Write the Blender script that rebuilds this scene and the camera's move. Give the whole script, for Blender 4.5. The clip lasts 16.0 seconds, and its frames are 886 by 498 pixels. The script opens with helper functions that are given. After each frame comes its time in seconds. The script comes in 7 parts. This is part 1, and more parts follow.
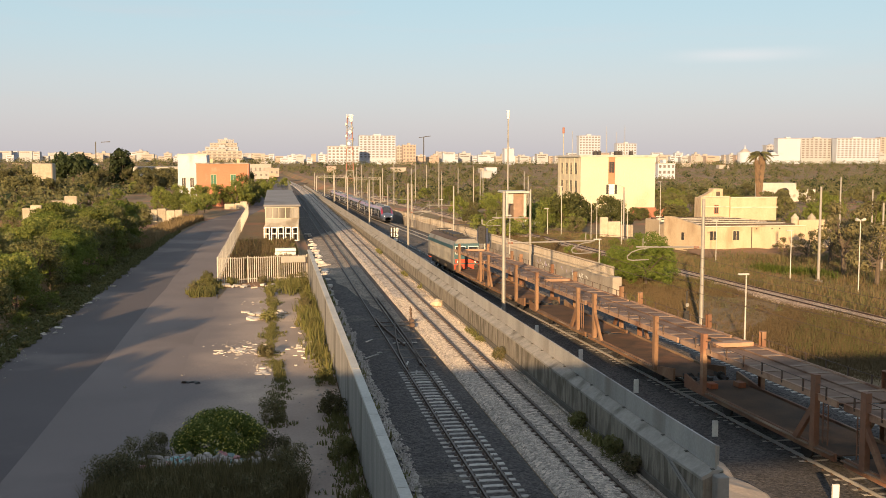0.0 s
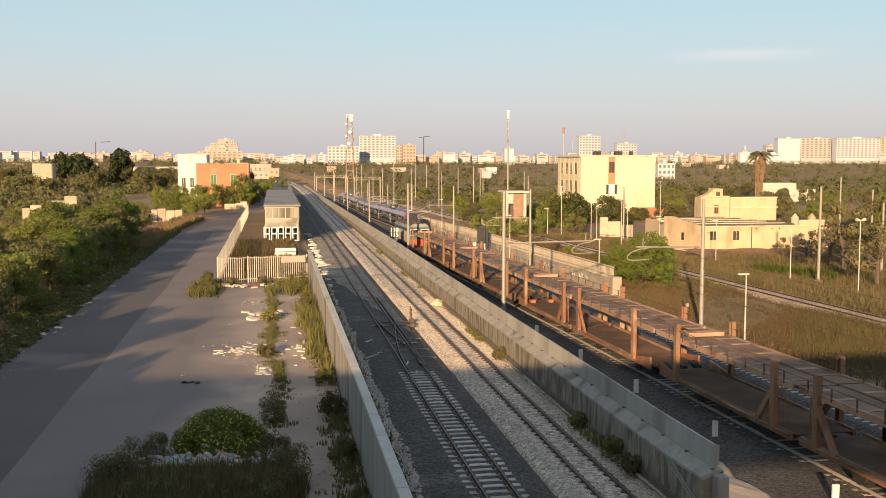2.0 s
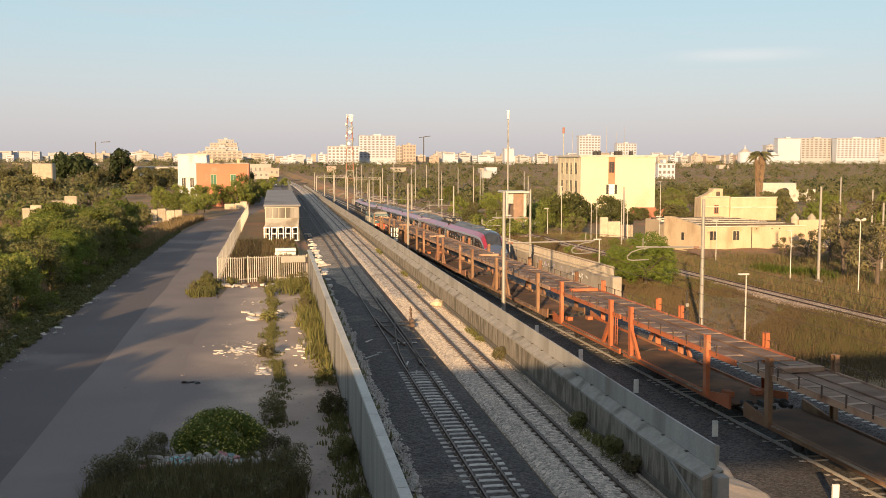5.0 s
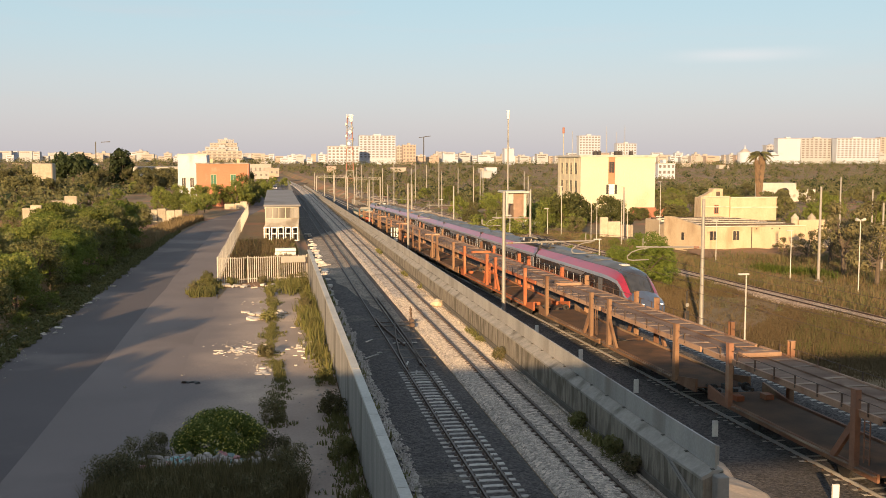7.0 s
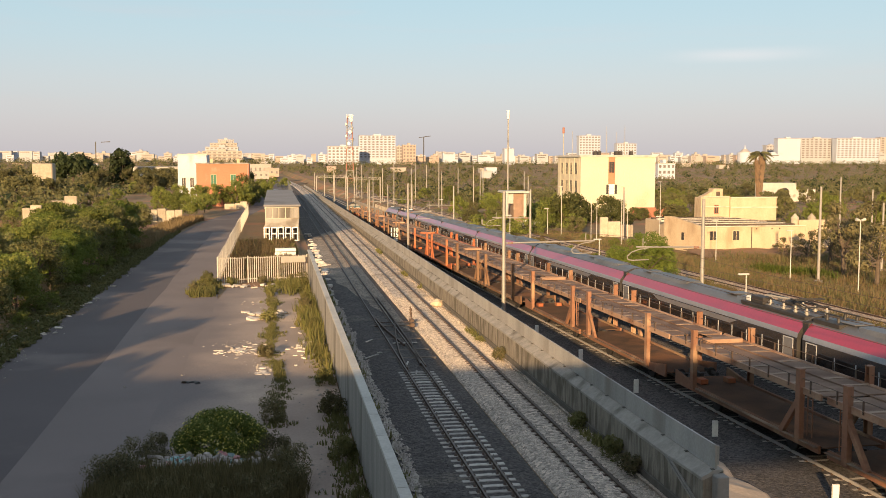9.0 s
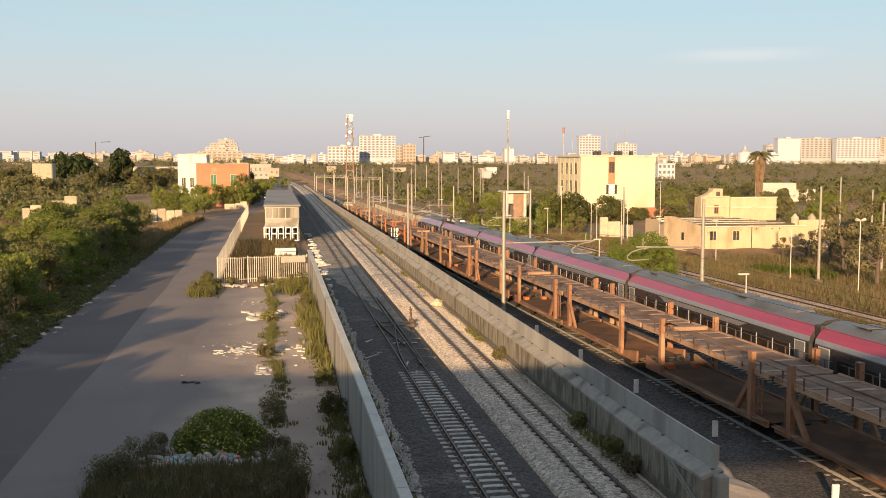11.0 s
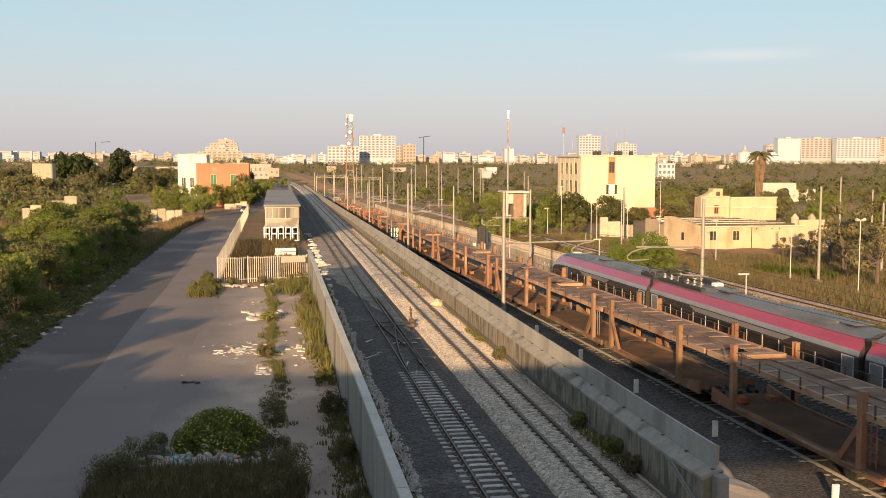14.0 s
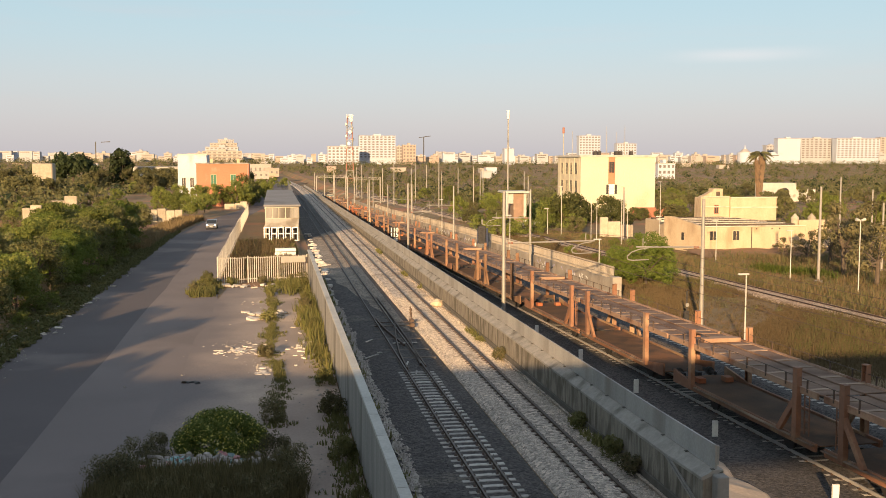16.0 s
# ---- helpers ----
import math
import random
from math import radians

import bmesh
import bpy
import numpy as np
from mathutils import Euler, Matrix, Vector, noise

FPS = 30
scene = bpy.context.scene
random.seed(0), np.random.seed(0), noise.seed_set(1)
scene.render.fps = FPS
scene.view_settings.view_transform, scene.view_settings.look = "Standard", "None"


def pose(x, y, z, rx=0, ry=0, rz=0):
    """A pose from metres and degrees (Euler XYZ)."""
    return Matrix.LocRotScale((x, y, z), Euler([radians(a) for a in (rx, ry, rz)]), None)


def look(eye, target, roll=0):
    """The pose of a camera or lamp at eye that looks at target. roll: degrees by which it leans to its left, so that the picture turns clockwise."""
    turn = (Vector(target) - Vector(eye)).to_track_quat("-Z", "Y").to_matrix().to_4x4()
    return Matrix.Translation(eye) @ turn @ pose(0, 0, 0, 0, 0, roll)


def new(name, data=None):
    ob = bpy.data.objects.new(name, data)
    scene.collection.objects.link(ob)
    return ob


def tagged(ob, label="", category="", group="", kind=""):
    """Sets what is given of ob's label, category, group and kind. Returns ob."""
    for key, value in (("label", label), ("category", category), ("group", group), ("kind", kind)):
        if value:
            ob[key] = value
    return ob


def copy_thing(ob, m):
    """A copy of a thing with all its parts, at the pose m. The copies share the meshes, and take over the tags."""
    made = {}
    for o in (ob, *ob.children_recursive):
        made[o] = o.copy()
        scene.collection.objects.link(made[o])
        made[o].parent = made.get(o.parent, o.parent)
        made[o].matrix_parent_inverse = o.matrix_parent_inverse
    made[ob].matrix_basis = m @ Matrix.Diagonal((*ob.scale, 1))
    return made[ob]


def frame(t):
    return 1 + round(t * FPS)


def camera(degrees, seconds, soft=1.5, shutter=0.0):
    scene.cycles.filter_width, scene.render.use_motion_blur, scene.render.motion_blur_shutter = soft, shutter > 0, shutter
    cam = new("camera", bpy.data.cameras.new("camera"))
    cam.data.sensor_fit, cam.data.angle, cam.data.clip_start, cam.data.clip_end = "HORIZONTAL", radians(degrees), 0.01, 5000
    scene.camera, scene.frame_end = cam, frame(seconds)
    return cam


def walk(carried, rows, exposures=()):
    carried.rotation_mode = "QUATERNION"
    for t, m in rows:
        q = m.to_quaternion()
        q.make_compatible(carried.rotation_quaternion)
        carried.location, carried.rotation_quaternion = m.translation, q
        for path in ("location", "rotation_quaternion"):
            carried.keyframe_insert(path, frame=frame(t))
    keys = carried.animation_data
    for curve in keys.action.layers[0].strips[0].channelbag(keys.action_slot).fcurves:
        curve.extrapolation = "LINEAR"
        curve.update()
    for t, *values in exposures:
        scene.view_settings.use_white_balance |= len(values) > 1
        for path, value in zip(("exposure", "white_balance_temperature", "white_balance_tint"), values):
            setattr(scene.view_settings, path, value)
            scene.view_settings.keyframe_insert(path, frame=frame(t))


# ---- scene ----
H_EYE = 11.2
TILT, YAW = 5.036, 9.49
FWD = Vector((math.sin(radians(YAW)) * math.cos(radians(TILT)), math.cos(radians(YAW)) * math.cos(radians(TILT)), -math.sin(radians(TILT))))
EYE = Vector((0, 0, H_EYE))
cam = camera(47.5, 16.0, soft=0.8)
walk(cam, [(0.0, look(EYE, EYE + FWD * 100)), (16.0, look(EYE, EYE + FWD * 100))], exposures=[(0.0, 0.87, 7000, 14), (16.0, 0.87, 7000, 14)])

# ---- sky and sun: low evening sun behind the bridge, to its left ----
SUN_EL, SUN_ROT = 11.0, 201.5
world = bpy.data.worlds.new("evening_sky")
scene.world = world
world.use_nodes = True
wn = world.node_tree
sky = wn.nodes.new("ShaderNodeTexSky")
sky.sky_type, sky.sun_disc = "NISHITA", False
sky.sun_elevation, sky.sun_rotation = radians(SUN_EL), radians(SUN_ROT)
sky.air_density, sky.dust_density, sky.ozone_density = 1.0, 1.5, 2.0
# a hazy, lavender horizon under pale blue, laid over the clear sky
up = wn.nodes.new("ShaderNodeTexCoord")
split = wn.nodes.new("ShaderNodeSeparateXYZ")
ramp = wn.nodes.new("ShaderNodeValToRGB")
wn.links.new(up.outputs["Generated"], split.inputs[0])
wn.links.new(split.outputs[2], ramp.inputs[0])
els = ramp.color_ramp.elements
els[0].position, els[0].color = 0.0, (0.62, 0.62, 0.7, 1)
els[1].position, els[1].color = 1.0, (0.36, 0.43, 0.55, 1)
for at, col in ((0.035, (0.63, 0.645, 0.73)), (0.075, (0.6, 0.685, 0.775)), (0.115, (0.53, 0.71, 0.82)), (0.17, (0.46, 0.71, 0.83)), (0.4, (0.4, 0.54, 0.66))):
    e = els.new(at)
    e.color = (*col, 1)
gain = wn.nodes.new("ShaderNodeMix")
gain.data_type, gain.blend_type = "RGBA", "MULTIPLY"
gain.inputs[0].default_value, gain.inputs[7].default_value = 1.0, (4.9, 4.9, 4.9, 1)
wn.links.new(ramp.outputs[0], gain.inputs[6])
# thin high cloud
mapping = wn.nodes.new("ShaderNodeMapping")
mapping.inputs["Scale"].default_value = (2.2, 2.2, 26.0)
cloud = wn.nodes.new("ShaderNodeTexNoise")
cloud.inputs["Scale"].default_value, cloud.inputs["Detail"].default_value = 1.6, 5
wn.links.new(up.outputs["Generated"], mapping.inputs[0])
wn.links.new(mapping.outputs[0], cloud.inputs[0])
veil = wn.nodes.new("ShaderNodeMapRange")
veil.inputs[1].default_value, veil.inputs[2].default_value, veil.inputs[3].default_value, veil.inputs[4].default_value = 0.56, 0.8, 0.0, 0.35
wn.links.new(cloud.outputs[0], veil.inputs[0])
white = wn.nodes.new("ShaderNodeMix")
white.data_type = "RGBA"
white.inputs[7].default_value = (3.3, 3.2, 3.5, 1)
wn.links.new(veil.outputs[0], white.inputs[0])
wn.links.new(gain.outputs[2], white.inputs[6])
def band(socket, at, half):
    """1 in the middle of a band of the socket's value, 0 past its edges."""
    s = wn.nodes.new("ShaderNodeMath")
    s.operation, s.inputs[1].default_value = "SUBTRACT", at
    a = wn.nodes.new("ShaderNodeMath")
    a.operation = "ABSOLUTE"
    r = wn.nodes.new("ShaderNodeMapRange")
    r.interpolation_type = "SMOOTHSTEP"
    r.inputs[1].default_value, r.inputs[2].default_value, r.inputs[3].default_value, r.inputs[4].default_value = 0.0, half, 1.0, 0.0
    wn.links.new(socket, s.inputs[0]), wn.links.new(s.outputs[0], a.inputs[0]), wn.links.new(a.outputs[0], r.inputs[0])
    return r.outputs[0]


streak = wn.nodes.new("ShaderNodeMath")
streak.operation = "MULTIPLY"
wn.links.new(band(split.outputs[0], 0.435, 0.085), streak.inputs[0])
wn.links.new(band(split.outputs[2], 0.0985, 0.009), streak.inputs[1])
torn = wn.nodes.new("ShaderNodeMath")
torn.operation = "MULTIPLY"
wn.links.new(streak.outputs[0], torn.inputs[0]), wn.links.new(cloud.outputs[0], torn.inputs[1])
cirrus = wn.nodes.new("ShaderNodeMix")
cirrus.data_type = "RGBA"
cirrus.inputs[7].default_value = (4.3, 4.2, 4.5, 1)
wn.links.new(torn.outputs[0], cirrus.inputs[0])
wn.links.new(white.outputs[2], cirrus.inputs[6])
haze = wn.nodes.new("ShaderNodeMix")
haze.data_type = "RGBA"
haze.inputs[0].default_value = 0.8
wn.links.new(sky.outputs[0], haze.inputs[6])
wn.links.new(cirrus.outputs[2], haze.inputs[7])
wn.links.new(haze.outputs[2], wn.nodes["Background"].inputs[0])
wn.nodes["Background"].inputs[1].default_value = 0.108
sun = new("sun", bpy.data.lights.new("sun", "SUN"))
sun.data.energy, sun.data.angle, sun.data.color = 5.0, radians(0.6), (1.0, 0.7, 0.39)
sun_dir = Vector((math.sin(radians(SUN_ROT)) * math.cos(radians(SUN_EL)), math.cos(radians(SUN_ROT)) * math.cos(radians(SUN_EL)), math.sin(radians(SUN_EL))))
sun.matrix_world = look(sun_dir * 100, (0, 0, 0))


# ---- materials ----
def surf(name, a, b, scale=1.0, rough=0.8, bump=0.3, grain=12.0, metal=0.0, c=None, c_at=0.62, vary=0.0, depth=0.02, island=0.0, cells=0.0, streak=1.0):
    """A worn surface: two colours by large noise, fine grain, stains c, and relief."""
    m = bpy.data.materials.new(name)
    m.use_nodes = True
    n, l = m.node_tree.nodes, m.node_tree.links
    bs = n["Principled BSDF"]
    bs.inputs["Roughness"].default_value, bs.inputs["Metallic"].default_value = rough, metal
    co = n.new("ShaderNodeTexCoord")
    big = n.new("ShaderNodeTexNoise")
    big.inputs["Scale"].default_value, big.inputs["Detail"].default_value = scale, 6
    fine = n.new("ShaderNodeTexNoise")
    fine.inputs["Scale"].default_value, fine.inputs["Detail"].default_value = grain, 4
    mp = n.new("ShaderNodeMapping")
    mp.inputs["Scale"].default_value = (1, 1, streak)
    l.new(co.outputs["Object"], mp.inputs["Vector"])
    l.new(mp.outputs[0], big.inputs["Vector"]), l.new(co.outputs["Object"], fine.inputs["Vector"])
    r = n.new("ShaderNodeMapRange")
    r.inputs[1].default_value, r.inputs[2].default_value = 0.3, 0.7
    l.new(big.outputs[0], r.inputs[0])
    mx = n.new("ShaderNodeMix")
    mx.data_type = "RGBA"
    mx.inputs[6].default_value, mx.inputs[7].default_value = (*a, 1), (*b, 1)
    l.new(r.outputs[0], mx.inputs[0])
    out = mx.outputs[2]
    if c:
        st = n.new("ShaderNodeTexNoise")
        st.inputs["Scale"].default_value, st.inputs["Detail"].default_value = scale * 0.37 + 0.05, 8
        l.new(mp.outputs[0], st.inputs["Vector"])
        sr = n.new("ShaderNodeMapRange")
        sr.inputs[1].default_value, sr.inputs[2].default_value = c_at - 0.06, c_at + 0.06
        l.new(st.outputs[0], sr.inputs[0])
        m2 = n.new("ShaderNodeMix")
        m2.data_type = "RGBA"
        m2.inputs[7].default_value = (*c, 1)
        l.new(out, m2.inputs[6]), l.new(sr.outputs[0], m2.inputs[0])
        out = m2.outputs[2]
    hv = n.new("ShaderNodeHueSaturation")
    l.new(out, hv.inputs["Color"])
    fr = n.new("ShaderNodeMapRange")
    fr.inputs[3].default_value, fr.inputs[4].default_value = 0.78, 1.22
    l.new(fine.outputs[0], fr.inputs[0])
    val = fr.outputs[0]
    for amount, node, socket in ((vary, "ShaderNodeObjectInfo", "Random"), (island, "ShaderNodeNewGeometry", "Random Per Island")):
        if amount:
            oi = n.new(node)
            vr = n.new("ShaderNodeMapRange")
            vr.inputs[3].default_value, vr.inputs[4].default_value = 1 - amount, 1 + amount
            l.new(oi.outputs[socket], vr.inputs[0])
            mu = n.new("ShaderNodeMath")
            mu.operation = "MULTIPLY"
            l.new(val, mu.inputs[0]), l.new(vr.outputs[0], mu.inputs[1])
            val = mu.outputs[0]
    if cells:
        vo = n.new("ShaderNodeTexVoronoi")
        vo.inputs["Scale"].default_value = cells
        l.new(co.outputs["Object"], vo.inputs["Vector"])
        sx = n.new("ShaderNodeSeparateXYZ")
        l.new(vo.outputs["Color"], sx.inputs[0])
        vr = n.new("ShaderNodeMapRange")
        vr.inputs[3].default_value, vr.inputs[4].default_value = 0.45, 1.5
        l.new(sx.outputs[0], vr.inputs[0])
        mu = n.new("ShaderNodeMath")
        mu.operation = "MULTIPLY"
        l.new(val, mu.inputs[0]), l.new(vr.outputs[0], mu.inputs[1])
        val = mu.outputs[0]
    l.new(val, hv.inputs["Value"])
    l.new(hv.outputs[0], bs.inputs["Base Color"])
    if bump:
        bp = n.new("ShaderNodeBump")
        bp.inputs["Strength"].default_value, bp.inputs["Distance"].default_value = bump, depth
        l.new(fine.outputs[0], bp.inputs["Height"]), l.new(bp.outputs[0], bs.inputs["Normal"])
    return m


def leafy(name, a, b, sheen=0.25):
    """Leaves: colour by clump, some light through them."""
    m = bpy.data.materials.new(name)
    m.use_nodes = True
    n, l = m.node_tree.nodes, m.node_tree.links
    bs = n["Principled BSDF"]
    bs.inputs["Roughness"].default_value = 0.7
    bs.inputs["Specular IOR Level"].default_value = 0.2
    geo, oi = n.new("ShaderNodeNewGeometry"), n.new("ShaderNodeObjectInfo")
    mx = n.new("ShaderNodeMix")
    mx.data_type = "RGBA"
    mx.inputs[6].default_value, mx.inputs[7].default_value = (*a, 1), (*b, 1)
    l.new(geo.outputs["Random Per Island"], mx.inputs[0])
    vr = n.new("ShaderNodeMapRange")
    vr.inputs[3].default_value, vr.inputs[4].default_value = 0.7, 1.3
    l.new(oi.outputs["Random"], vr.inputs[0])
    hv = n.new("ShaderNodeHueSaturation")
    l.new(mx.outputs[2], hv.inputs["Color"]), l.new(vr.outputs[0], hv.inputs["Value"])
    l.new(hv.outputs[0], bs.inputs["Base Color"])
    tr = n.new("ShaderNodeBsdfTranslucent")
    l.new(hv.outputs[0], tr.inputs[0])
    ms = n.new("ShaderNodeMixShader")
    ms.inputs[0].default_value = sheen
    l.new(bs.outputs[0], ms.inputs[1]), l.new(tr.outputs[0], ms.inputs[2])
    l.new(ms.outputs[0], n["Material Output"].inputs[0])
    return m


def glow(name, colour, strength):
    m = surf(name, colour, colour, bump=0)
    bs = m.node_tree.nodes["Principled BSDF"]
    bs.inputs["Emission Color"].default_value, bs.inputs["Emission Strength"].default_value = (*colour, 1), strength
    return m


EARTH = surf("dry_earth", (0.24, 0.15, 0.08), (0.165, 0.13, 0.06), 0.05, 0.95, 0.6, 1.5, c=(0.34, 0.155, 0.08), c_at=0.58, depth=0.15)
ASPHALT = surf("worn_asphalt", (0.086, 0.07, 0.069), (0.112, 0.091, 0.088), 0.12, 0.85, 0.3, 25, c=(0.18, 0.147, 0.135), c_at=0.6)
ASPHALT_WORN = surf("pale_worn_asphalt", (0.162, 0.133, 0.124), (0.2, 0.164, 0.151), 0.15, 0.9, 0.4, 20, c=(0.15, 0.123, 0.114), c_at=0.6)


def dusty_yard():
    """Pale dust over asphalt: thick in the yard, thinning out unevenly towards the road."""
    m = surf("dusty_lot", (0.385, 0.3, 0.24), (0.285, 0.224, 0.184), 0.22, 0.9, 0.5, 9, c=(0.5, 0.385, 0.295), c_at=0.58)
    n, l = m.node_tree.nodes, m.node_tree.links
    hv = next(k for k in n if k.type == "HUE_SAT")
    dust = hv.inputs["Color"].links[0].from_socket
    co, sp = n.new("ShaderNodeTexCoord"), n.new("ShaderNodeSeparateXYZ")
    no = n.new("ShaderNodeTexNoise")
    no.inputs["Scale"].default_value, no.inputs["Detail"].default_value = 0.16, 7
    l.new(co.outputs["Object"], sp.inputs[0]), l.new(co.outputs["Object"], no.inputs["Vector"])
    ad = n.new("ShaderNodeMath")
    ad.operation, ad.inputs[1].default_value = "MULTIPLY_ADD", 7.0
    l.new(no.outputs[0], ad.inputs[0]), l.new(sp.outputs[0], ad.inputs[2])
    mr = n.new("ShaderNodeMapRange")
    mr.interpolation_type = "SMOOTHSTEP"
    mr.inputs[1].default_value, mr.inputs[2].default_value = -1.9, 2.6
    l.new(ad.outputs[0], mr.inputs[0])
    mx = n.new("ShaderNodeMix")
    mx.data_type = "RGBA"
    mx.inputs[6].default_value = (0.175, 0.144, 0.134, 1)
    l.new(mr.outputs[0], mx.inputs[0]), l.new(dust, mx.inputs[7])
    l.new(mx.outputs[2], hv.inputs["Color"])
    return m


LOT = dusty_yard()
BALLAST_PALE = surf("pale_ballast", (0.59, 0.5, 0.405), (0.44, 0.375, 0.31), 0.4, 0.95, 1.0, 9, c=(0.36, 0.28, 0.21), c_at=0.64, depth=0.12, cells=8)
BALLAST_DARK = surf("dark_ballast", (0.07, 0.063, 0.059), (0.106, 0.094, 0.086), 0.3, 0.95, 1.0, 9, c=(0.19, 0.163, 0.132), c_at=0.65, depth=0.1, cells=10)
BALLAST_DUSTY_LIT = surf("dusty_grey_ballast", (0.33, 0.27, 0.21), (0.24, 0.2, 0.16), 0.25, 0.95, 1.0, 9, c=(0.15, 0.125, 0.1), c_at=0.6, depth=0.1, cells=8)
BALLAST_BROWN = surf("brown_ballast", (0.5, 0.37, 0.26), (0.36, 0.255, 0.175), 0.3, 0.95, 1.0, 9, depth=0.1, cells=8)
CONCRETE = surf("weathered_concrete", (0.32, 0.3, 0.268), (0.21, 0.197, 0.176), 1.3, 0.9, 0.4, 8, c=(0.11, 0.098, 0.08), c_at=0.58, streak=0.12)
CONCRETE_PALE = surf("pale_concrete", (0.5, 0.48, 0.43), (0.4, 0.385, 0.345), 0.6, 0.85, 0.3, 10, c=(0.27, 0.25, 0.21), c_at=0.66)
PLATFORM = surf("grimy_platform_concrete", (0.41, 0.355, 0.29), (0.31, 0.27, 0.22), 0.7, 0.9, 0.4, 8, c=(0.21, 0.17, 0.13), c_at=0.61, streak=0.5, vary=0.08)
PANEL = surf("fence_panel", (0.37, 0.348, 0.314), (0.285, 0.268, 0.244), 0.9, 0.7, 0.2, 10, c=(0.24, 0.215, 0.185), c_at=0.62, vary=0.1, streak=0.2)
DUSTY_WOOD = surf("dusty_dark_sleeper", (0.2, 0.165, 0.13), (0.14, 0.115, 0.09), 2.0, 0.9, 0.4, 16, vary=0.2)
SLEEPER = surf("concrete_sleeper", (0.46, 0.44, 0.4), (0.35, 0.33, 0.3), 2.0, 0.9, 0.3, 20, vary=0.2)
RAIL = surf("rail_steel", (0.085, 0.055, 0.04), (0.12, 0.08, 0.055), 3.0, 0.6, 0.1, 40, metal=0.3)
RAIL_HEAD_DULL = surf("dull_rail_head", (0.11, 0.08, 0.062), (0.085, 0.064, 0.05), 2.0, 0.5, 0.05, 40, metal=0.3)
RAIL_DUSTY_LIT = surf("dusty_rail", (0.4, 0.375, 0.345), (0.3, 0.28, 0.255), 2.0, 0.6, 0.1, 40)
SLEEPER_BRIGHT = surf("new_concrete_sleeper", (0.52, 0.49, 0.44), (0.38, 0.355, 0.315), 3.0, 0.9, 0.3, 20, c=(0.2, 0.18, 0.155), c_at=0.62, vary=0.25)
RAIL_BROWN = surf("brown_rail", (0.06, 0.032, 0.022), (0.045, 0.026, 0.019), 2.0, 0.7, 0.1, 40)
STAINED = surf("stained_concrete", (0.3, 0.262, 0.208), (0.17, 0.147, 0.115), 6.0, 0.9, 0.7, 14, c=(0.115, 0.097, 0.07), c_at=0.54, streak=0.22)
LEDGE = surf("dusty_ledge", (0.36, 0.33, 0.285), (0.25, 0.23, 0.198), 1.6, 0.9, 0.4, 9, c=(0.15, 0.135, 0.108), c_at=0.6)
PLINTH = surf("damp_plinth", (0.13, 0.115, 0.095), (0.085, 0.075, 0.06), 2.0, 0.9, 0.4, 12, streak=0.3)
FENCE = surf("fence_concrete", (0.47, 0.44, 0.385), (0.36, 0.335, 0.29), 2.0, 0.85, 0.2, 12, vary=0.32)
RAIL_TOP = surf("polished_rail_head", (0.42, 0.41, 0.4), (0.33, 0.32, 0.31), 2.0, 0.45, 0.05, 40, metal=0.3)
GALV = surf("galvanised_steel", (0.33, 0.31, 0.275), (0.26, 0.245, 0.22), 1.5, 0.55, 0.1, 15, metal=0.2)
WHITE = surf("white_paint", (0.78, 0.76, 0.7), (0.68, 0.66, 0.6), 0.8, 0.6, 0.1, 10, c=(0.5, 0.46, 0.4), c_at=0.7)
POST_PAINT = surf("dull_white_post_paint", (0.52, 0.5, 0.455), (0.43, 0.41, 0.37), 0.8, 0.6, 0.1, 10, c=(0.34, 0.31, 0.27), c_at=0.66)
LIME = surf("lime_wash", (0.54, 0.42, 0.285), (0.45, 0.345, 0.225), 0.9, 0.9, 0.4, 5, c=(0.38, 0.27, 0.17), c_at=0.62, streak=0.4)
HUT_WALL = surf("dirty_cream_wall", (0.48, 0.44, 0.36), (0.38, 0.345, 0.28), 0.9, 0.9, 0.3, 7, c=(0.24, 0.205, 0.155), c_at=0.62, streak=0.3)
ROOF_FELT = surf("grey_roof_felt", (0.24, 0.235, 0.235), (0.18, 0.175, 0.175), 0.25, 0.9, 0.2, 8, c=(0.13, 0.12, 0.11), c_at=0.63)
CREAM = surf("cream_render", (0.6, 0.53, 0.42), (0.5, 0.44, 0.34), 0.8, 0.85, 0.3, 6, c=(0.36, 0.3, 0.22), c_at=0.64, streak=0.4)
YELLOW = surf("yellow_render", (0.6, 0.535, 0.39), (0.55, 0.485, 0.355), 0.15, 0.85, 0.2, 3, c=(0.49, 0.42, 0.3), c_at=0.64)
ORANGE_WALL = surf("orange_render", (0.5, 0.2, 0.12), (0.42, 0.165, 0.1), 0.25, 0.9, 0.3, 3, c=(0.46, 0.31, 0.23), c_at=0.62)
STONE = surf("dry_stone", (0.45, 0.39, 0.3), (0.33, 0.28, 0.21), 1.2, 0.95, 0.8, 5, vary=0.2)
DARK = surf("dark_opening", (0.03, 0.028, 0.026), (0.045, 0.04, 0.037), 2, 0.6, 0)
GLASS = surf("window_glass", (0.03, 0.035, 0.04), (0.02, 0.024, 0.03), 1, 0.12, 0)
GREEN_PAINT = surf("green_shutter", (0.03, 0.16, 0.09), (0.025, 0.12, 0.07), 2, 0.6, 0.1)
BRICK_RED = surf("red_render", (0.36, 0.15, 0.09), (0.28, 0.12, 0.075), 0.5, 0.9, 0.3, 6)
BARK = surf("bark", (0.12, 0.09, 0.065), (0.075, 0.058, 0.045), 3, 0.95, 0.8, 14)
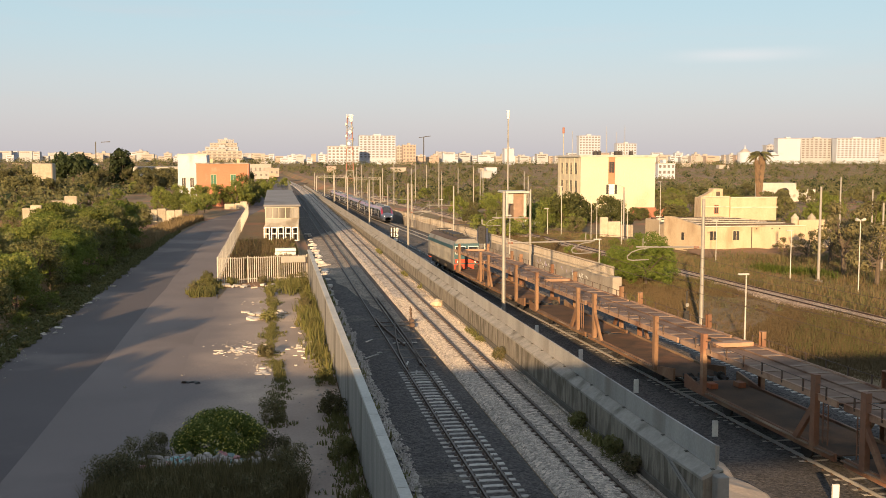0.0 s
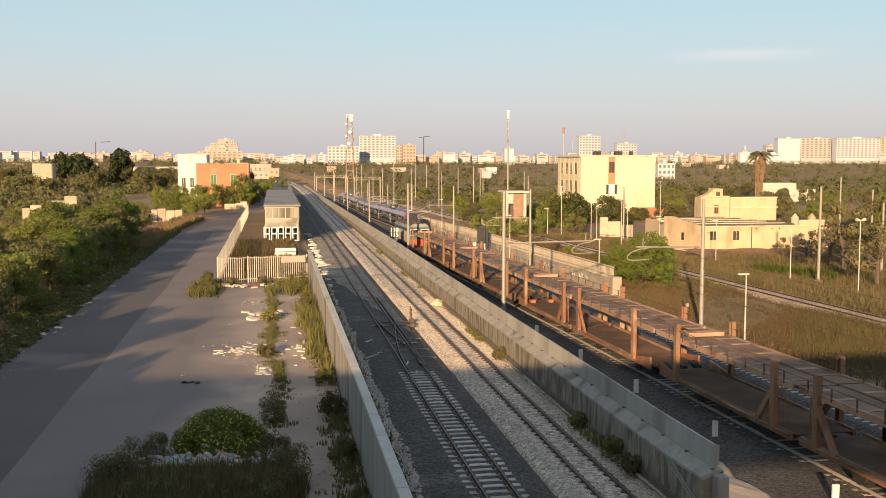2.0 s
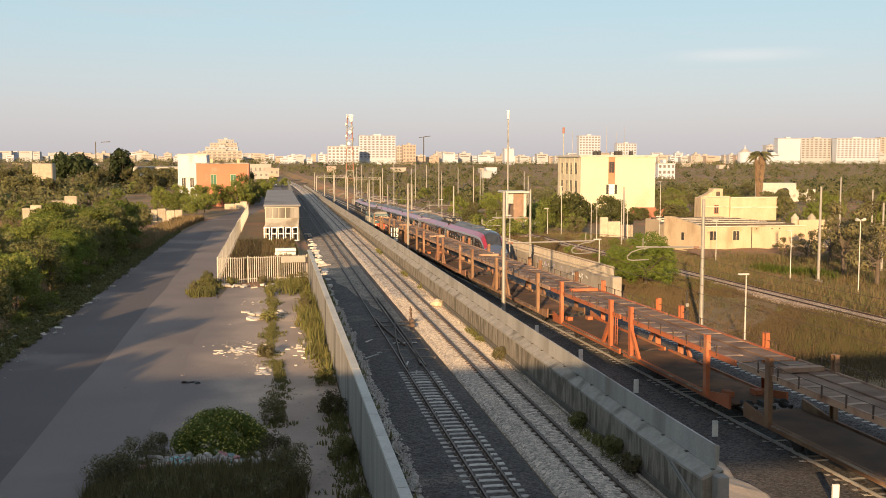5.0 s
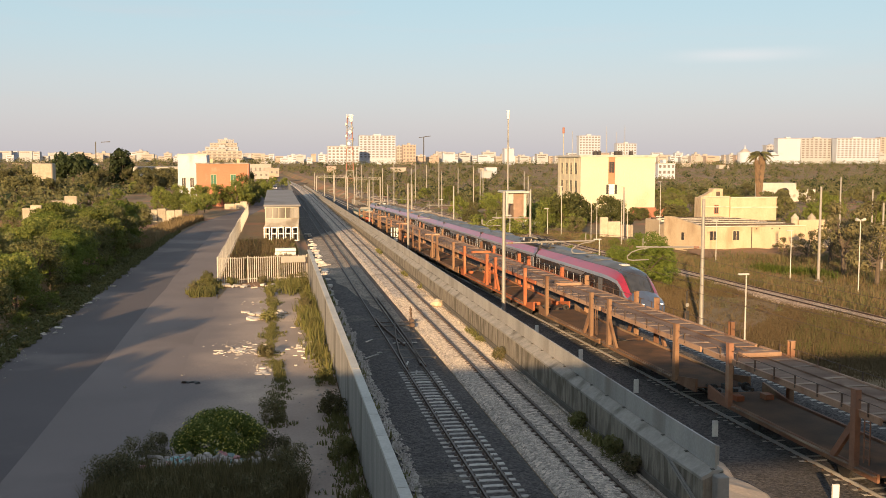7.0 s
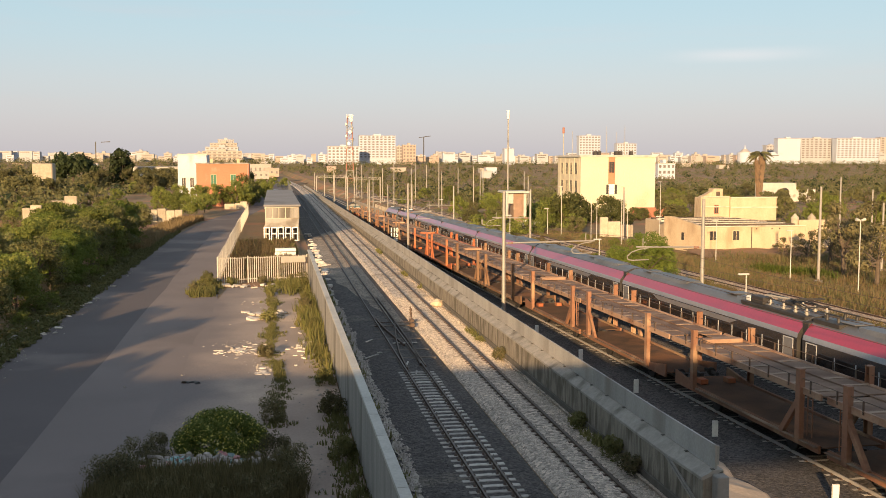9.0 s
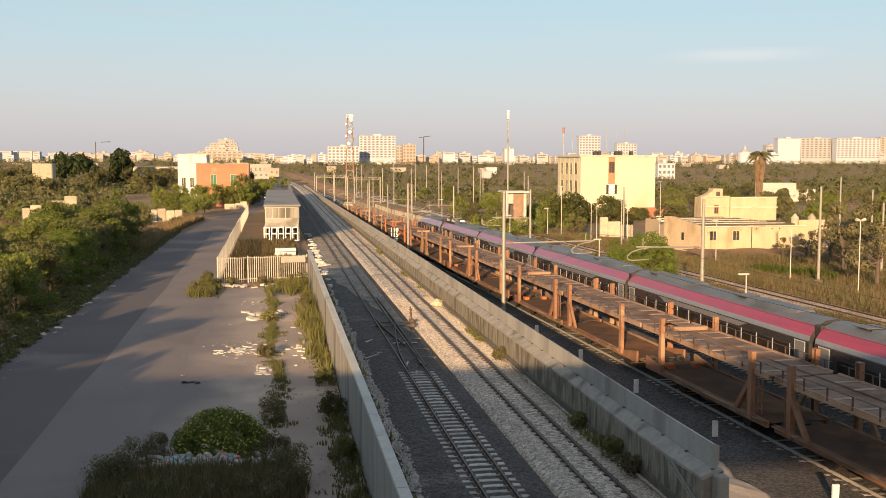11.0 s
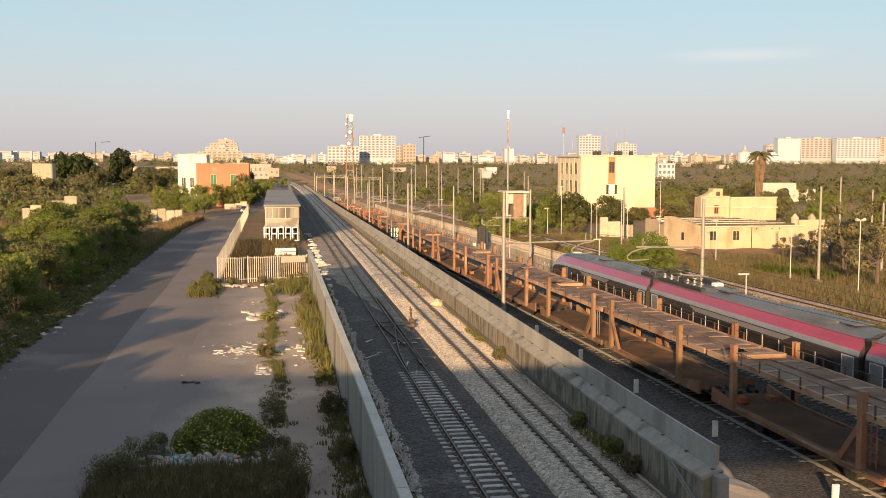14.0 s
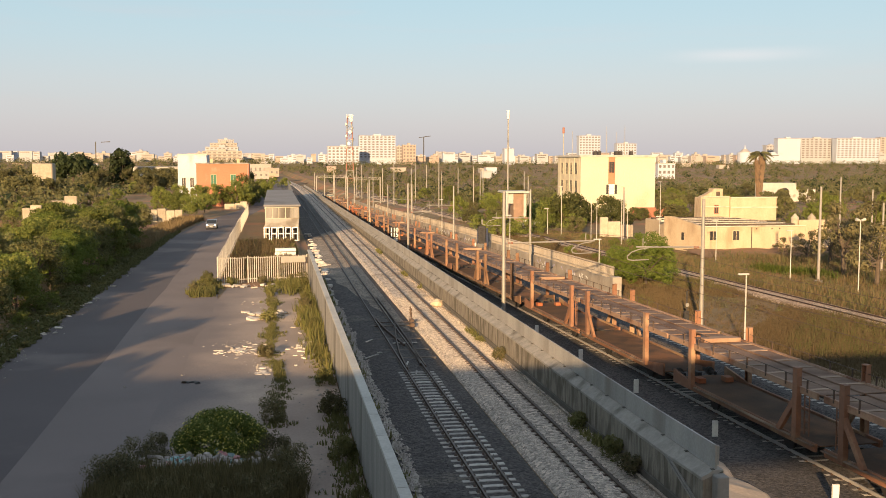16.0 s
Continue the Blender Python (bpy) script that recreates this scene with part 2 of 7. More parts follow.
RUST = surf("rusty_brown_paint", (0.24, 0.13, 0.07), (0.17, 0.09, 0.05), 0.9, 0.8, 0.3, 8, c=(0.36, 0.24, 0.15), c_at=0.56, vary=0.2)
ORANGE = surf("orange_wagon_paint", (0.43, 0.122, 0.045), (0.32, 0.098, 0.042), 0.9, 0.7, 0.2, 8, c=(0.34, 0.16, 0.085), c_at=0.58, vary=0.15)
RED_BROWN = surf("oxide_red_wagon_paint", (0.28, 0.13, 0.072), (0.2, 0.1, 0.06), 0.9, 0.75, 0.2, 8, c=(0.36, 0.23, 0.14), c_at=0.56, vary=0.15)
DECK = surf("worn_deck_plate", (0.21, 0.135, 0.09), (0.14, 0.09, 0.062), 1.4, 0.8, 0.3, 12, c=(0.34, 0.25, 0.175), c_at=0.58)
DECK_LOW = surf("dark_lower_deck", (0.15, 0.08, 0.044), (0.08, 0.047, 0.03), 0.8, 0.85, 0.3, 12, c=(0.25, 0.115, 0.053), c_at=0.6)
DUSTY_POST = surf("dusty_beige_post", (0.285, 0.168, 0.096), (0.2, 0.112, 0.064), 0.8, 0.85, 0.3, 10, c=(0.15, 0.07, 0.038), c_at=0.57, vary=0.15, streak=0.5)
DECK_TOP = surf("worn_upper_deck_plate", (0.24, 0.15, 0.1), (0.165, 0.098, 0.064), 1.4, 0.85, 0.3, 12, c=(0.13, 0.07, 0.042), c_at=0.57)
PLANK = surf("weathered_deck_plank", (0.36, 0.26, 0.185), (0.25, 0.17, 0.115), 1.5, 0.85, 0.3, 14, c=(0.17, 0.1, 0.062), c_at=0.56, vary=0.3)
DUSTY_SILL = surf("dusty_sill_paint", (0.39, 0.25, 0.165), (0.29, 0.17, 0.108), 1.2, 0.85, 0.3, 12, c=(0.18, 0.085, 0.048), c_at=0.58, vary=0.15)
BLACK = surf("black_steel", (0.025, 0.024, 0.023), (0.04, 0.036, 0.033), 2, 0.6, 0.1, 12)
FOLIAGE_GREEN = leafy("green_leaves", (0.105, 0.138, 0.033), (0.2, 0.212, 0.054))
FOLIAGE_BRIGHT = leafy("fresh_green_leaves", (0.085, 0.122, 0.022), (0.148, 0.18, 0.038))
FOLIAGE_OLIVE = leafy("olive_leaves", (0.1, 0.1, 0.043), (0.15, 0.14, 0.062))
FOLIAGE_DARK = leafy("dark_shrub_leaves", (0.058, 0.07, 0.024), (0.115, 0.12, 0.042))
FOLIAGE_GREY = leafy("grey_green_leaves", (0.095, 0.108, 0.042), (0.19, 0.182, 0.074))
FOLIAGE_FAR = leafy("far_grove_leaves", (0.088, 0.098, 0.042), (0.158, 0.146, 0.068))
FOLIAGE_BROWN = leafy("sparse_brown_leaves", (0.11, 0.1, 0.048), (0.17, 0.145, 0.07))
FOLIAGE_PINE = leafy("pine_needles", (0.022, 0.035, 0.014), (0.045, 0.06, 0.022), 0.1)
FOLIAGE_DRY = leafy("dry_grass_blades", (0.198, 0.138, 0.072), (0.146, 0.11, 0.056))
FOLIAGE_WEED = leafy("weeds", (0.115, 0.125, 0.042), (0.195, 0.175, 0.07))


# ---- mesh helpers ----
def part(name, bm, material, parent=None, label=""):
    """Links bm as one mesh object, under a thing or a part."""
    me = bpy.data.meshes.new(name)
    bm.to_mesh(me)
    bm.free()
    me.materials.append(material)
    ob = new(name, me)
    if parent:
        ob.parent = parent
    return tagged(ob, label)


def shape(name, verts, faces, material, parent=None, label="", m=None):
    """The same from lists of corners and faces."""
    me = bpy.data.meshes.new(name)
    me.from_pydata([tuple(v) for v in verts], [], [tuple(f) for f in faces])
    me.materials.append(material)
    ob = new(name, me)
    if parent:
        ob.parent = parent
    if m:
        ob.matrix_basis = m
    return tagged(ob, label)


def again(ob, parent, m):
    """Another part on the same mesh."""
    o = new(ob.name.split(".")[0], ob.data)
    o.parent = parent
    o.matrix_basis = m
    return o


def thing(name, m, label, category, group="", kind=""):
    ob = new(name)
    ob.matrix_basis = m
    return tagged(ob, label, category, group, kind)


def box(bm, x0, x1, y0, y1, z0, z1, bevel=0.0, m=None):
    r = bmesh.ops.create_cube(bm, size=1.0)
    for v in r["verts"]:
        v.co = Vector((x0 + (v.co.x + 0.5) * (x1 - x0), y0 + (v.co.y + 0.5) * (y1 - y0), z0 + (v.co.z + 0.5) * (z1 - z0)))
        if m:
            v.co = m @ v.co
    if bevel:
        es = list({e for v in r["verts"] for e in v.link_edges})
        bmesh.ops.bevel(bm, geom=es, offset=bevel, segments=1, affect="EDGES")
    return bm


def rod(bm, a, b, r0, r1=None, seg=8):
    a, b = Vector(a), Vector(b)
    r = bmesh.ops.create_cone(bm, cap_ends=True, segments=seg, radius1=r0, radius2=r0 if r1 is None else r1, depth=(b - a).length)
    q = (b - a).to_track_quat("Z", "Y").to_matrix().to_4x4()
    for v in r["verts"]:
        v.co = Matrix.Translation((a + b) / 2) @ q @ v.co
    return bm


def bar(bm, a, b, w, d):
    """A rectangular bar from a to b; w across x or y, d the other way."""
    a, b = Vector(a), Vector(b)
    r = bmesh.ops.create_cube(bm, size=1.0)
    q = (b - a).to_track_quat("Z", "Y").to_matrix().to_4x4()
    for v in r["verts"]:
        v.co = Matrix.Translation((a + b) / 2) @ q @ Vector((v.co.x * w, v.co.y * d, v.co.z * (b - a).length))
    return bm


def B(*a, **k):
    return box(bmesh.new(), *a, **k)


def loft(rows, close=False):
    """Faces between successive rows of points."""
    n = len(rows[0])
    verts = [p for r in rows for p in r]
    faces = []
    for i in range(len(rows) - 1):
        for j in range(n if close else n - 1):
            k = (j + 1) % n
            faces.append((i * n + j, i * n + k, (i + 1) * n + k, (i + 1) * n + j))
    if close:
        faces.append(tuple(range(n))[::-1])
        faces.append(tuple((len(rows) - 1) * n + j for j in range(n)))
    return verts, faces


# ---- the lie of the land ----
def bend(y):
    """The railway swings to the left far away."""
    if y < 320:
        return 0.0
    y2 = min(y, 700.0)
    return -7.5e-5 * (y2 - 320) ** 2 - (0.057 * (min(y, 1200) - 700) if y > 700 else 0)


def drift(y):
    """How far the main line swings out to the right."""
    if y < 262:
        return 1.1e-4 * max(0.0, y - 80) ** 2
    u = min(y, 302) - 262
    return 3.644 + 0.04004 * u - 0.0005005 * u * u


def zg(y):
    """Level of the country beside the main line."""
    return -0.83 - 0.0057 * max(0.0, min(y, 400.0))


def zm(y):
    """Rail level of the main line, falling below the country."""
    return zg(y) - 0.51 * drift(y)


def xm(y):
    """Centre of the main line's nearer track."""
    ye = y if y < 260 else 260 + (y - 260) * 0.25
    return 23.37 - 0.027 * ye + bend(y) + drift(y)


def zx(y):
    """Rail level of the passenger track, a little higher."""
    return zm(y) + 0.35


TRACK_GAP = 5.8
SIDING_X = 49.75
WALL_X = 12.85


def land(u, y):
    far = max(0.0, min(1.0, (y - 480) / 900))
    rise = 9.0 * far * far * (3 - 2 * far)
    if u < 3.1:
        return -0.03 + rise
    if u < WALL_X + 0.2:
        return -0.32 + rise
    if u < 36:
        return zm(y) - 0.62 + rise
    return zg(y) - 0.62 + rise


# ---- ground: one sheet to the horizon ----
US = [-4500, -1800, -800, -400, -200, -120, -80, -50, -35, -25, -18, -14, -8, -3, 2.95, 3.3, 8, 12.8, 13.2, 16, 20, 26, 32, 36, 42, 50, 60, 75, 95, 120, 160, 220, 320, 500, 900, 1800, 4500]
YS = [-300, -100, -40, 0, 20, 40, 60, 80, 100, 120, 140, 170, 200, 230, 260, 290, 320, 350, 380, 410, 450, 500, 560, 640, 720, 850, 1000, 1300, 1800, 2600, 4900]
rows = [[(u + bend(y), y, land(u, y)) for u in US] for y in YS]
gv, gf = loft(rows)
tagged(shape("ground", gv, [f[::-1] for f in gf], EARTH), "dry earth with sparse grass reaching the horizon", "ground", kind="structure")


def ribbon(name, ys, left, right, z, material, label, category="", lift=0.0):
    rr = [[(left(y), y, z(y) + lift), (left(y) * 0.5 + right(y) * 0.5, y, z(y) + lift + 0.001), (right(y), y, z(y) + lift)] for y in ys]
    v, f = loft(rr)
    return tagged(shape(name, v, [q[::-1] for q in f], material), label, category or name, kind="structure")


def lerp(x, pts):
    for (a, p), (b, q) in zip(pts, pts[1:]):
        if x <= b:
            return p + (q - p) * max(0, (x - a)) / (b - a)
    return pts[-1][1]


ROAD_L = [(-40, -14.9), (150, -14.9), (185, -13.2), (215, -9.8), (237, -7.0), (260, -5.6), (340, -3.2), (600, -3.5)]
ROAD_R = [(-40, -4.2), (82, -4.4), (92, -5.4), (100, -5.6), (200, -5.6), (225, -3.8), (260, -0.6), (340, 3.0), (600, 2.8)]
ribbon("road", list(range(-40, 340, 10)) + [340, 420, 600], lambda y: lerp(y, ROAD_L), lambda y: lerp(y, ROAD_R), lambda y: 0.0, ASPHALT, "worn grey asphalt road with dusty edges", lift=0.005)
ribbon("road_strip", list(range(-40, 165, 10)), lambda y: -9.6 + 0.1 * math.sin(y * 0.23), lambda y: lerp(y, ROAD_R) - 0.05, lambda y: 0.0, ASPHALT_WORN, "paler worn strip of the asphalt road", lift=0.0085)
ribbon("pavement", list(range(-40, 95, 5)), lambda y: -6.2 + 0.02 * y + 0.2 * math.sin(y * 0.37), lambda y: 2.95, lambda y: 0.0, LOT, "dusty patched concrete yard beside the road", lift=0.011)


def bed(name, ys, cx, half, top, foot, z, material, label):
    rr = [[(cx(y) - half - foot, y, z(y) - 0.45), (cx(y) - half, y, z(y) + top), (cx(y), y, z(y) + top + 0.03), (cx(y) + half, y, z(y) + top), (cx(y) + half + foot, y, z(y) - 0.45)] for y in ys]
    v, f = loft(rr)
    return tagged(shape(name, v, [q[::-1] for q in f], material), label, "ballast", kind="structure")


YF = list(range(-40, 320, 12)) + list(range(320, 760, 20))
XA, XB = 7.4, 11.15
bed("ballast_dark", YF, lambda y: XA - 0.6 + bend(y), 2.2, -0.185, 0.7, lambda y: 0.0, BALLAST_DARK, "dark grey track ballast")
# paler bed paints in sunlight on dusty ballast, tapering out at the cabin's shade
rr = []
for y in range(66, 164, 3):
    c, w = XA - 0.6 + bend(y), 2.1 * min(1.0, max(0.03, (y - 66) / 34.0), max(0.03, (163 - y) / 16.0)) + 0.12 * math.sin(y * 1.3)
    rr.append([(c + 1.9 - 1.9 * w, y, -0.3), (c + 2.0 - 1.8 * w, y, -0.155), (c + 2.0, y, -0.15), (c + 2.4, y, -0.3)])
v, f = loft(rr)
tagged(shape("ballast_dusty", v, [q[::-1] for q in f], BALLAST_DUSTY_LIT), "dusty grey track ballast in a sunlit tone", "ballast", kind="structure")
bed("ballast_pale", YF, lambda y: XB + bend(y), 1.45, -0.12, 0.5, lambda y: 0.004, BALLAST_PALE, "pale stone track ballast")
v, f = loft([[(XB + 1.4 + bend(y), y, -0.14), (XB + 1.5 + bend(y), y, -0.06 + 0.02 * math.sin(y * 1.9)), (WALL_X - 0.3 + bend(y), y, 0.1 + 0.03 * math.sin(y * 0.9)), (WALL_X - 0.05 + bend(y), y, 0.06)] for y in [-40 + 2.5 * i for i in range(160)]])
tagged(shape("ballast_shoulder", v, [q[::-1] for q in f], BALLAST_PALE), "pale stone ballast heaped against the wall", "ballast", kind="structure")
bed("ballast_main", YF, lambda y: xm(y) + 0.2, 9.2, -0.165, 0.8, zm, BALLAST_DARK, "dark ballast of the main line")
bed("ballast_express", YF, lambda y: xm(y) + TRACK_GAP, 1.75, -0.16, 0.7, zx, BALLAST_DARK, "raised dark ballast under the passenger track")
bed("ballast_siding", list(range(20, 420, 16)), lambda y: SIDING_X - 0.025 * y, 1.4, -0.12, 0.9, lambda y: zg(y) - 0.25, BALLAST_BROWN, "brown ballast of the single line")


def rail(parent, cx, z, ys, h=0.17, mat=RAIL, head_mat=RAIL_HEAD_DULL, wide=1.0):
    prof = [(-0.075, 0), (0.075, 0), (0.075, 0.016), (0.016, 0.035), (0.016, h - 0.045), (0.04, h - 0.04), (0.04, h - 0.012), (-0.04, h - 0.012), (-0.04, h - 0.04), (-0.016, h - 0.045), (-0.016, 0.035), (-0.075, 0.016)]
    v, f = loft([[(cx(y) + wide * a, y, z(y) - h + b) for a, b in prof] for y in ys], True)
    r = shape("rail", v, f, mat, parent)
    head = [(-0.034, -0.012), (0.034, -0.012), (0.03, 0), (-0.03, 0)]
    v, f = loft([[(cx(y) + wide * a, y, z(y) + b) for a, b in head] for y in ys], True)
    shape("rail_head", v, f, head_mat, r, "worn running surface")


def track(label, cx, z, gauge, ys, y0, y1, pitch, length, sleeper_mat=SLEEPER, mat=RAIL, head_mat=RAIL_HEAD_DULL, plates=False, wide=1.0):
    t = thing("railway_track", Matrix(), label, "track")
    for s in (-1, 1):
        rail(t, lambda y, s=s: cx(y) + s * gauge / 2, z, ys, 0.17, mat, head_mat, wide)
    bm = B(-length / 2, length / 2, -0.12, 0.12, -0.12, 0.0, 0.02)
    first = None
    n = int((y1 - y0) / pitch)
    for i in range(n):
        y = y0 + i * pitch
        m = pose(cx(y) + random.uniform(-0.02, 0.02), y, z(y) - 0.135 + random.uniform(-0.01, 0.006), 0, 0, random.uniform(-1, 1))
        if first is None:
            first = part("sleeper", bm, sleeper_mat, t)
            first.matrix_basis = m
        else:
            again(first, t, m)
    # fastenings, too small to pick apart
    V, F = [], []
    for i in range(n):
        y = y0 + i * pitch
        for s in (-1, 1):
            for o in (-0.11, 0.11):
                x, zz, k = cx(y) + s * gauge / 2 + o, z(y) - 0.135, len(V)
                V += [(x - 0.06, y - 0.09, zz), (x + 0.06, y - 0.09, zz), (x + 0.06, y + 0.09, zz), (x - 0.06, y + 0.09, zz), (x, y, zz + 0.07)]
                F += [(k, k + 1, k + 4), (k + 1, k + 2, k + 4), (k + 2, k + 3, k + 4), (k + 3, k, k + 4)]
    tagged(shape("fastening", V, F, RAIL, t), kind="stuff")
    if plates:  # rusty bearing plates under the rails
        plate = None
        for i in range(min(n, 84)):
            for s in (-1, 1):
                y = y0 + i * pitch
                m = pose(cx(y) + s * gauge / 2, y, z(y) - 0.128)
                if plate:
                    again(plate, t, m)
                else:
                    plate = part("bearing_plate", B(-0.17, 0.17, -0.07, 0.07, 0, 0.05), RAIL, t)
                    plate.matrix_basis = m
    return t


track("rusty rails on pale concrete sleepers in dark ballast", lambda y: XA + bend(y), lambda y: 0.0, 1.08, YF, 20, 54, 0.62, 1.95, SLEEPER_BRIGHT)
# wide=1.7: rails oversized so their dark stripe takes in the shadow beside them
track("rusty rails on concrete sleepers in pale stone ballast", lambda y: XB + bend(y), lambda y: 0.012, 1.08, YF, 24, 112, 0.62, 1.95, DUSTY_WOOD, RAIL, RAIL_HEAD_DULL, True, 1.7)
# pale rail and sleeper colours replace the sun that the wall's shadow keeps off
track("main line rails on concrete sleepers under the freight train", xm, zm, 1.505, YF, 24, 76, 0.62, 2.3, SLEEPER_BRIGHT, RAIL_DUSTY_LIT, RAIL_TOP)
track("main line rails on concrete sleepers under the passenger train", lambda y: xm(y) + TRACK_GAP, zx, 1.505, YF, 24, 72, 0.62, 2.6, SLEEPER_BRIGHT, RAIL_DUSTY_LIT, RAIL_TOP)
track("rusty single line rails among dry grass", lambda y: SIDING_X - 0.025 * y, lambda y: zg(y) - 0.25, 1.505, list(range(20, 420, 16)), 44, 100, 0.62, 2.4, BALLAST_BROWN, RAIL_BROWN, RAIL_BROWN, False, 1.7)


# ---- walls ----
def wall_run(name, x, y0, y1, z0, z1, thick, step, material, label, cap=None, group=""):
    """A wall in cast panels with narrow joints and a coping."""
    w = thing(name, Matrix(), label, "wall", kind="structure")
    y = y0
    while y < y1:
        ye = min(y + step, y1)
        a, b = x + bend(y), x + bend(ye)
        v, f = loft([[(a, y + 0.02, z0), (a + thick, y + 0.02, z0), (a + thick, y + 0.02, z1), (a, y + 0.02, z1)], [(b, ye, z0), (b + thick, ye, z0), (b + thick, ye, z1), (b, ye, z1)]], True)
        shape("panel", v, f, material, w)
        if cap:
            v, f = loft([[(a - 0.05, y + 0.03, z1 + 0.002), (a + thick + 0.05, y + 0.03, z1 + 0.002), (a + thick + 0.05, y + 0.03, z1 + cap), (a - 0.05, y + 0.03, z1 + cap)], [(b - 0.05, ye, z1 + 0.002), (b + thick + 0.05, ye, z1 + 0.002), (b + thick + 0.05, ye, z1 + cap), (b - 0.05, ye, z1 + cap)]], True)
            shape("coping", v, f, CONCRETE_PALE, w)
        y = ye
    return w


wall_run("wall_yard", 3.02, -20, 95, -0.1, 2.72, 0.22, 2.5, CONCRETE, "grey precast concrete wall beside the yard with pale coping", 0.12)
WALL_TOP = [(28.4, 2.5), (33, 2.44), (37, 2.43), (60, 2.34), (90, 2.27), (112, 2.24), (330, 0.95)]


def wall_top(y):
    return lerp(min(y, 330), WALL_TOP)


def ledge_z(y):
    """Foot of the fence panels."""
    return lerp(min(y, 330), [(28, 1.74), (37, 1.71), (45, 1.68), (75, 1.62), (110, 1.53), (330, 0.25)])


def coping_z(y):
    """Outer edge of the sloping ledge."""
    return lerp(min(y, 330), [(28, 1.56), (32, 1.43), (54, 1.46), (75, 1.37), (108, 1.28), (330, 0.05)])


def retaining_wall():
    """Stained wall on a plinth, a sloping ledge on it, and thin panels standing on that."""
    w = thing("wall_retaining", Matrix(), "streaked concrete retaining wall with smooth fence panels between the railways", "wall", kind="structure")
    ys = [28.3 + 6.0 * i for i in range(68)]
    for y, ye in zip(ys, ys[1:]):
        x0 = WALL_X + bend(y)
        a, c, p = [], [], []
        for k in (y + 0.015, (y + ye) / 2, ye):
            x = WALL_X + bend(k)
            a.append([(x - 0.06, k, -0.5), (x + 0.6, k, -0.5), (x + 0.6, k, ledge_z(k) - 0.02), (x - 0.06, k, coping_z(k) - 0.1)])
            c.append([(x - 0.11, k, coping_z(k) - 0.09), (x - 0.06, k, coping_z(k) - 0.095), (x + 0.6, k, ledge_z(k) - 0.015), (x + 0.6, k, ledge_z(k) + 0.01), (x + 0.3, k, ledge_z(k) + 0.01), (x - 0.11, k, coping_z(k))])
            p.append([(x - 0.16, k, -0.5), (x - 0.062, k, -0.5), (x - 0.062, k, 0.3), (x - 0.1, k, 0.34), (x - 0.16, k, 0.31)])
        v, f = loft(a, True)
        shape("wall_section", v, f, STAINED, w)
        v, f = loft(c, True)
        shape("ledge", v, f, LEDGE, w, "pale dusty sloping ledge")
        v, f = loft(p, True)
        shape("plinth", v, f, PLINTH, w, "dark plinth")
    foot = post = None
    ys = [28.4 + 2.0 * i for i in range(52)] + [136.4 + 6.0 * i for i in range(50)]
    for y, ye in zip(ys, ys[1:]):
        x = WALL_X + 0.36
        rows = [[(x + bend(k), k, ledge_z(k)), (x + 0.07 + bend(k), k, ledge_z(k)), (x + 0.07 + bend(k), k, wall_top(k)), (x + bend(k), k, wall_top(k))] for k in (y + 0.012, ye)]
        v, f = loft(rows, True)
        shape("fence_panel", v, f, PANEL, w)
        if y < 110:
            if not foot:
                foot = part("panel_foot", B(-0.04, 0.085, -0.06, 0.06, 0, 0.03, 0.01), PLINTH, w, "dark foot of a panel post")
                post = part("panel_post", B(-0.02, 0.05, -0.03, 0.03, -0.6, -0.01), GALV, w)
            else:
                foot, post = again(foot, w, Matrix()), again(post, w, Matrix())
            foot.matrix_basis = pose(x - 0.1, y, ledge_z(y) + 0.005)
            post.matrix_basis = pose(x + 0.07, y, wall_top(y))
    part("end_pillar", B(WALL_X + 0.22, WALL_X + 0.62, 27.9, 28.31, -1.6, 1.66, 0.04), CONCRETE, w)
    for a in (0.0, 0.42):
        part("stair_edge", bar(bmesh.new(), (WALL_X - 0.12, 27.6 + a, 0.35), (WALL_X - 0.1, 30.9 + a, 1.42), 0.05, 0.07), CONCRETE, w, "sloping pale edge on the wall's face")


retaining_wall()


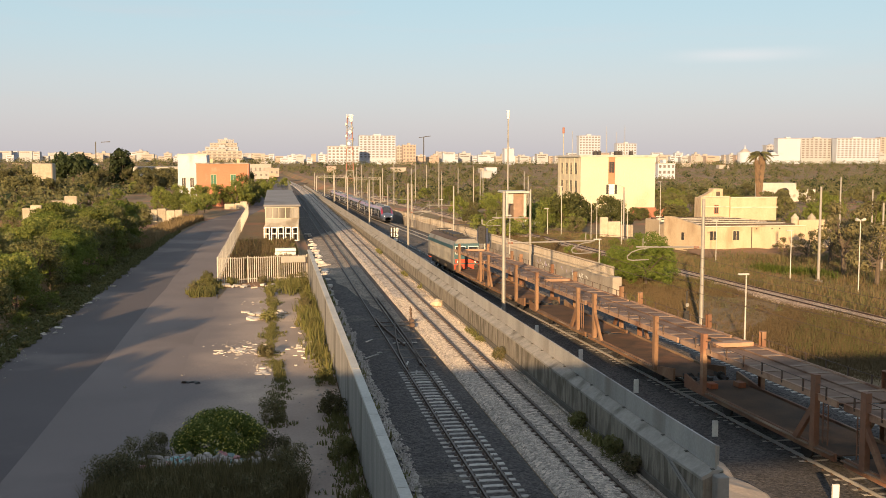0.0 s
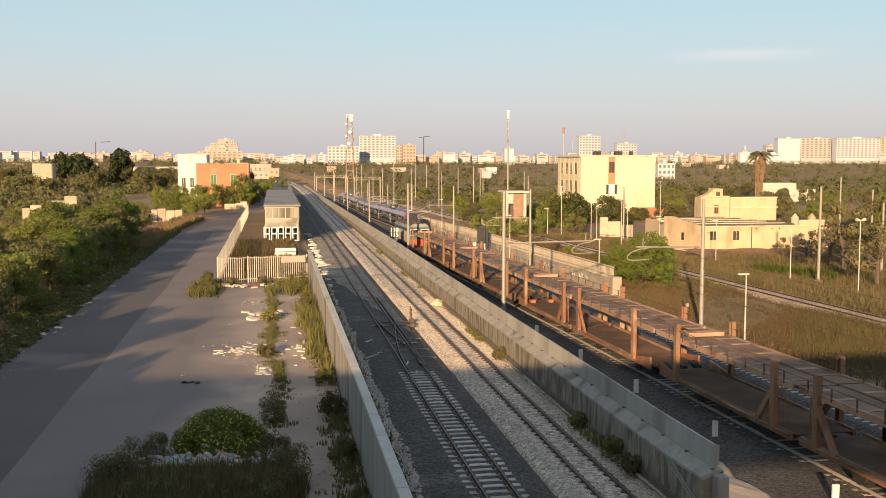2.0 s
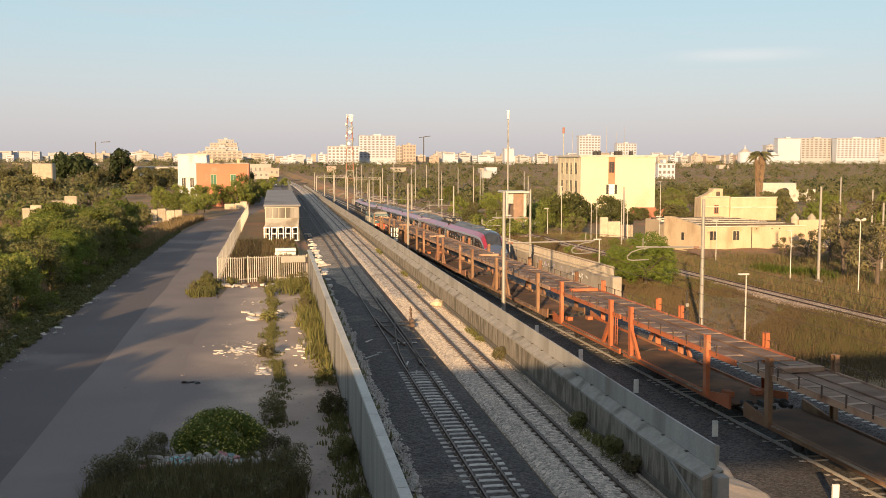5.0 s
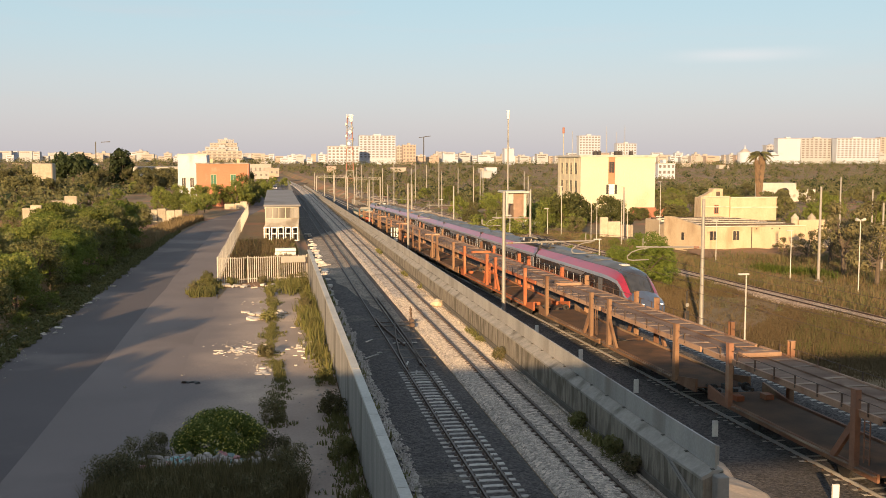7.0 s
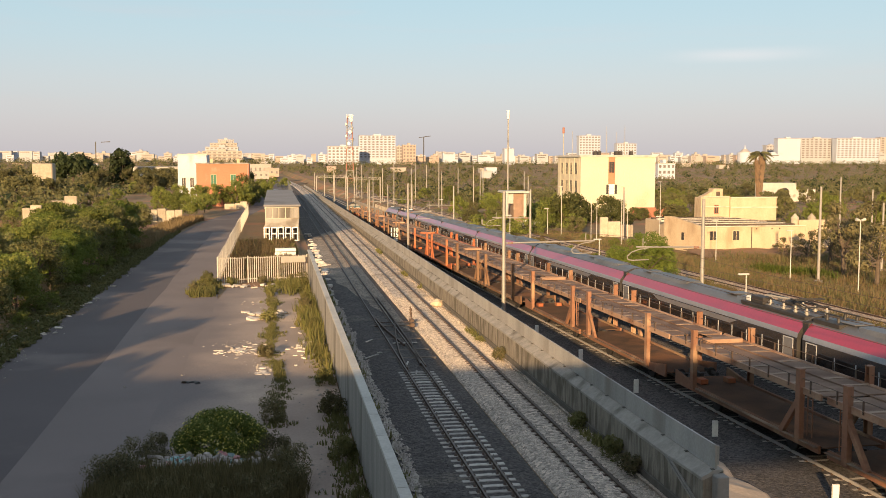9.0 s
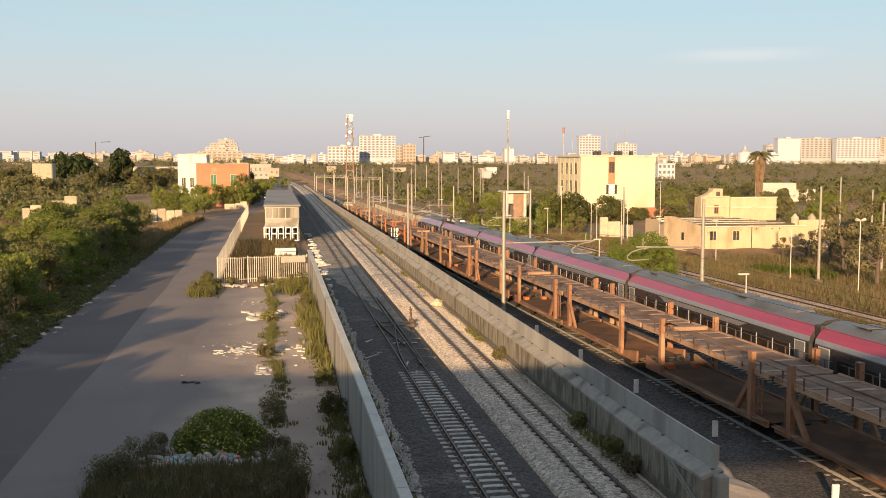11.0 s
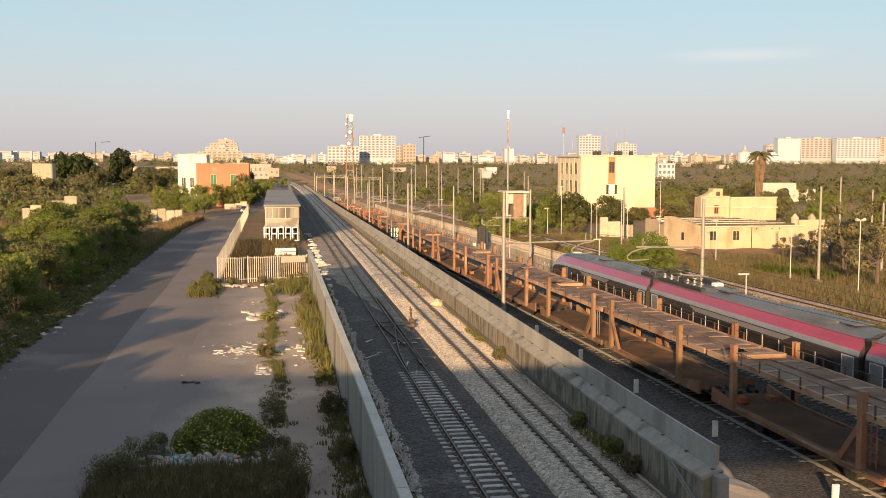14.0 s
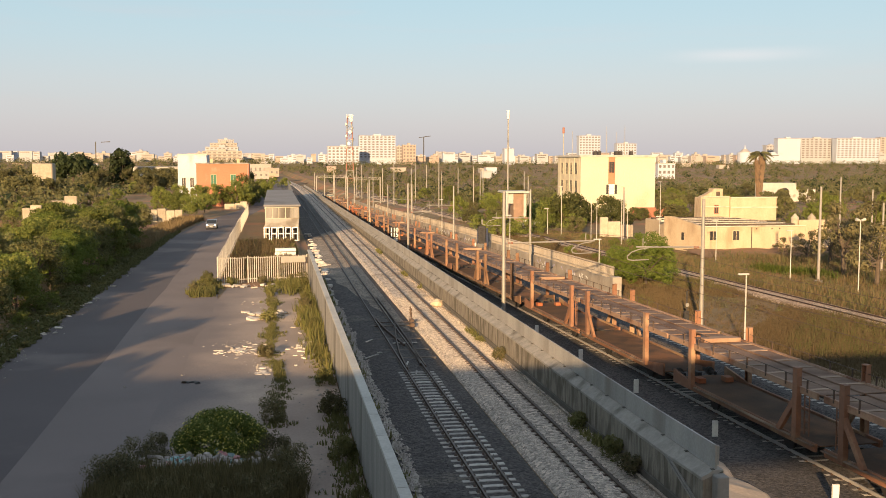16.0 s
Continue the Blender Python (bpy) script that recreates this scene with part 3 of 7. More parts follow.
# ---- rolling stock ----
def wagon_unit(t, paint, d):
    """Half of a car carrier; d = 1 points up the line. The V posts stand towards the wagon's middle."""
    def mirror(y):
        return d * y
    def P(name, *boxes, mat=paint, label=""):
        bm = bmesh.new()
        for b in boxes:
            x0, x1, ya, yb, z0, z1 = b
            ya, yb = sorted((mirror(ya), mirror(yb)))
            box(bm, x0, x1, ya, yb, z0, z1, 0.012)
        return part(name, bm, mat, t, label)
    def post(y, s):
        """A channel post: web outside, two flanges, a cap plate and a pin box half way up."""
        bm = bmesh.new()
        for b in ((s * 1.62, s * 1.66, y - 0.165, y + 0.165, 0.9, 3.84), (s * 1.44, s * 1.622, y - 0.165, y - 0.125, 0.9, 3.84), (s * 1.44, s * 1.622, y + 0.125, y + 0.165, 0.9, 3.84), (s * 1.43, s * 1.67, y - 0.175, y + 0.175, 3.842, 3.88)):
            x0, x1 = sorted(b[:2])
            y0, y1 = sorted((mirror(b[2]), mirror(b[3])))
            box(bm, x0, x1, y0, y1, b[4], b[5])
        o = part("post", bm, posts, t)
        bm = bmesh.new()
        x0, x1 = sorted((s * 1.46, s * 1.615))
        y0, y1 = sorted((mirror(y - 0.12), mirror(y + 0.12)))
        box(bm, x0, x1, y0, y1, 2.45, 2.8)
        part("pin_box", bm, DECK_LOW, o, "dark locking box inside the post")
    ya, yb = 0.32, 13.77
    ye = 14.28
    posts = DUSTY_POST if paint is RUST else paint
    for s in (-1, 1):
        # side sill with its raised end
        prof = [(ya, 0.74), (yb, 0.74), (yb, 1.42), (yb - 2.6, 1.06), (ya, 1.06)]
        v, f = loft([[(s * 1.5, mirror(a), b) for a, b in prof], [(s * 1.38, mirror(a), b) for a, b in prof]], True)
        shape("side_sill", v, f, paint, t)
        P("upper_sill", (s * 1.47 - 0.05, s * 1.47 + 0.05, ya - 0.1, ye, 2.86, 3.12), mat=paint if paint is ORANGE else DUSTY_SILL)
        P("sill_flange", (s * 1.5 - 0.06, s * 1.5 + 0.06, ya - 0.1, ye, 3.122, 3.15), mat=paint if paint is ORANGE else DUSTY_SILL)
        # plain post by the raised end
        post(yb - 2.28, s)
        # V post
        post(1.65, s)
        bm = bar(bmesh.new(), (s * 1.56, mirror(3.0), 1.0), (s * 1.56, mirror(1.7), 2.6), 0.16, 0.26)
        part("brace", bm, posts, t)
        st = part("stanchion", B(-0.025, 0.025, -0.03, 0.03, 0, 0.53), RAIL, t)
        st.matrix_basis = pose(s * 1.53, mirror(ya + 0.6), 3.0)
        for i in range(1, 8):
            again(st, t, pose(s * 1.53, mirror(ya + 0.6 + 1.65 * i), 3.0))
        P("hand_rail", (s * 1.53 - 0.015, s * 1.53 + 0.015, ya, yb - 1.2, 3.5, 3.53), mat=RAIL)
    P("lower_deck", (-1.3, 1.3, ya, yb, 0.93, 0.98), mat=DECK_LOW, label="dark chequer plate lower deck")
    # upper deck of two treads and a ribbed middle
    for a, b in ((-1.44, -0.46), (0.46, 1.44)):
        P("upper_tread", (a, b, ya - 0.2, ye, 3.02, 3.08), mat=DECK_TOP, label="worn perforated upper deck tread")
    P("deck_middle", (-0.459, 0.459, ya - 0.2, ye - 0.4, 3.0, 3.03), mat=DECK_TOP, label="rusty plate between the treads")
    for x in (-0.45, 0.39):
        P("deck_rib", (x, x + 0.06, ya - 0.2, ye, 3.031, 3.1), mat=DECK_TOP)
    cm = part("cross_member", B(-1.41, 1.41, -0.05, 0.05, 0, 0.13), paint, t)
    cm.matrix_basis = pose(0, mirror(ya + 0.5), 2.87)
    for i in range(1, 8):
        again(cm, t, pose(0, mirror(ya + 0.5 + 1.4 * i), 2.87))
    if d > 0:
        P("end_plate", (-0.75, 1.25, yb - 2.0, yb - 1.55, 3.09, 3.3), mat=ORANGE if paint is ORANGE else DUSTY_SILL, label="hinged ramp folded across the deck")
    sl = part("deck_slat", B(-0.5, 0.5, -0.13, 0.13, 0, 0.02), PLANK, t, "weathered cross plank of the upper deck")
    sl.matrix_basis = pose(-0.9, mirror(1.0), 3.083)
    for i, (x, y) in enumerate(((0.9, 1.7), (-0.9, 2.6), (0.85, 3.1), (-0.88, 4.4), (0.9, 5.3), (-0.9, 6.1), (0.92, 6.9), (-0.9, 7.3), (-0.86, 9.1), (0.9, 9.4), (-0.9, 10.6), (0.88, 11.0), (-0.88, 12.9), (0.9, 13.4))):
        again(sl, t, pose(x, mirror(y), 3.083, 0, 0, (i * 37 % 7) - 3))
    for x in (-0.95, 0.55) if paint is ORANGE or (paint is RED_BROWN and d > 0) else ():
        P("wheel_chock", (x, x + 0.4, yb - 1.9, yb - 1.3, 0.99, 1.24), mat=ORANGE, label="orange wheel chock on the lower deck")
    P("sill_ledge", (-1.66, -1.5, ya, yb - 2.7, 0.96, 1.02), mat=DECK, label="dusty ledge along the sill")
    lad = bmesh.new()
    for x in (0.95, 1.3):
        box(lad, -1.42, -1.38, *sorted((mirror(x) - 0.02, mirror(x) + 0.02)), 1.2, 3.0)
    for i in range(5):
        box(lad, -1.41, -1.39, *sorted((mirror(0.95), mirror(1.3))), 1.4 + 0.33 * i, 1.43 + 0.33 * i)
    part("ladder", lad, paint, t)
    P("brake_gear", (-1.2, -0.7, 6.2, 7.4, 0.45, 0.74), mat=BLACK)
    # axle with two wheels and a spring
    for yw in (3.4, 10.4):
        bm = rod(bmesh.new(), (-0.9, mirror(yw), 0.46), (0.9, mirror(yw), 0.46), 0.08)
        for s in (-1, 1):
            rod(bm, (s * 0.7, mirror(yw), 0.46), (s * 0.82, mirror(yw), 0.46), 0.46, seg=18)
            box(bm, s * 1.05 - 0.1, s * 1.05 + 0.1, mirror(yw) - 0.6, mirror(yw) + 0.6, 0.5, 0.72)
        part("wheelset", bm, BLACK, t)
    P("coupler", (-0.12, 0.12, yb, yb + 0.7, 0.9, 1.15), mat=BLACK)
    for x in (-0.87, 0.87):
        bm = rod(bmesh.new(), (x, mirror(yb), 1.07), (x, mirror(yb + 0.6), 1.07), 0.1)
        rod(bm, (x, mirror(yb + 0.6), 1.07), (x, mirror(yb + 0.66), 1.07), 0.22, seg=12)
        part("buffer", bm, BLACK, t)


def car_carrier(paint, label):
    t = thing("car_carrier_wagon", Matrix(), label, "freight wagon", "wagons of the freight train")
    for d in (1, -1):
        wagon_unit(t, paint, d)
    part("drawbar", B(-0.15, 0.15, -0.4, 0.4, 0.8, 1.05), BLACK, t)
    for x in (-1.2, 1.2):
        part("deck_link", B(x - 0.05, x + 0.05, -0.5, 0.5, 2.9, 3.0), BLACK, t)
    return t


def locomotive():
    t = thing("electric_locomotive", Matrix(), "teal and grey electric locomotive with ribbed sides", "locomotive")
    L = 9.0
    teal = surf("teal_loco_paint", (0.045, 0.115, 0.135), (0.038, 0.085, 0.105), 1, 0.5, 0.05, 8)
    grey = surf("grimy_grey_loco_paint", (0.25, 0.245, 0.225), (0.19, 0.18, 0.165), 0.8, 0.6, 0.1, 8, c=(0.13, 0.105, 0.08), c_at=0.6)
    red = surf("signal_red_paint", (0.5, 0.07, 0.03), (0.4, 0.06, 0.03), 1, 0.5, 0.05, 8)
    sec = [(-1.48, 1.2), (-1.5, 2.0), (-1.45, 2.9), (-1.25, 3.45), (-0.9, 3.72), (0.9, 3.72), (1.25, 3.45), (1.45, 2.9), (1.5, 2.0), (1.48, 1.2)]
    ys = [(-L, 0.97, -0.0), (-L + 0.35, 1, 0), (L - 0.35, 1, 0), (L, 0.97, 0)]
    v, f = loft([[(x * k, y, z) for x, z in sec] for y, k, _ in ys], True)
    shape("body", v, f, grey, t)
    rib = part("side_rib", B(-0.02, 0.02, -0.05, 0.05, 1.35, 2.7), grey, t)
    rib.matrix_basis = pose(-1.5, -7.2, 0)
    for i in range(1, 48):
        again(rib, t, pose(-1.5 if i < 24 else 1.5, -7.2 + (i % 24) * 0.62, 0))
    for s in (-1, 1):
        part("upper_band", B(s * 1.475 - 0.02, s * 1.475 + 0.02, -L + 0.3, L - 0.3, 2.72, 3.05), teal, t, "teal band under the roof")
        part("sole_bar", B(s * 1.45 - 0.06, s * 1.45 + 0.06, -L + 0.1, L - 0.1, 1.0, 1.25), BLACK, t)
    v, f = loft([[(x * 1.005, y, z + 0.012) for x, z in sec[3:7]] for y in (-L + 0.2, L - 0.2)])
    shape("roof", v, f, surf("sooty_roof", (0.11, 0.07, 0.045), (0.07, 0.048, 0.034), 1, 0.8, 0.2, 8), t)
    for s in (-1, 1):
        y = s * (L + 0.012)
        part("cab_front", B(-1.4, 1.4, min(y, y - s * 0.05), max(y, y - s * 0.05), 1.25, 3.3, 0.05), teal, t, "teal cab front")
        part("cab_stripe", B(-1.3, 1.3, min(y, y + s * 0.02), max(y, y + s * 0.02), 1.35, 1.75), red, t, "red band on the cab front")
        part("buffer_beam", B(-1.4, 1.4, min(y, y + s * 0.1), max(y, y + s * 0.1), 0.75, 1.25), red, t, "red buffer beam")
        for x in (-0.72, 0.72):
            pane = part("cab_window", B(x - 0.52, x + 0.52, min(y, y + s * 0.03), max(y, y + s * 0.03), 2.3, 2.95), GLASS, t)
            bm = bmesh.new()
            for a in (-0.57, 0.53):
                box(bm, x + a, x + a + 0.05, min(y, y + s * 0.05), max(y, y + s * 0.05), 2.24, 3.0)
            box(bm, x - 0.57, x + 0.58, min(y, y + s * 0.05), max(y, y + s * 0.05), 2.95, 3.02)
            box(bm, x - 0.57, x + 0.58, min(y, y + s * 0.05), max(y, y + s * 0.05), 2.23, 2.3)
            part("window_frame", bm, WHITE, pane)
        for x in (-0.95, 0.95):
            bm = rod(bmesh.new(), (x, y, 1.05), (x, y + s * 0.55, 1.05), 0.09)
            rod(bm, (x, y + s * 0.55, 1.05), (x, y + s * 0.6, 1.05), 0.25, seg=14)
            part("buffer", bm, BLACK, t)
            part("lamp", rod(bmesh.new(), (x, y, 1.5), (x, y + s * 0.06, 1.5), 0.12, seg=12), WHITE, t)
    for yb in (-5.6, 0, 5.6):
        bm = B(-1.25, 1.25, yb - 1.9, yb + 1.9, 0.45, 0.95, 0.05)
        for a in (-1.3, 1.3):
            for s in (-1, 1):
                rod(bm, (s * 0.7, yb + a, 0.6), (s * 0.85, yb + a, 0.6), 0.6, seg=18)
        part("bogie", bm, BLACK, t)
    # roof gear and the two pantographs
    for s in (-1, 1):
        y = s * 6.0
        bm = bmesh.new()
        up = 1.15 if s < 0 else 0.25
        for x in (-0.55, 0.55):
            bar(bm, (x, y - 0.8, 3.8), (x * 0.8, y + 0.5, 3.8 + up * 0.5), 0.05, 0.05)
            bar(bm, (x * 0.8, y + 0.5, 3.8 + up * 0.5), (x, y - 0.2, 3.8 + up), 0.04, 0.04)
        bar(bm, (-0.9, y - 0.2, 3.82 + up), (0.9, y - 0.2, 3.82 + up), 0.06, 0.12)
        bar(bm, (-0.7, y - 0.8, 3.8), (0.7, y - 0.8, 3.8), 0.12, 0.12)
        part("pantograph", bm, BLACK, t, "folded steel pantograph" if s > 0 else "raised steel pantograph")
    for y in (-3.5, -1.5, 0.8, 2.8):
        part("roof_box", B(-0.6, 0.6, y - 0.5, y + 0.5, 3.72, 3.98, 0.05), BLACK, t)
    for o in t.children:
        o.matrix_basis = Matrix.Diagonal((1.0, 0.9, 1.12, 1.0)) @ o.matrix_basis
    return t


SEC = [(0, 0.45), (1.2, 0.45), (1.4, 0.7), (1.45, 1.1), (1.46, 1.15), (1.46, 2.78), (1.45, 2.84), (1.4, 3.06), (1.38, 3.1), (1.02, 3.6), (0.98, 3.63), (0.84, 3.715), (0.5, 3.88), (0.0, 3.95)]
STRIPS = [("skirt", 0, 3), ("lower_side", 3, 4), ("window_band", 4, 6), ("silver_stripe", 6, 8), ("red_band", 8, 10), ("roof", 10, 13)]


def train_materials():
    return {
        "skirt": surf("train_skirt_grey", (0.1, 0.1, 0.105), (0.07, 0.07, 0.075), 0.8, 0.6, 0.05, 6),
        "lower_side": surf("train_lower_grey", (0.17, 0.17, 0.18), (0.13, 0.13, 0.14), 0.5, 0.4, 0, 6),
        "window_band": surf("train_window_band", (0.03, 0.03, 0.034), (0.042, 0.04, 0.042), 0.5, 0.25, 0, 4),
        "silver_stripe": surf("train_silver", (0.2, 0.2, 0.22), (0.165, 0.165, 0.185), 0.5, 0.28, 0, 6),
        "red_band": surf("train_red", (0.32, 0.018, 0.042), (0.265, 0.017, 0.038), 0.4, 0.3, 0, 6),
        "roof": surf("train_roof_grey", (0.13, 0.133, 0.14), (0.1, 0.102, 0.108), 0.5, 0.45, 0.03, 6, c=(0.08, 0.078, 0.075), c_at=0.6),
    }


def nose_scale(d):
    """Height and width of the body d metres behind the tip."""
    pts = [(0, 0.24, 0.45), (0.3, 0.34, 0.68), (0.9, 0.42, 0.84), (1.6, 0.485, 0.92), (2.2, 0.53, 0.95), (2.7, 0.66, 0.965), (3.3, 0.81, 0.98), (3.9, 0.92, 0.99), (5.0, 0.97, 1), (7.0, 1, 1), (40, 1, 1)]
    return lerp(d, [(p[0], p[1]) for p in pts]), lerp(d, [(p[0], p[2]) for p in pts])


def coach(mats, length, nose=False, gear=False):
    """One car, from y = 0 back to y = length; a nose car has its tip at y = 0."""
    t = thing("train_car", Matrix(), "grey high-speed train car with a red band" if not nose else "streamlined grey and red driving car of a high-speed train", "train car", "cars of the passenger train")
    ds = [0, 0.3, 0.6, 0.9, 1.25, 1.6, 1.9, 2.2, 2.45, 2.7, 3.0, 3.3, 3.6, 3.9, 4.4, 5.0, 6.0, 7.0, 8.5, length - 0.25] if nose else [0.25, length * 0.5, length - 0.25]
    def ring(d, a, b):
        h, w = nose_scale(d) if nose else (1, 1)
        half = [(x * w, 0.45 + (z - 0.45) * h) for x, z in SEC]
        return [(x, d, z) for x, z in half[a:b + 1]]
    for name, a, b in STRIPS:
        for s in (-1, 1):
            blocks = {}
            for i in range(len(ds) - 1):
                mid = (ds[i] + ds[i + 1]) / 2
                key = name
                if nose and name == "roof" and 2.2 < mid < 3.6:
                    key = "windscreen"
                elif nose and name == "roof" and 3.6 < mid < 5.0:
                    key = "visor"
                elif nose and name in ("red_band", "silver_stripe") and mid < 1.9:
                    key = "nose_cone"
                elif nose and name == "roof" and mid <= 2.2:
                    key = "nose_cone"
                elif nose and name == "window_band" and mid < 3.3:
                    key = "nose_side"
                blocks.setdefault(key, []).append(i)
            for key, ids in blocks.items():
                verts, faces = [], []
                for i in ids:
                    r0, r1 = ring(ds[i], a, b), ring(ds[i + 1], a, b)
                    n = len(r0)
                    k = len(verts)
                    verts += [(s * p[0], p[1], p[2]) for p in r0 + r1]
                    for j in range(n - 1):
                        q = (k + j, k + j + 1, k + n + j + 1, k + n + j)
                        faces.append(q if s > 0 else q[::-1])
                mat = {"windscreen": mats["screen"], "visor": mats["window_band"], "nose_cone": mats["nose"], "nose_side": mats["nose"]}.get(key) or mats[key]
                ob = shape(key, verts, faces, mat, t)
                weld = bmesh.new()
                weld.from_mesh(ob.data)
                bmesh.ops.remove_doubles(weld, verts=weld.verts, dist=0.0005)
                weld.to_mesh(ob.data)
                weld.free()
                if nose:
                    for p in ob.data.polygons:
                        p.use_smooth = True
    # ends, windows, doors, bogies
    for y in ([length - 0.25] if nose else [0.25, length - 0.25]):
        shape("car_end", [(s * x, y, z) for s in (1,) for x, z in SEC] + [(-x, y, z) for x, z in SEC[::-1]], [tuple(range(len(SEC) * 2))], BLACK, t)
    gb = bmesh.new()
    box(gb, -1.15, 1.15, length - 0.27, length + 0.27, 0.9, 3.7)
    part("gangway", gb, BLACK, t)
    first = None
    y = 9.0 if nose else 2.2
    while y < length - 2.6:
        for s in (-1, 1):
            m = pose(s * 1.455, y + 0.75, 2.02)
            if first is None:
                first = part("window", B(-0.012, 0.012, -0.72, 0.72, -0.38, 0.38, 0.008), mats["glass"], t)
                first.matrix_basis = m
            else:
                again(first, t, m)
        y += 1.75
    for yd in (7.4,) if nose else (1.1, length - 1.1):
        for s in (-1, 1):
            part("door", B(s * 1.46 - 0.012, s * 1.46 + 0.012, yd - 0.45, yd + 0.45, 0.75, 2.75), mats["lower_side"], t, "grey plug door")
    for yb in ((5.2, length - 3.6) if nose else (3.6, length - 3.6)):
        bm = B(-1.2, 1.2, yb - 1.7, yb + 1.7, 0.3, 0.62, 0.05)
        for a in (-1.3, 1.3):
            for s in (-1, 1):
                rod(bm, (s * 0.7, yb + a, 0.46), (s * 0.83, yb + a, 0.46), 0.46, seg=16)
        part("bogie", bm, BLACK, t)
    # roof fairings and air-conditioning
    for k, (ya, yb) in enumerate(((length * 0.12 + (7 if nose else 0), length * 0.34 + (4 if nose else 0)), (length * 0.62, length * 0.86))):
        prof = [(-0.75, 3.72), (-0.6, 4.0), (0.6, 4.0), (0.75, 3.72)]
        v, f = loft([[(x * 0.85, ya, z - 0.2 * (z > 4)) for x, z in prof], [(x, ya + 0.8, z) for x, z in prof], [(x, yb - 0.8, z) for x, z in prof], [(x * 0.85, yb, z - 0.2 * (z > 4)) for x, z in prof]], True)
        shape("roof_fairing", v, f, mats["roof"], t)
        part("roof_hatch", B(-0.55, 0.55, yb + 0.3, yb + 1.5, 3.97, 4.04, 0.03), mats["roof"], t)
    # pale bars between the windows, and the silver field above them
    bar1 = None
    y = 8.85 if nose else 2.05
    while y < length - 2.4:
        for s in (-1, 1):
            m = pose(s * 1.462, y, 2.02)
            if bar1 is None:
                bar1 = part("window_bar", B(-0.012, 0.012, -0.035, 0.035, -0.42, 0.42), mats["bar"], t, "pale bar between the windows")
                bar1.matrix_basis = m
            else:
                again(bar1, t, m)
        y += 1.75
    for s in (-1, 1):
        a, b = (12.0, length - 8.6) if nose else (7.6, length - 7.0)
        v, f = loft([[(s * 1.462, a, 2.5), (s * 1.462, b, 2.5), (s * 1.466, b + 0.9, 2.785), (s * 1.466, a - 0.9, 2.785)], [(s * 1.44, a, 2.5), (s * 1.44, b, 2.5), (s * 1.44, b + 0.9, 2.785), (s * 1.44, a - 0.9, 2.785)]], True)
        shape("silver_field", v, f, mats["silver_stripe"], t)
    for yd in (length - 1.1,) if nose else (1.1, length - 1.1):
        for s in (-1, 1):
            bm = bmesh.new()
            x0, x1 = sorted((s * 1.46, s * 1.478))
            for b in ((yd - 0.5, yd - 0.45, 0.75, 2.72), (yd + 0.45, yd + 0.5, 0.75, 2.72), (yd - 0.5, yd + 0.5, 2.72, 2.77)):
                box(bm, x0, x1, *b)
            part("door_frame", bm, mats["bar"], t, "pale door surround")
    if gear:
        # pantograph well behind the coach's leading end
        cone = None
        for y in (0.9, 2.0, 3.2, 4.6, 5.6, 6.6):
            for x in (-0.55, 0.6):
                if cone is None:
                    bm = rod(bmesh.new(), (0, 0, 3.85), (0, 0, 4.25), 0.1, 0.06)
                    for z in (3.95, 4.08):
                        rod(bm, (0, 0, z), (0, 0, z + 0.04), 0.15, seg=8)
                    cone = part("insulator", bm, GALV, t, "ribbed grey insulator in the roof well")
                    cone.matrix_basis = pose(x, y, 0)
                else:
                    again(cone, t, pose(x, y, 0))
        bm = bmesh.new()
        for x in (-0.55, 0.6):
            bar(bm, (x, 0.6, 4.28), (x, 6.9, 4.28), 0.05, 0.05)
        box(bm, -0.8, -0.2, 5.0, 6.4, 3.88, 4.3, 0.04)
        box(bm, 0.1, 0.75, 3.4, 4.3, 3.88, 4.22, 0.04)
        for y in (0.8, 3.0):
            bar(bm, (-0.75, y, 4.3), (0.8, y + 0.3, 4.3), 0.06, 0.06)
        for x in (-0.42, 0.42):
            bar(bm, (x, 1.0, 4.3), (x * 0.8, 2.9, 4.5), 0.06, 0.06)
            bar(bm, (x * 0.8, 2.9, 4.5), (x, 1.6, 4.6), 0.05, 0.05)
        for y in (1.5, 1.75):
            bar(bm, (-0.85, y, 4.62), (0.85, y, 4.62), 0.05, 0.08)
        part("pantograph", bm, BLACK, t, "folded pantograph and roof gear")
        part("pale_gear", B(-0.75, -0.1, 6.5, 7.1, 3.86, 4.2, 0.08), WHITE, t, "white roof box")
        part("roof_pipe", rod(bmesh.new(), (0.3, 3.2, 4.35), (-0.5, 5.2, 4.42), 0.06), GALV, t)
        part("roof_well", B(-0.95, 0.95, 0.4, 7.3, 3.7, 3.9, 0.02), BLACK, t, "dark roof well")
    if nose:
        bm = bmesh.new()
        for y in (length - 0.9, length - 1.9):
            for x in (-0.5, 0.5):
                rod(bm, (x, y, 3.85), (x, y, 4.22), 0.1, 0.06)
        bar(bm, (-0.5, length - 2.2, 4.25), (-0.5, length - 0.3, 4.25), 0.06, 0.06)
        bar(bm, (0.5, length - 2.2, 4.25), (0.2, length - 0.3, 4.3), 0.06, 0.06)
        box(bm, -0.9, 0.9, length - 2.6, length - 0.3, 3.72, 3.92)
        part("roof_gear", bm, BLACK, t, "dark roof gear at the coupled end")
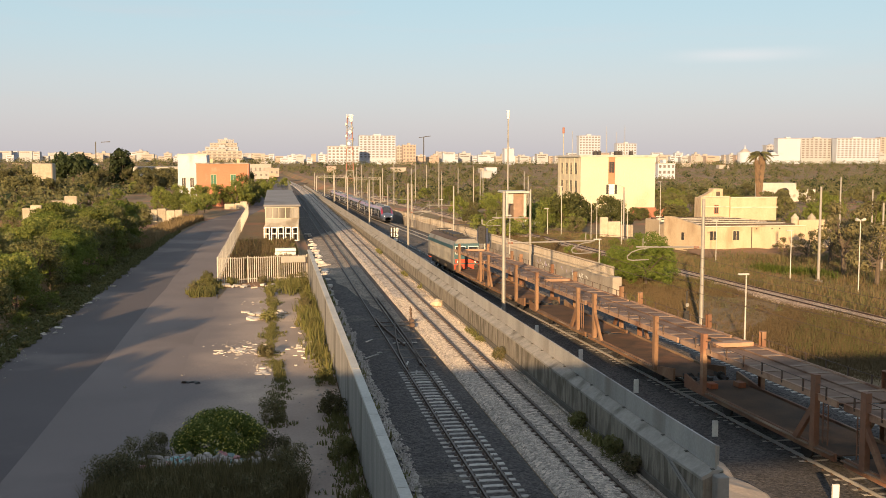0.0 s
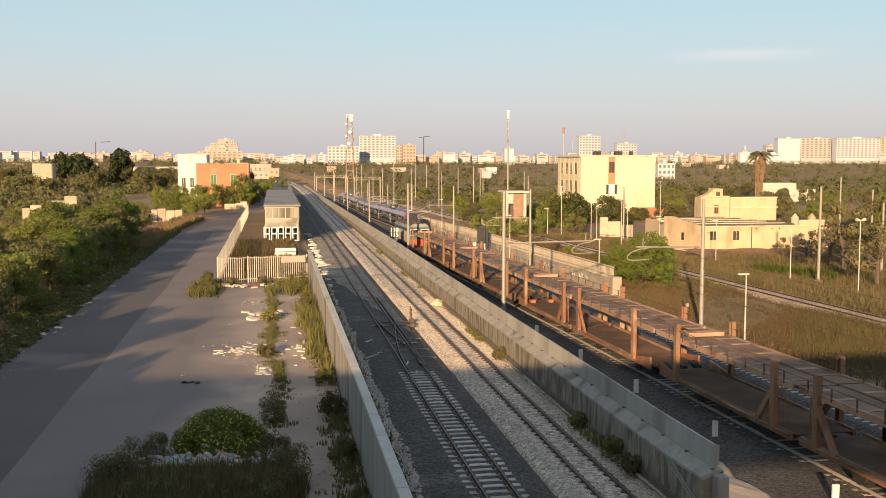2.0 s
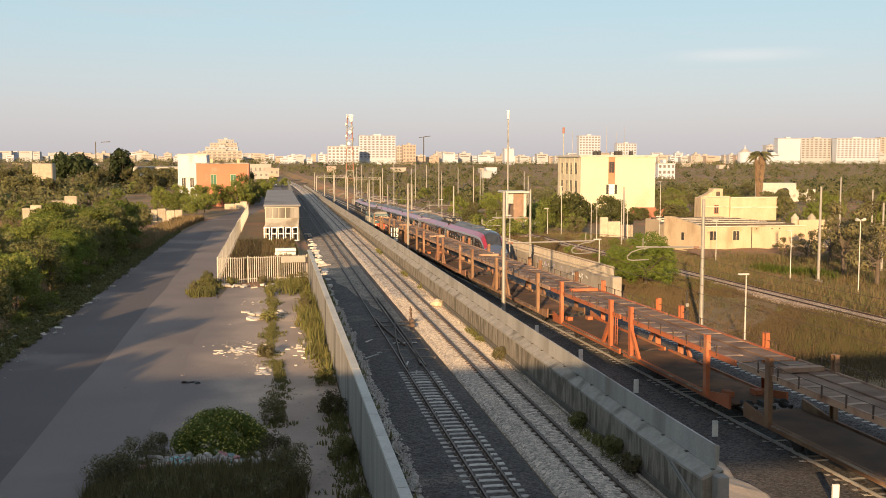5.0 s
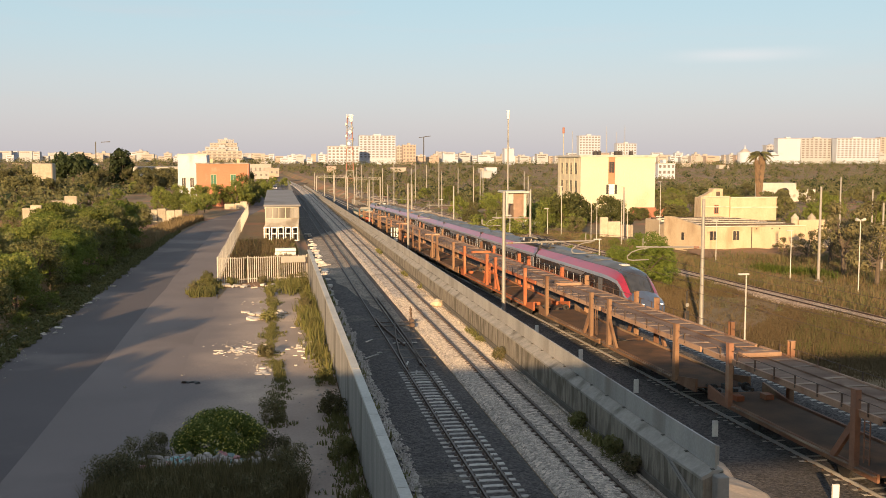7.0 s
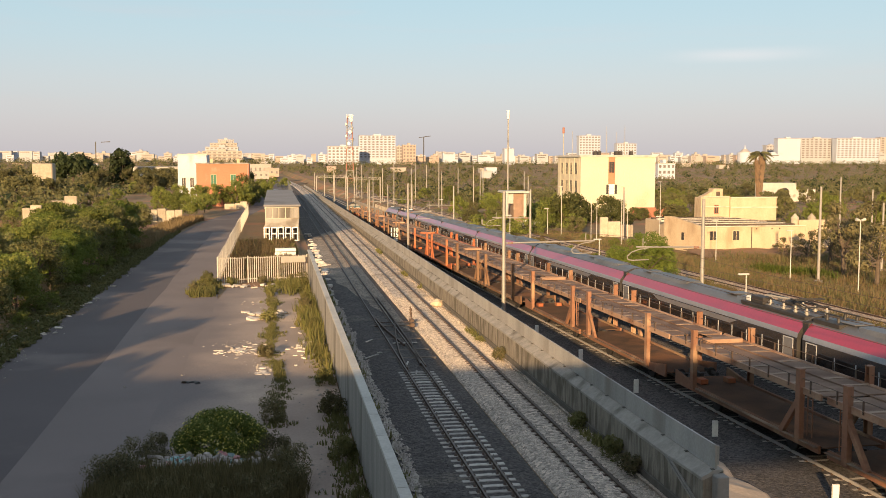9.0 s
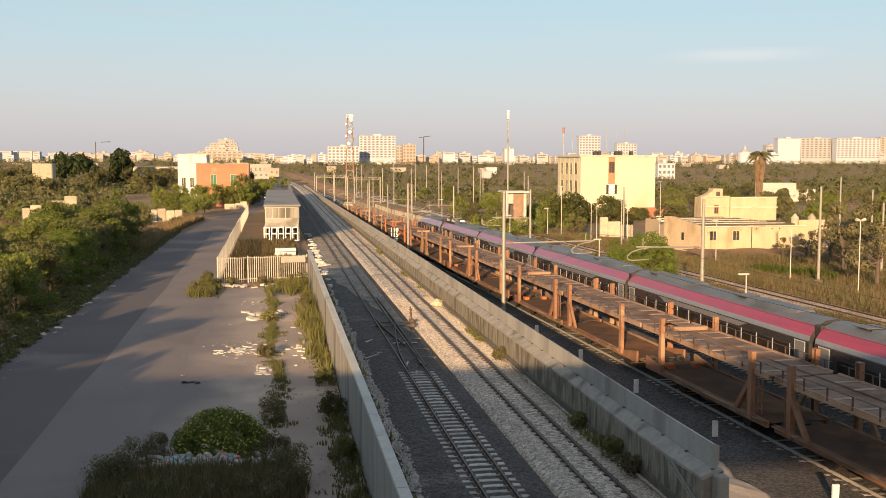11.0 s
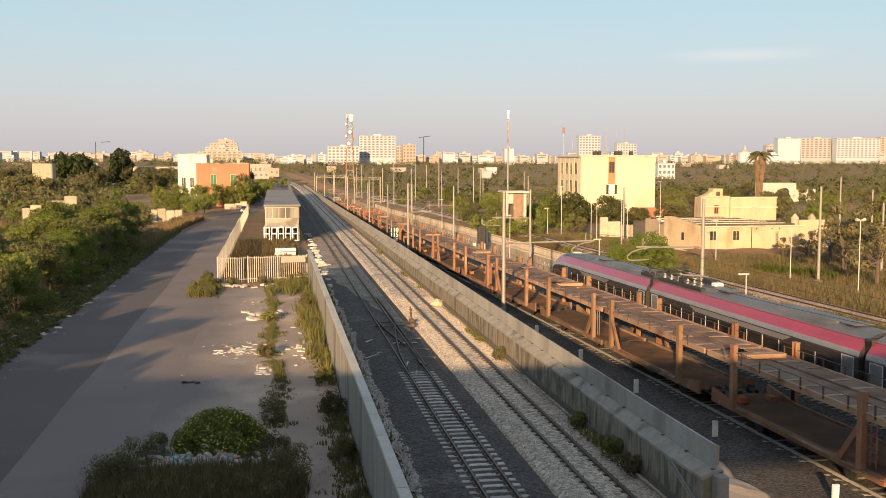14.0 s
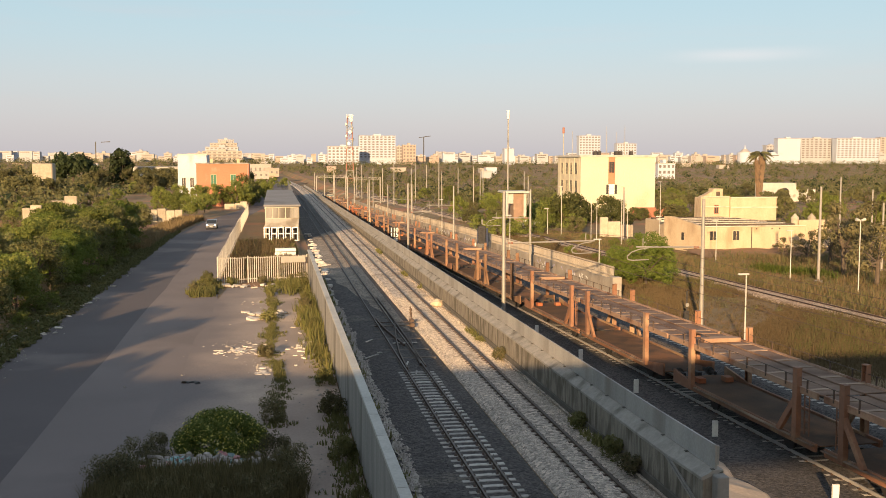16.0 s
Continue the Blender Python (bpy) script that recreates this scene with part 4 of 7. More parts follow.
    if nose:
        part("roof_hatch", B(-0.35, 0.35, 5.6, 6.3, 3.86, 3.95, 0.03), WHITE, t, "white hatch above the cab")
        for s in (-1, 1):  # black screen pillars
            rows = []
            for d in (2.1, 2.45, 2.7, 3.0, 3.3, 3.6, 3.7):
                h, w = nose_scale(d)
                rows.append([(s * x * w, d - 0.012, 0.45 + (z - 0.45) * h + 0.014) for x, z in SEC[10:12]])
            v, f = loft(rows)
            shape("screen_pillar", v, f if s < 0 else [q[::-1] for q in f], BLACK, t, "black windscreen pillar")
        h, w = nose_scale(2.2)
        part("screen_sill", B(-0.9 * w, 0.9 * w, 2.08, 2.3, 0.45 + 3.3 * h - 0.12, 0.45 + 3.3 * h + 0.06, 0.04), BLACK, t)
        part("wiper", bar(bmesh.new(), (0.1, 2.0, 2.56), (0.5, 3.0, 3.06), 0.03, 0.03), BLACK, t)
        for s in (-1, 1):
            part("headlight", B(s * 0.72 - 0.14, s * 0.72 + 0.14, 0.28, 0.62, 1.42, 1.56, 0.03), mats["lamp"], t, "headlight")
    return t


TRAIN = train_materials()
TRAIN["nose"] = surf("train_nose_blue_grey", (0.075, 0.09, 0.13), (0.06, 0.072, 0.105), 0.6, 0.3, 0, 6)
TRAIN["screen"] = surf("windscreen_glass", (0.05, 0.052, 0.055), (0.035, 0.037, 0.04), 1.2, 0.06, 0, 4)
TRAIN["glass"] = surf("tinted_train_window", (0.012, 0.013, 0.015), (0.018, 0.018, 0.02), 1, 0.08, 0)
for m in (TRAIN["red_band"], TRAIN["silver_stripe"], TRAIN["nose"], TRAIN["window_band"], TRAIN["screen"], TRAIN["glass"]):  # glossy lacquer
    bs = m.node_tree.nodes["Principled BSDF"]
    bs.inputs["Coat Weight"].default_value, bs.inputs["Coat Roughness"].default_value, bs.inputs["Coat IOR"].default_value = 0.6, 0.22, 1.6
TRAIN["bar"] = surf("pale_window_bar", (0.5, 0.5, 0.5), (0.4, 0.4, 0.4), 1, 0.4, 0)
TRAIN["lamp"] = glow("train_headlight", (1.0, 0.95, 0.85), 0.6)
wagon_rust = car_carrier(RUST, "rust-brown empty double-deck car carrier wagon")
wagon_orange = car_carrier(ORANGE, "bright orange empty double-deck car carrier wagon")
wagon_oxide = car_carrier(RED_BROWN, "oxide-red empty double-deck car carrier wagon")
loco = locomotive()
KINDS = [wagon_rust, wagon_rust, wagon_oxide, wagon_rust, wagon_orange, wagon_rust, wagon_oxide, wagon_oxide, wagon_oxide, wagon_rust, wagon_oxide, wagon_oxide, wagon_rust]
used = set()
wagons = []
for i, k in enumerate(KINDS):
    if k in used:
        wagons.append(copy_thing(k, Matrix()))
    else:
        used.add(k)
        wagons.append(k)
NOSE_LEN, CAR_LEN = 26.0, 25.15
nose_car = coach(TRAIN, NOSE_LEN, nose=True, gear=False)
mid_car = coach(TRAIN, CAR_LEN)
gear_car = coach(TRAIN, CAR_LEN, gear=True)
tail_car = copy_thing(nose_car, Matrix())
mids = [gear_car, mid_car, copy_thing(mid_car, Matrix()), copy_thing(mid_car, Matrix()), copy_thing(mid_car, Matrix()), copy_thing(gear_car, Matrix())]


def on_line(offset, y, turn=0.0, lift=0.0):
    """A pose on the main line, offset to the right of its nearer track."""
    e = 3.0
    head = math.degrees(math.atan2(-(xm(y + e) - xm(y - e)), 2 * e))
    pitch = math.degrees(math.atan2(zm(y + e) - zm(y - e), 2 * e))
    return Matrix.Translation((xm(y) + offset, y, zm(y) + lift)) @ pose(0, 0, 0, 0, 0, head + turn) @ pose(0, 0, 0, pitch if turn == 0 else -pitch)


def freight_run(t):
    return 15.97 * t + 0.0231 * t * t


def express_nose(t):
    u = min(1.0, max(0.0, (t - 8.0) / 5.5))  # gathers a little speed as it passes
    return 227.9 - 21.92 * t - 0.063 * t * t - 0.0053 * t ** 3 - 3.9 * u * u * (3 - 2 * u)


# ---- the road bridge from which the view is taken: it shades the near ground ----
def bridge():
    t = thing("road_bridge", Matrix(), "concrete road bridge over the railway with solid parapets", "bridge", kind="structure")
    part("deck", B(-3.0, 90, -10.5, 0.25, 8.76, 9.6), CONCRETE, t)
    # unseen blocks, solid even across the road, added to hold the ground in shade
    part("abutment", B(-120, -3.0, -10.5, 0.25, -0.6, 9.6), CONCRETE, t)
    part("abutment", B(34, 90, -10.4, 0.15, -2.5, 8.75), CONCRETE, t)
    # unseen supports, added to cut down the sun passing under the deck
    for x in (8.75, 12.9):
        part("pier", B(x, x + 1.1, -9.5, -0.8, -2, 8.75), CONCRETE, t)
    part("parapet", B(-120, 90, 0.26, 0.46, 9.3, 10.95), CONCRETE, t)
    part("parapet", B(-120, 90, -10.7, -10.52, 9.3, 11.6), CONCRETE, t)


bridge()


# ---- foliage ----
def leaves(seed, lumps, size, n, flat=1.0, droop=0.0):
    """Quads for a crown: lumps are (centre, radius); n leaves in each."""
    rng = np.random.RandomState(seed)
    V, F = [], []
    for c, r in lumps:
        d = rng.normal(size=(n, 3))
        d /= np.linalg.norm(d, axis=1)[:, None]
        p = np.array(c) + d * r * (rng.uniform(0.35, 1.0, (n, 1)) ** 0.5) * np.array([1, 1, flat])
        a = np.cross(d, rng.normal(size=(n, 3)))
        a /= np.linalg.norm(a, axis=1)[:, None] + 1e-9
        b = np.cross(d + rng.normal(size=(n, 3)) * 0.6, a)
        b /= np.linalg.norm(b, axis=1)[:, None] + 1e-9
        s = size * rng.uniform(0.5, 1.25, (n, 1))
        a, b = a * s, b * s * 0.62
        k = len(V)
        q = np.stack([p - a, p - b * 0.9, p + a, p + b], 1).reshape(-1, 3)
        V.extend(map(tuple, q))
        F.extend((k + 4 * i, k + 4 * i + 1, k + 4 * i + 2, k + 4 * i + 3) for i in range(n))
    return V, F


def crown_lumps(rng, r, h, base, count, lump):
    out = []
    for i in range(count):
        a, e = rng.uniform(0, 6.283), rng.uniform(-0.45, 1.0)
        k = r * rng.uniform(0.45, 1.0) * math.sqrt(max(0.05, 1 - max(0, e) ** 2 * 0.9))
        out.append(((k * math.cos(a), k * math.sin(a), base + h * (0.35 + 0.62 * e)), lump * rng.uniform(0.65, 1.2)))
    return out


def tree_meshes(seed, r, h, base, count, lump, size, n, leaf, trunk_r, flat=0.85):
    rng = random.Random(seed)
    lumps = crown_lumps(rng, r, h, base, count, lump)
    V, F = leaves(seed, lumps, size, n, flat)
    crown = bpy.data.meshes.new("crown")
    crown.from_pydata(V, [], F)
    crown.materials.append(leaf)
    bm = bmesh.new()
    top = Vector((rng.uniform(-0.2, 0.2), rng.uniform(-0.2, 0.2), base + h * 0.25))
    rod(bm, (0, 0, -0.3), top, trunk_r, trunk_r * 0.65, 7)
    for c, _ in lumps[:7]:
        rod(bm, top * rng.uniform(0.75, 1.0), Vector(c) * 0.9 + Vector((0, 0, base * 0.1)), trunk_r * 0.45, trunk_r * 0.1, 5)
    trunk = bpy.data.meshes.new("trunk")
    bm.to_mesh(trunk)
    bm.free()
    trunk.materials.append(BARK)
    return trunk, crown


GREEN = [tree_meshes(10 + i, 2.3, 4.2, 0.7, 46, 0.62, 0.115, 120, FOLIAGE_GREEN, 0.14) for i in range(4)]
BRIGHT = [tree_meshes(20 + i, 2.6, 4.6, 0.3, 80, 0.62, 0.08, 230, FOLIAGE_BRIGHT, 0.16) for i in range(2)]
OLIVE = [tree_meshes(30 + i, 2.6, 3.6, 0.8, 30, 0.75, 0.19, 75, FOLIAGE_OLIVE, 0.22) for i in range(4)]
GREYLEAF = [tree_meshes(90 + i, 2.5, 4.0, 0.9, 44, 0.6, 0.11, 110, FOLIAGE_GREY, 0.2) for i in range(3)]
SCRUB = [tree_meshes(40 + i, 2.0, 2.6, 0.1, 30, 0.6, 0.115, 90, FOLIAGE_GREEN, 0.1) for i in range(3)]
DARKSCRUB = [tree_meshes(140 + i, 2.0, 2.9, 0.0, 34, 0.6, 0.12, 90, FOLIAGE_DARK, 0.1) for i in range(2)]
DRYBUSH = [tree_meshes(50 + i, 1.4, 1.7, 0.1, 12, 0.6, 0.15, 60, FOLIAGE_DRY, 0.05) for i in range(2)]
BROWNTREE = [tree_meshes(95 + i, 2.5, 4.2, 1.3, 20, 0.75, 0.12, 120, FOLIAGE_BROWN, 0.24) for i in range(2)]
PINE = [tree_meshes(60, 8.5, 9.0, 4.5, 46, 2.3, 0.55, 130, FOLIAGE_PINE, 0.45), tree_meshes(61, 4.2, 12.5, 1.6, 40, 1.9, 0.5, 120, FOLIAGE_PINE, 0.35)]
GROUPS = {"green": (GREEN, "leafy green tree beside the road", "tree"), "bright": (BRIGHT, "bright green leafy tree beside the tracks", "tree"), "olive": (OLIVE, "grey-green olive tree on dry ground", "tree"),
          "greyleaf": (GREYLEAF, "grey-green leafy tree on dry ground", "tree"), "brown": (BROWNTREE, "sparse brown-leaved tree with a pale trunk", "tree"), "scrub": (SCRUB, "dense green shrub on dry ground", "shrub"), "darkscrub": (DARKSCRUB, "large dark green shrub beside the buildings", "shrub"), "dry": (DRYBUSH, "dry brown shrub at the verge", "shrub"), "pine": (PINE, "dark spreading pine tree", "tree")}


def plant(kind, x, y, z, s, rng, pick=None, tall=1.0):
    meshes, label, cat = GROUPS[kind]
    trunk, crown = meshes[rng.randrange(len(meshes)) if pick is None else pick]
    t = thing("tree" if cat == "tree" else "shrub", pose(x, y, z, 0, 0, rng.uniform(0, 360)), label, cat, kind + " plants")
    t.scale = (s, s, s * tall)
    for name, me in (("trunk", trunk), ("crown", crown)):
        o = new(name, me)
        o.parent = t
    return t


def right_z(y):
    return land(50, y)


rng = random.Random(7)
# thicket along the road, taller farther on
TALL = [(44, 0.72), (80, 0.84), (105, 1.08), (130, 1.26), (145, 1.1)]
y = 44.0
while y < 139:
    s = lerp(y, TALL)
    plant(rng.choice(["green", "green", "green", "bright", "greyleaf"]), -19.0 - rng.uniform(0, 1.3), y, 0, s * rng.uniform(0.85, 1.1), rng)
    if rng.random() < 0.9:
        plant(rng.choice(["green", "green", "bright", "greyleaf"]), -24.0 - rng.uniform(0, 3), y + rng.uniform(-1.5, 1.5), 0, s * rng.uniform(0.8, 1.0), rng)
    if rng.random() < 0.7 and y < 100:
        plant("green" if rng.random() < 0.5 else "greyleaf", -30 - rng.uniform(0, 6), y + rng.uniform(-2, 2), 0, s * rng.uniform(0.85, 1.1), rng)
    if rng.random() < 0.6:
        plant("scrub", -16.9 - rng.uniform(0, 0.6), y + rng.uniform(-1, 1), 0, rng.uniform(0.35, 0.55), rng)
    y += rng.uniform(3.0, 4.4)
# tall trees by the bridge that shade the road
for x, y, s in ((-23.5, 40, 1.55), (-21.8, 33, 1.7), (-20.5, 27, 1.35), (-18.4, 19, 1.2), (-22, 20, 1.6), (-24.5, 30, 1.6), (-18, 9, 1.3)):
    plant("green", x, y, 0, s, rng)
# country to the left
for i in range(105):
    y = 60 + 330 * rng.random() ** 1.1
    x = -38 - rng.random() * (40 + 0.55 * y)
    if (-30 < x < -4 and 235 < y < 290) or (x / y < -0.19 and 85 < y < 185):
        continue
    plant(rng.choice(["olive", "olive", "green", "scrub", "scrub"]), x, y, 0, rng.uniform(0.7, 1.15), rng)
plant("pine", -75.2, 400, 0, 1.0, rng, 0)
plant("pine", -90.3, 430, 0, 0.75, rng, 0)
plant("pine", -57.7, 400, 0, 1.05, rng, 1)
for x, y, s in ((-53.1, 395, 1.8), (-48.8, 390, 1.7), (-46.1, 398, 1.9), (-41.9, 392, 1.8), (-38.6, 396, 1.9), (-62.9, 390, 1.7), (-65.2, 380, 1.6), (-90.3, 380, 1.8), (-89.2, 360, 1.7), (-78.8, 345, 1.0), (-70.8, 350, 1.2), (-34.4, 330, 1.7), (-37.5, 320, 1.5)):
    plant("olive", x, y, 0, s, rng)
for px_x, y, s in ((-17.1, 236, 1.15), (-14.6, 240, 1.2), (-11.8, 244, 1.2), (-18.7, 205, 1.05), (-22.3, 225, 1.0), (-8.8, 244, 1.35), (-21.8, 240, 1.2), (-26.3, 240, 1.1), (-7.1, 246, 1.2), (-14.8, 220, 0.9), (-16.1, 200, 1.0)):
    plant("green", px_x, y, 0, s * 0.95, rng)
for px_x, y, s in ((-4.9, 300, 1.3), (-3.0, 330, 1.5), (-5.4, 270, 1.0), (-4.5, 360, 1.7), (-0.7, 430, 1.5), (4.9, 450, 1.3)):
    plant("scrub", px_x, y, 0, s, rng)
for i in range(46):
    y = 160 + 85 * rng.random()
    x = -0.075 * y - 4.5 - rng.random() * (0.16 * y)
    plant(rng.choice(["scrub", "scrub", "olive", "dry"]), x, y, 0, rng.uniform(0.45, 0.85), rng)
for x, y, s in ((-72.5, 322, 1.5), (-68, 318, 1.3), (-76, 316, 1.4), (-62, 300, 1.3), (-36.5, 184, 0.7), (-29, 176, 0.6)):
    plant("olive", x, y, 0, s, rng)
for x, y, s in ((-7.6, 252, 1.5), (-7.0, 262, 1.6)):
    plant("darkscrub", x, y, 0, s, rng, None, 1.7)
# leaf litter and brambles between the kerb and the thicket
lumps = []
for i in range(1500):
    y = 38 + 125 * rng.random()
    x = -14.75 - abs(rng.gauss(0, 1.9))
    lumps.append(((x, y, 0.05), rng.uniform(0.15, 0.35) + 0.16 * min(2.5, -14.5 - x)))
V, F = leaves(31, lumps, 0.1, 70, 0.8)
tagged(shape("verge_brambles", V, F, FOLIAGE_WEED), "brown and green brambles between the kerb and the trees", "brambles", kind="stuff")
# single trees by the railway on the right
plant("bright", 38.6, 100.5, right_z(100), 1.12, rng, 0)
plant("bright", 36.4, 103.5, right_z(100), 0.8, rng, 1)
plant("bright", 41.0, 104.0, right_z(100), 0.85, rng, 1)
for x, y, s in ((64.5, 106, 1.5), (71.5, 112, 1.5), (69.8, 118, 1.05), (62.2, 96, 1.2), (69.9, 124, 0.7), (68.7, 128, 0.5)):
    plant("brown" if x / y > 0.4 else "greyleaf", x, y, right_z(y), s, rng)
for x, y, s in ((54.0, 203, 2.1), (57.2, 206, 2.4), (60.6, 204, 2.3), (63.6, 208, 2.0), (66.8, 214, 1.6), (75.3, 222, 1.9), (78.0, 224, 1.5), (70.6, 214, 1.0), (82.0, 222, 1.0), (85.6, 226, 0.9), (55.2, 200, 1.3), (51.3, 190, 1.2), (73.9, 205, 0.9),
                (47.5, 160, 1.0), (52.0, 165, 0.8), (52.2, 150, 0.9), (42.9, 130, 0.7), (60.1, 150, 0.9), (46.9, 128, 0.8), (39.0, 190, 1.4), (44.5, 205, 1.3), (59.4, 230, 1.6), (40.2, 178, 1.5), (42.4, 180, 1.3), (44.1, 178, 1.4), (47.5, 182, 1.1), (44.6, 165, 0.9), (42.7, 150, 0.9), (42.0, 140, 0.8)):
    k = 0.55 if y < 176 else 1.0
    plant("dry" if k < 1 and rng.random() < 0.5 else "scrub" if k < 1 or x / y < 0.28 else "darkscrub", x, y, right_z(y), s * k * (1.0 if x / y > 0.28 else 0.85), rng)
# olive groves to the right
for i in range(200):
    y = 175 + 240 * rng.random() ** 1.25
    x = 46 - 0.02 * y + rng.random() * (0.62 * y - 10)
    if (66 < x < 98 and 225 < y < 270) or (38 < x < 52 and y < 205) or (60 < x < 100 and y < 190) or (x / y > 0.31 and y < 236 and x / y < 0.40):
        continue
    plant(rng.choice(["olive", "olive", "olive", "scrub", "scrub", "green"]), x, y, right_z(y), rng.uniform(0.7, 1.2), rng)
# far woods and hedges
V, F = [], []
nr = np.random.RandomState(3)
lumps = []
for i in range(8600):
    y = 190 + 1250 * nr.rand() ** 1.15
    x = (-0.44 + 1.18 * nr.rand()) * y
    if (-32 < x - bend(y) < 40 and y < 900) or (60 < x < 105 and y < 300) or (x < 0 and -46 < x and y < 420) or (x > 0 and y < 330) or (0.30 < x / y < 0.42 and y < 240):
        continue
    if math.sin(x * 0.021 + 1.3 * math.sin(y * 0.011)) * math.sin(y * 0.027 + x * 0.006) > 0.42:
        continue
    s = nr.uniform(1.1, 2.5) * (1 + y / 1400)
    lumps.append(((x, y, (land(50, y) if x > 0 else land(-50, y)) + s * 0.7), s))
V, F = leaves(4, lumps, 0.5, 34, 0.9)
low = []
for i in range(11000):
    y = 190 + 900 * nr.rand() ** 1.3
    x = (-0.44 + 1.18 * nr.rand()) * y
    if (-32 < x - bend(y) < 42 and y < 900) or (60 < x < 105 and y < 300) or (x < 0 and -46 < x and y < 420):
        continue
    low.append(((x, y, land(50, y) if x > 0 else land(-50, y)), nr.uniform(0.6, 1.5)))
V2, F2 = leaves(6, low, 0.36, 14, 0.7)
F += [tuple(i + len(V) for i in q) for q in F2]
V += V2
tagged(shape("far_woods", V, F, FOLIAGE_FAR), "far olive groves and hedges on the plain", "woods", kind="stuff")
V, F = leaves(5, lumps[::7], 0.9, 16, 0.9)
tagged(shape("far_hedges", V, F, FOLIAGE_PINE), "far dark hedges on the plain", "woods", kind="stuff")


# ---- grass and weeds ----
def tufts(name, spots, material, label, seed, blades=7, wide=1.0):
    r = random.Random(seed)
    V, F = [], []
    for x, y, z, h in spots:
        for i in range(blades):
            a = r.uniform(0, 6.283)
            lean = r.uniform(0.1, 0.6) * h
            w = 0.06 * (0.5 + h) * wide
            bx, by = x + r.uniform(-0.2, 0.2), y + r.uniform(-0.2, 0.2)
            k = len(V)
            V += [(bx - w * math.sin(a), by + w * math.cos(a), z), (bx + w * math.sin(a), by - w * math.cos(a), z), (bx + lean * math.cos(a), by + lean * math.sin(a), z + h * r.uniform(0.6, 1.1))]
            F.append((k, k + 1, k + 2))
    return tagged(shape(name, V, F, material), label, "grass", kind="stuff")


r2 = random.Random(11)
def off_bank(x, y):
    return abs(x - (SIDING_X - 0.025 * y)) < 1.5 or (y > 89 and 31 < x < 33.5) or (y > 134 and 58 < x < 84)


spots, green = [], []
for i in range(74000):
    y = 38 + 150 * r2.random() ** 1.25
    x = xm(y) + TRACK_GAP + 4.6 + r2.random() * (17 if r2.random() < 0.62 else 72)
    if off_bank(x, y):
        continue
    patch = math.sin(x * 0.31 + 1.7 * math.sin(y * 0.13)) + math.sin(y * 0.21 + 1.1 * math.sin(x * 0.19 + 2))
    if patch < -1.1 and r2.random() < 0.75:
        continue
    h = r2.uniform(0.2, 0.5) * (1.0 + 0.35 * max(-1, patch))
    (green if patch > 0.8 and r2.random() < 0.4 else spots).append((x, y, right_z(y), h))
lumps = []
for i in range(1900):
    y = 50 + 200 * r2.random() ** 1.05
    x = xm(y) + TRACK_GAP + 6.0 + r2.random() ** 1.3 * (18 + 0.45 * y)
    if off_bank(x, y) or abs(x - (SIDING_X - 0.025 * y)) < 2.4 or (y > 205 and 60 < x < 100):
        continue
    if y < 96 and math.sin(x * 0.27 + 2.1) + math.sin(y * 0.17) < 0.7:
        continue
    s = r2.uniform(0.25, 0.6) * (1 + y / 300)
    lumps.append(((x, y, right_z(y) + 0.25 * s), s))
V, F = leaves(21, lumps[: len(lumps) // 2], 0.06, 150, 0.8)
tagged(shape("low_scrub", V, F, leafy("brown_scrub", (0.17, 0.108, 0.058), (0.135, 0.092, 0.05))), "low brown scrub between the tracks and the farm", "scrub", kind="stuff")
V, F = leaves(22, lumps[len(lumps) // 2:], 0.06, 150, 0.8)
tagged(shape("low_green_scrub", V, F, FOLIAGE_OLIVE), "low grey-green scrub on the dry field", "scrub", kind="stuff")
tufts("dry_grass", spots, FOLIAGE_DRY, "tall dry brown grass on the bank beside the tracks", 1, 9, 0.32)
field = []
for i in range(24000):  # rough grass between the single line and the farm
    y = 66 + 112 * r2.random()
    x = SIDING_X - 0.025 * y + 1.9 + 44 * r2.random() ** 1.3
    if not off_bank(x, y):
        field.append((x, y, right_z(y), r2.uniform(0.25, 0.65) * (1.1 + 0.5 * math.sin(x * 0.4 + 1.3 * math.sin(y * 0.2)))))
tufts("field_weeds", field[::2], FOLIAGE_OLIVE, "rough olive green grass before the farm", 6, 6, 0.45)
tufts("field_straw", field[1::2], FOLIAGE_DRY, "rough dry grass before the farm", 7, 6, 0.45)
tufts("green_grass", green, FOLIAGE_WEED, "olive green weeds among the dry grass of the bank", 2, 9, 0.32)
spots = []
for i in range(3600):  # verge, yard edge, wall foot
    k = r2.random()
    if k < 0.35:
        y = 42 + r2.random() * 52
        spots.append((lerp(y, [(42, 0.05), (53, 0.1), (60, -0.38), (75, -0.2), (92, -0.5)]) + r2.gauss(0, 0.2 + 0.14 * math.sin(y * 0.8)), y, 0, r2.uniform(0.03, 0.14) + 0.12 * max(0, math.sin(y * 0.5))))
    elif k < 0.6:
        y = 30 + r2.random() * 66
        if math.sin(y * 0.7 + 2) + math.sin(y * 0.23) < -1.0:
            continue
        spots.append((2.85 - abs(r2.gauss(0, 0.45)), y, 0, r2.uniform(0.05, 0.35)))
    elif k < 0.75:
        spots.append((-6.0 + r2.gauss(0, 0.5), 84 + r2.random() * 10, 0, r2.uniform(0.2, 0.7)))
    elif k < 0.9:
        spots.append((-5.0 + r2.random() * 7.6, 96 + r2.random() * 46, 0, r2.uniform(0.2, 0.7)))
    else:
        y = 40 + r2.random() * 130
        spots.append((-15.2 - abs(r2.gauss(0, 0.5)), y, 0, r2.uniform(0.2, 0.6)))
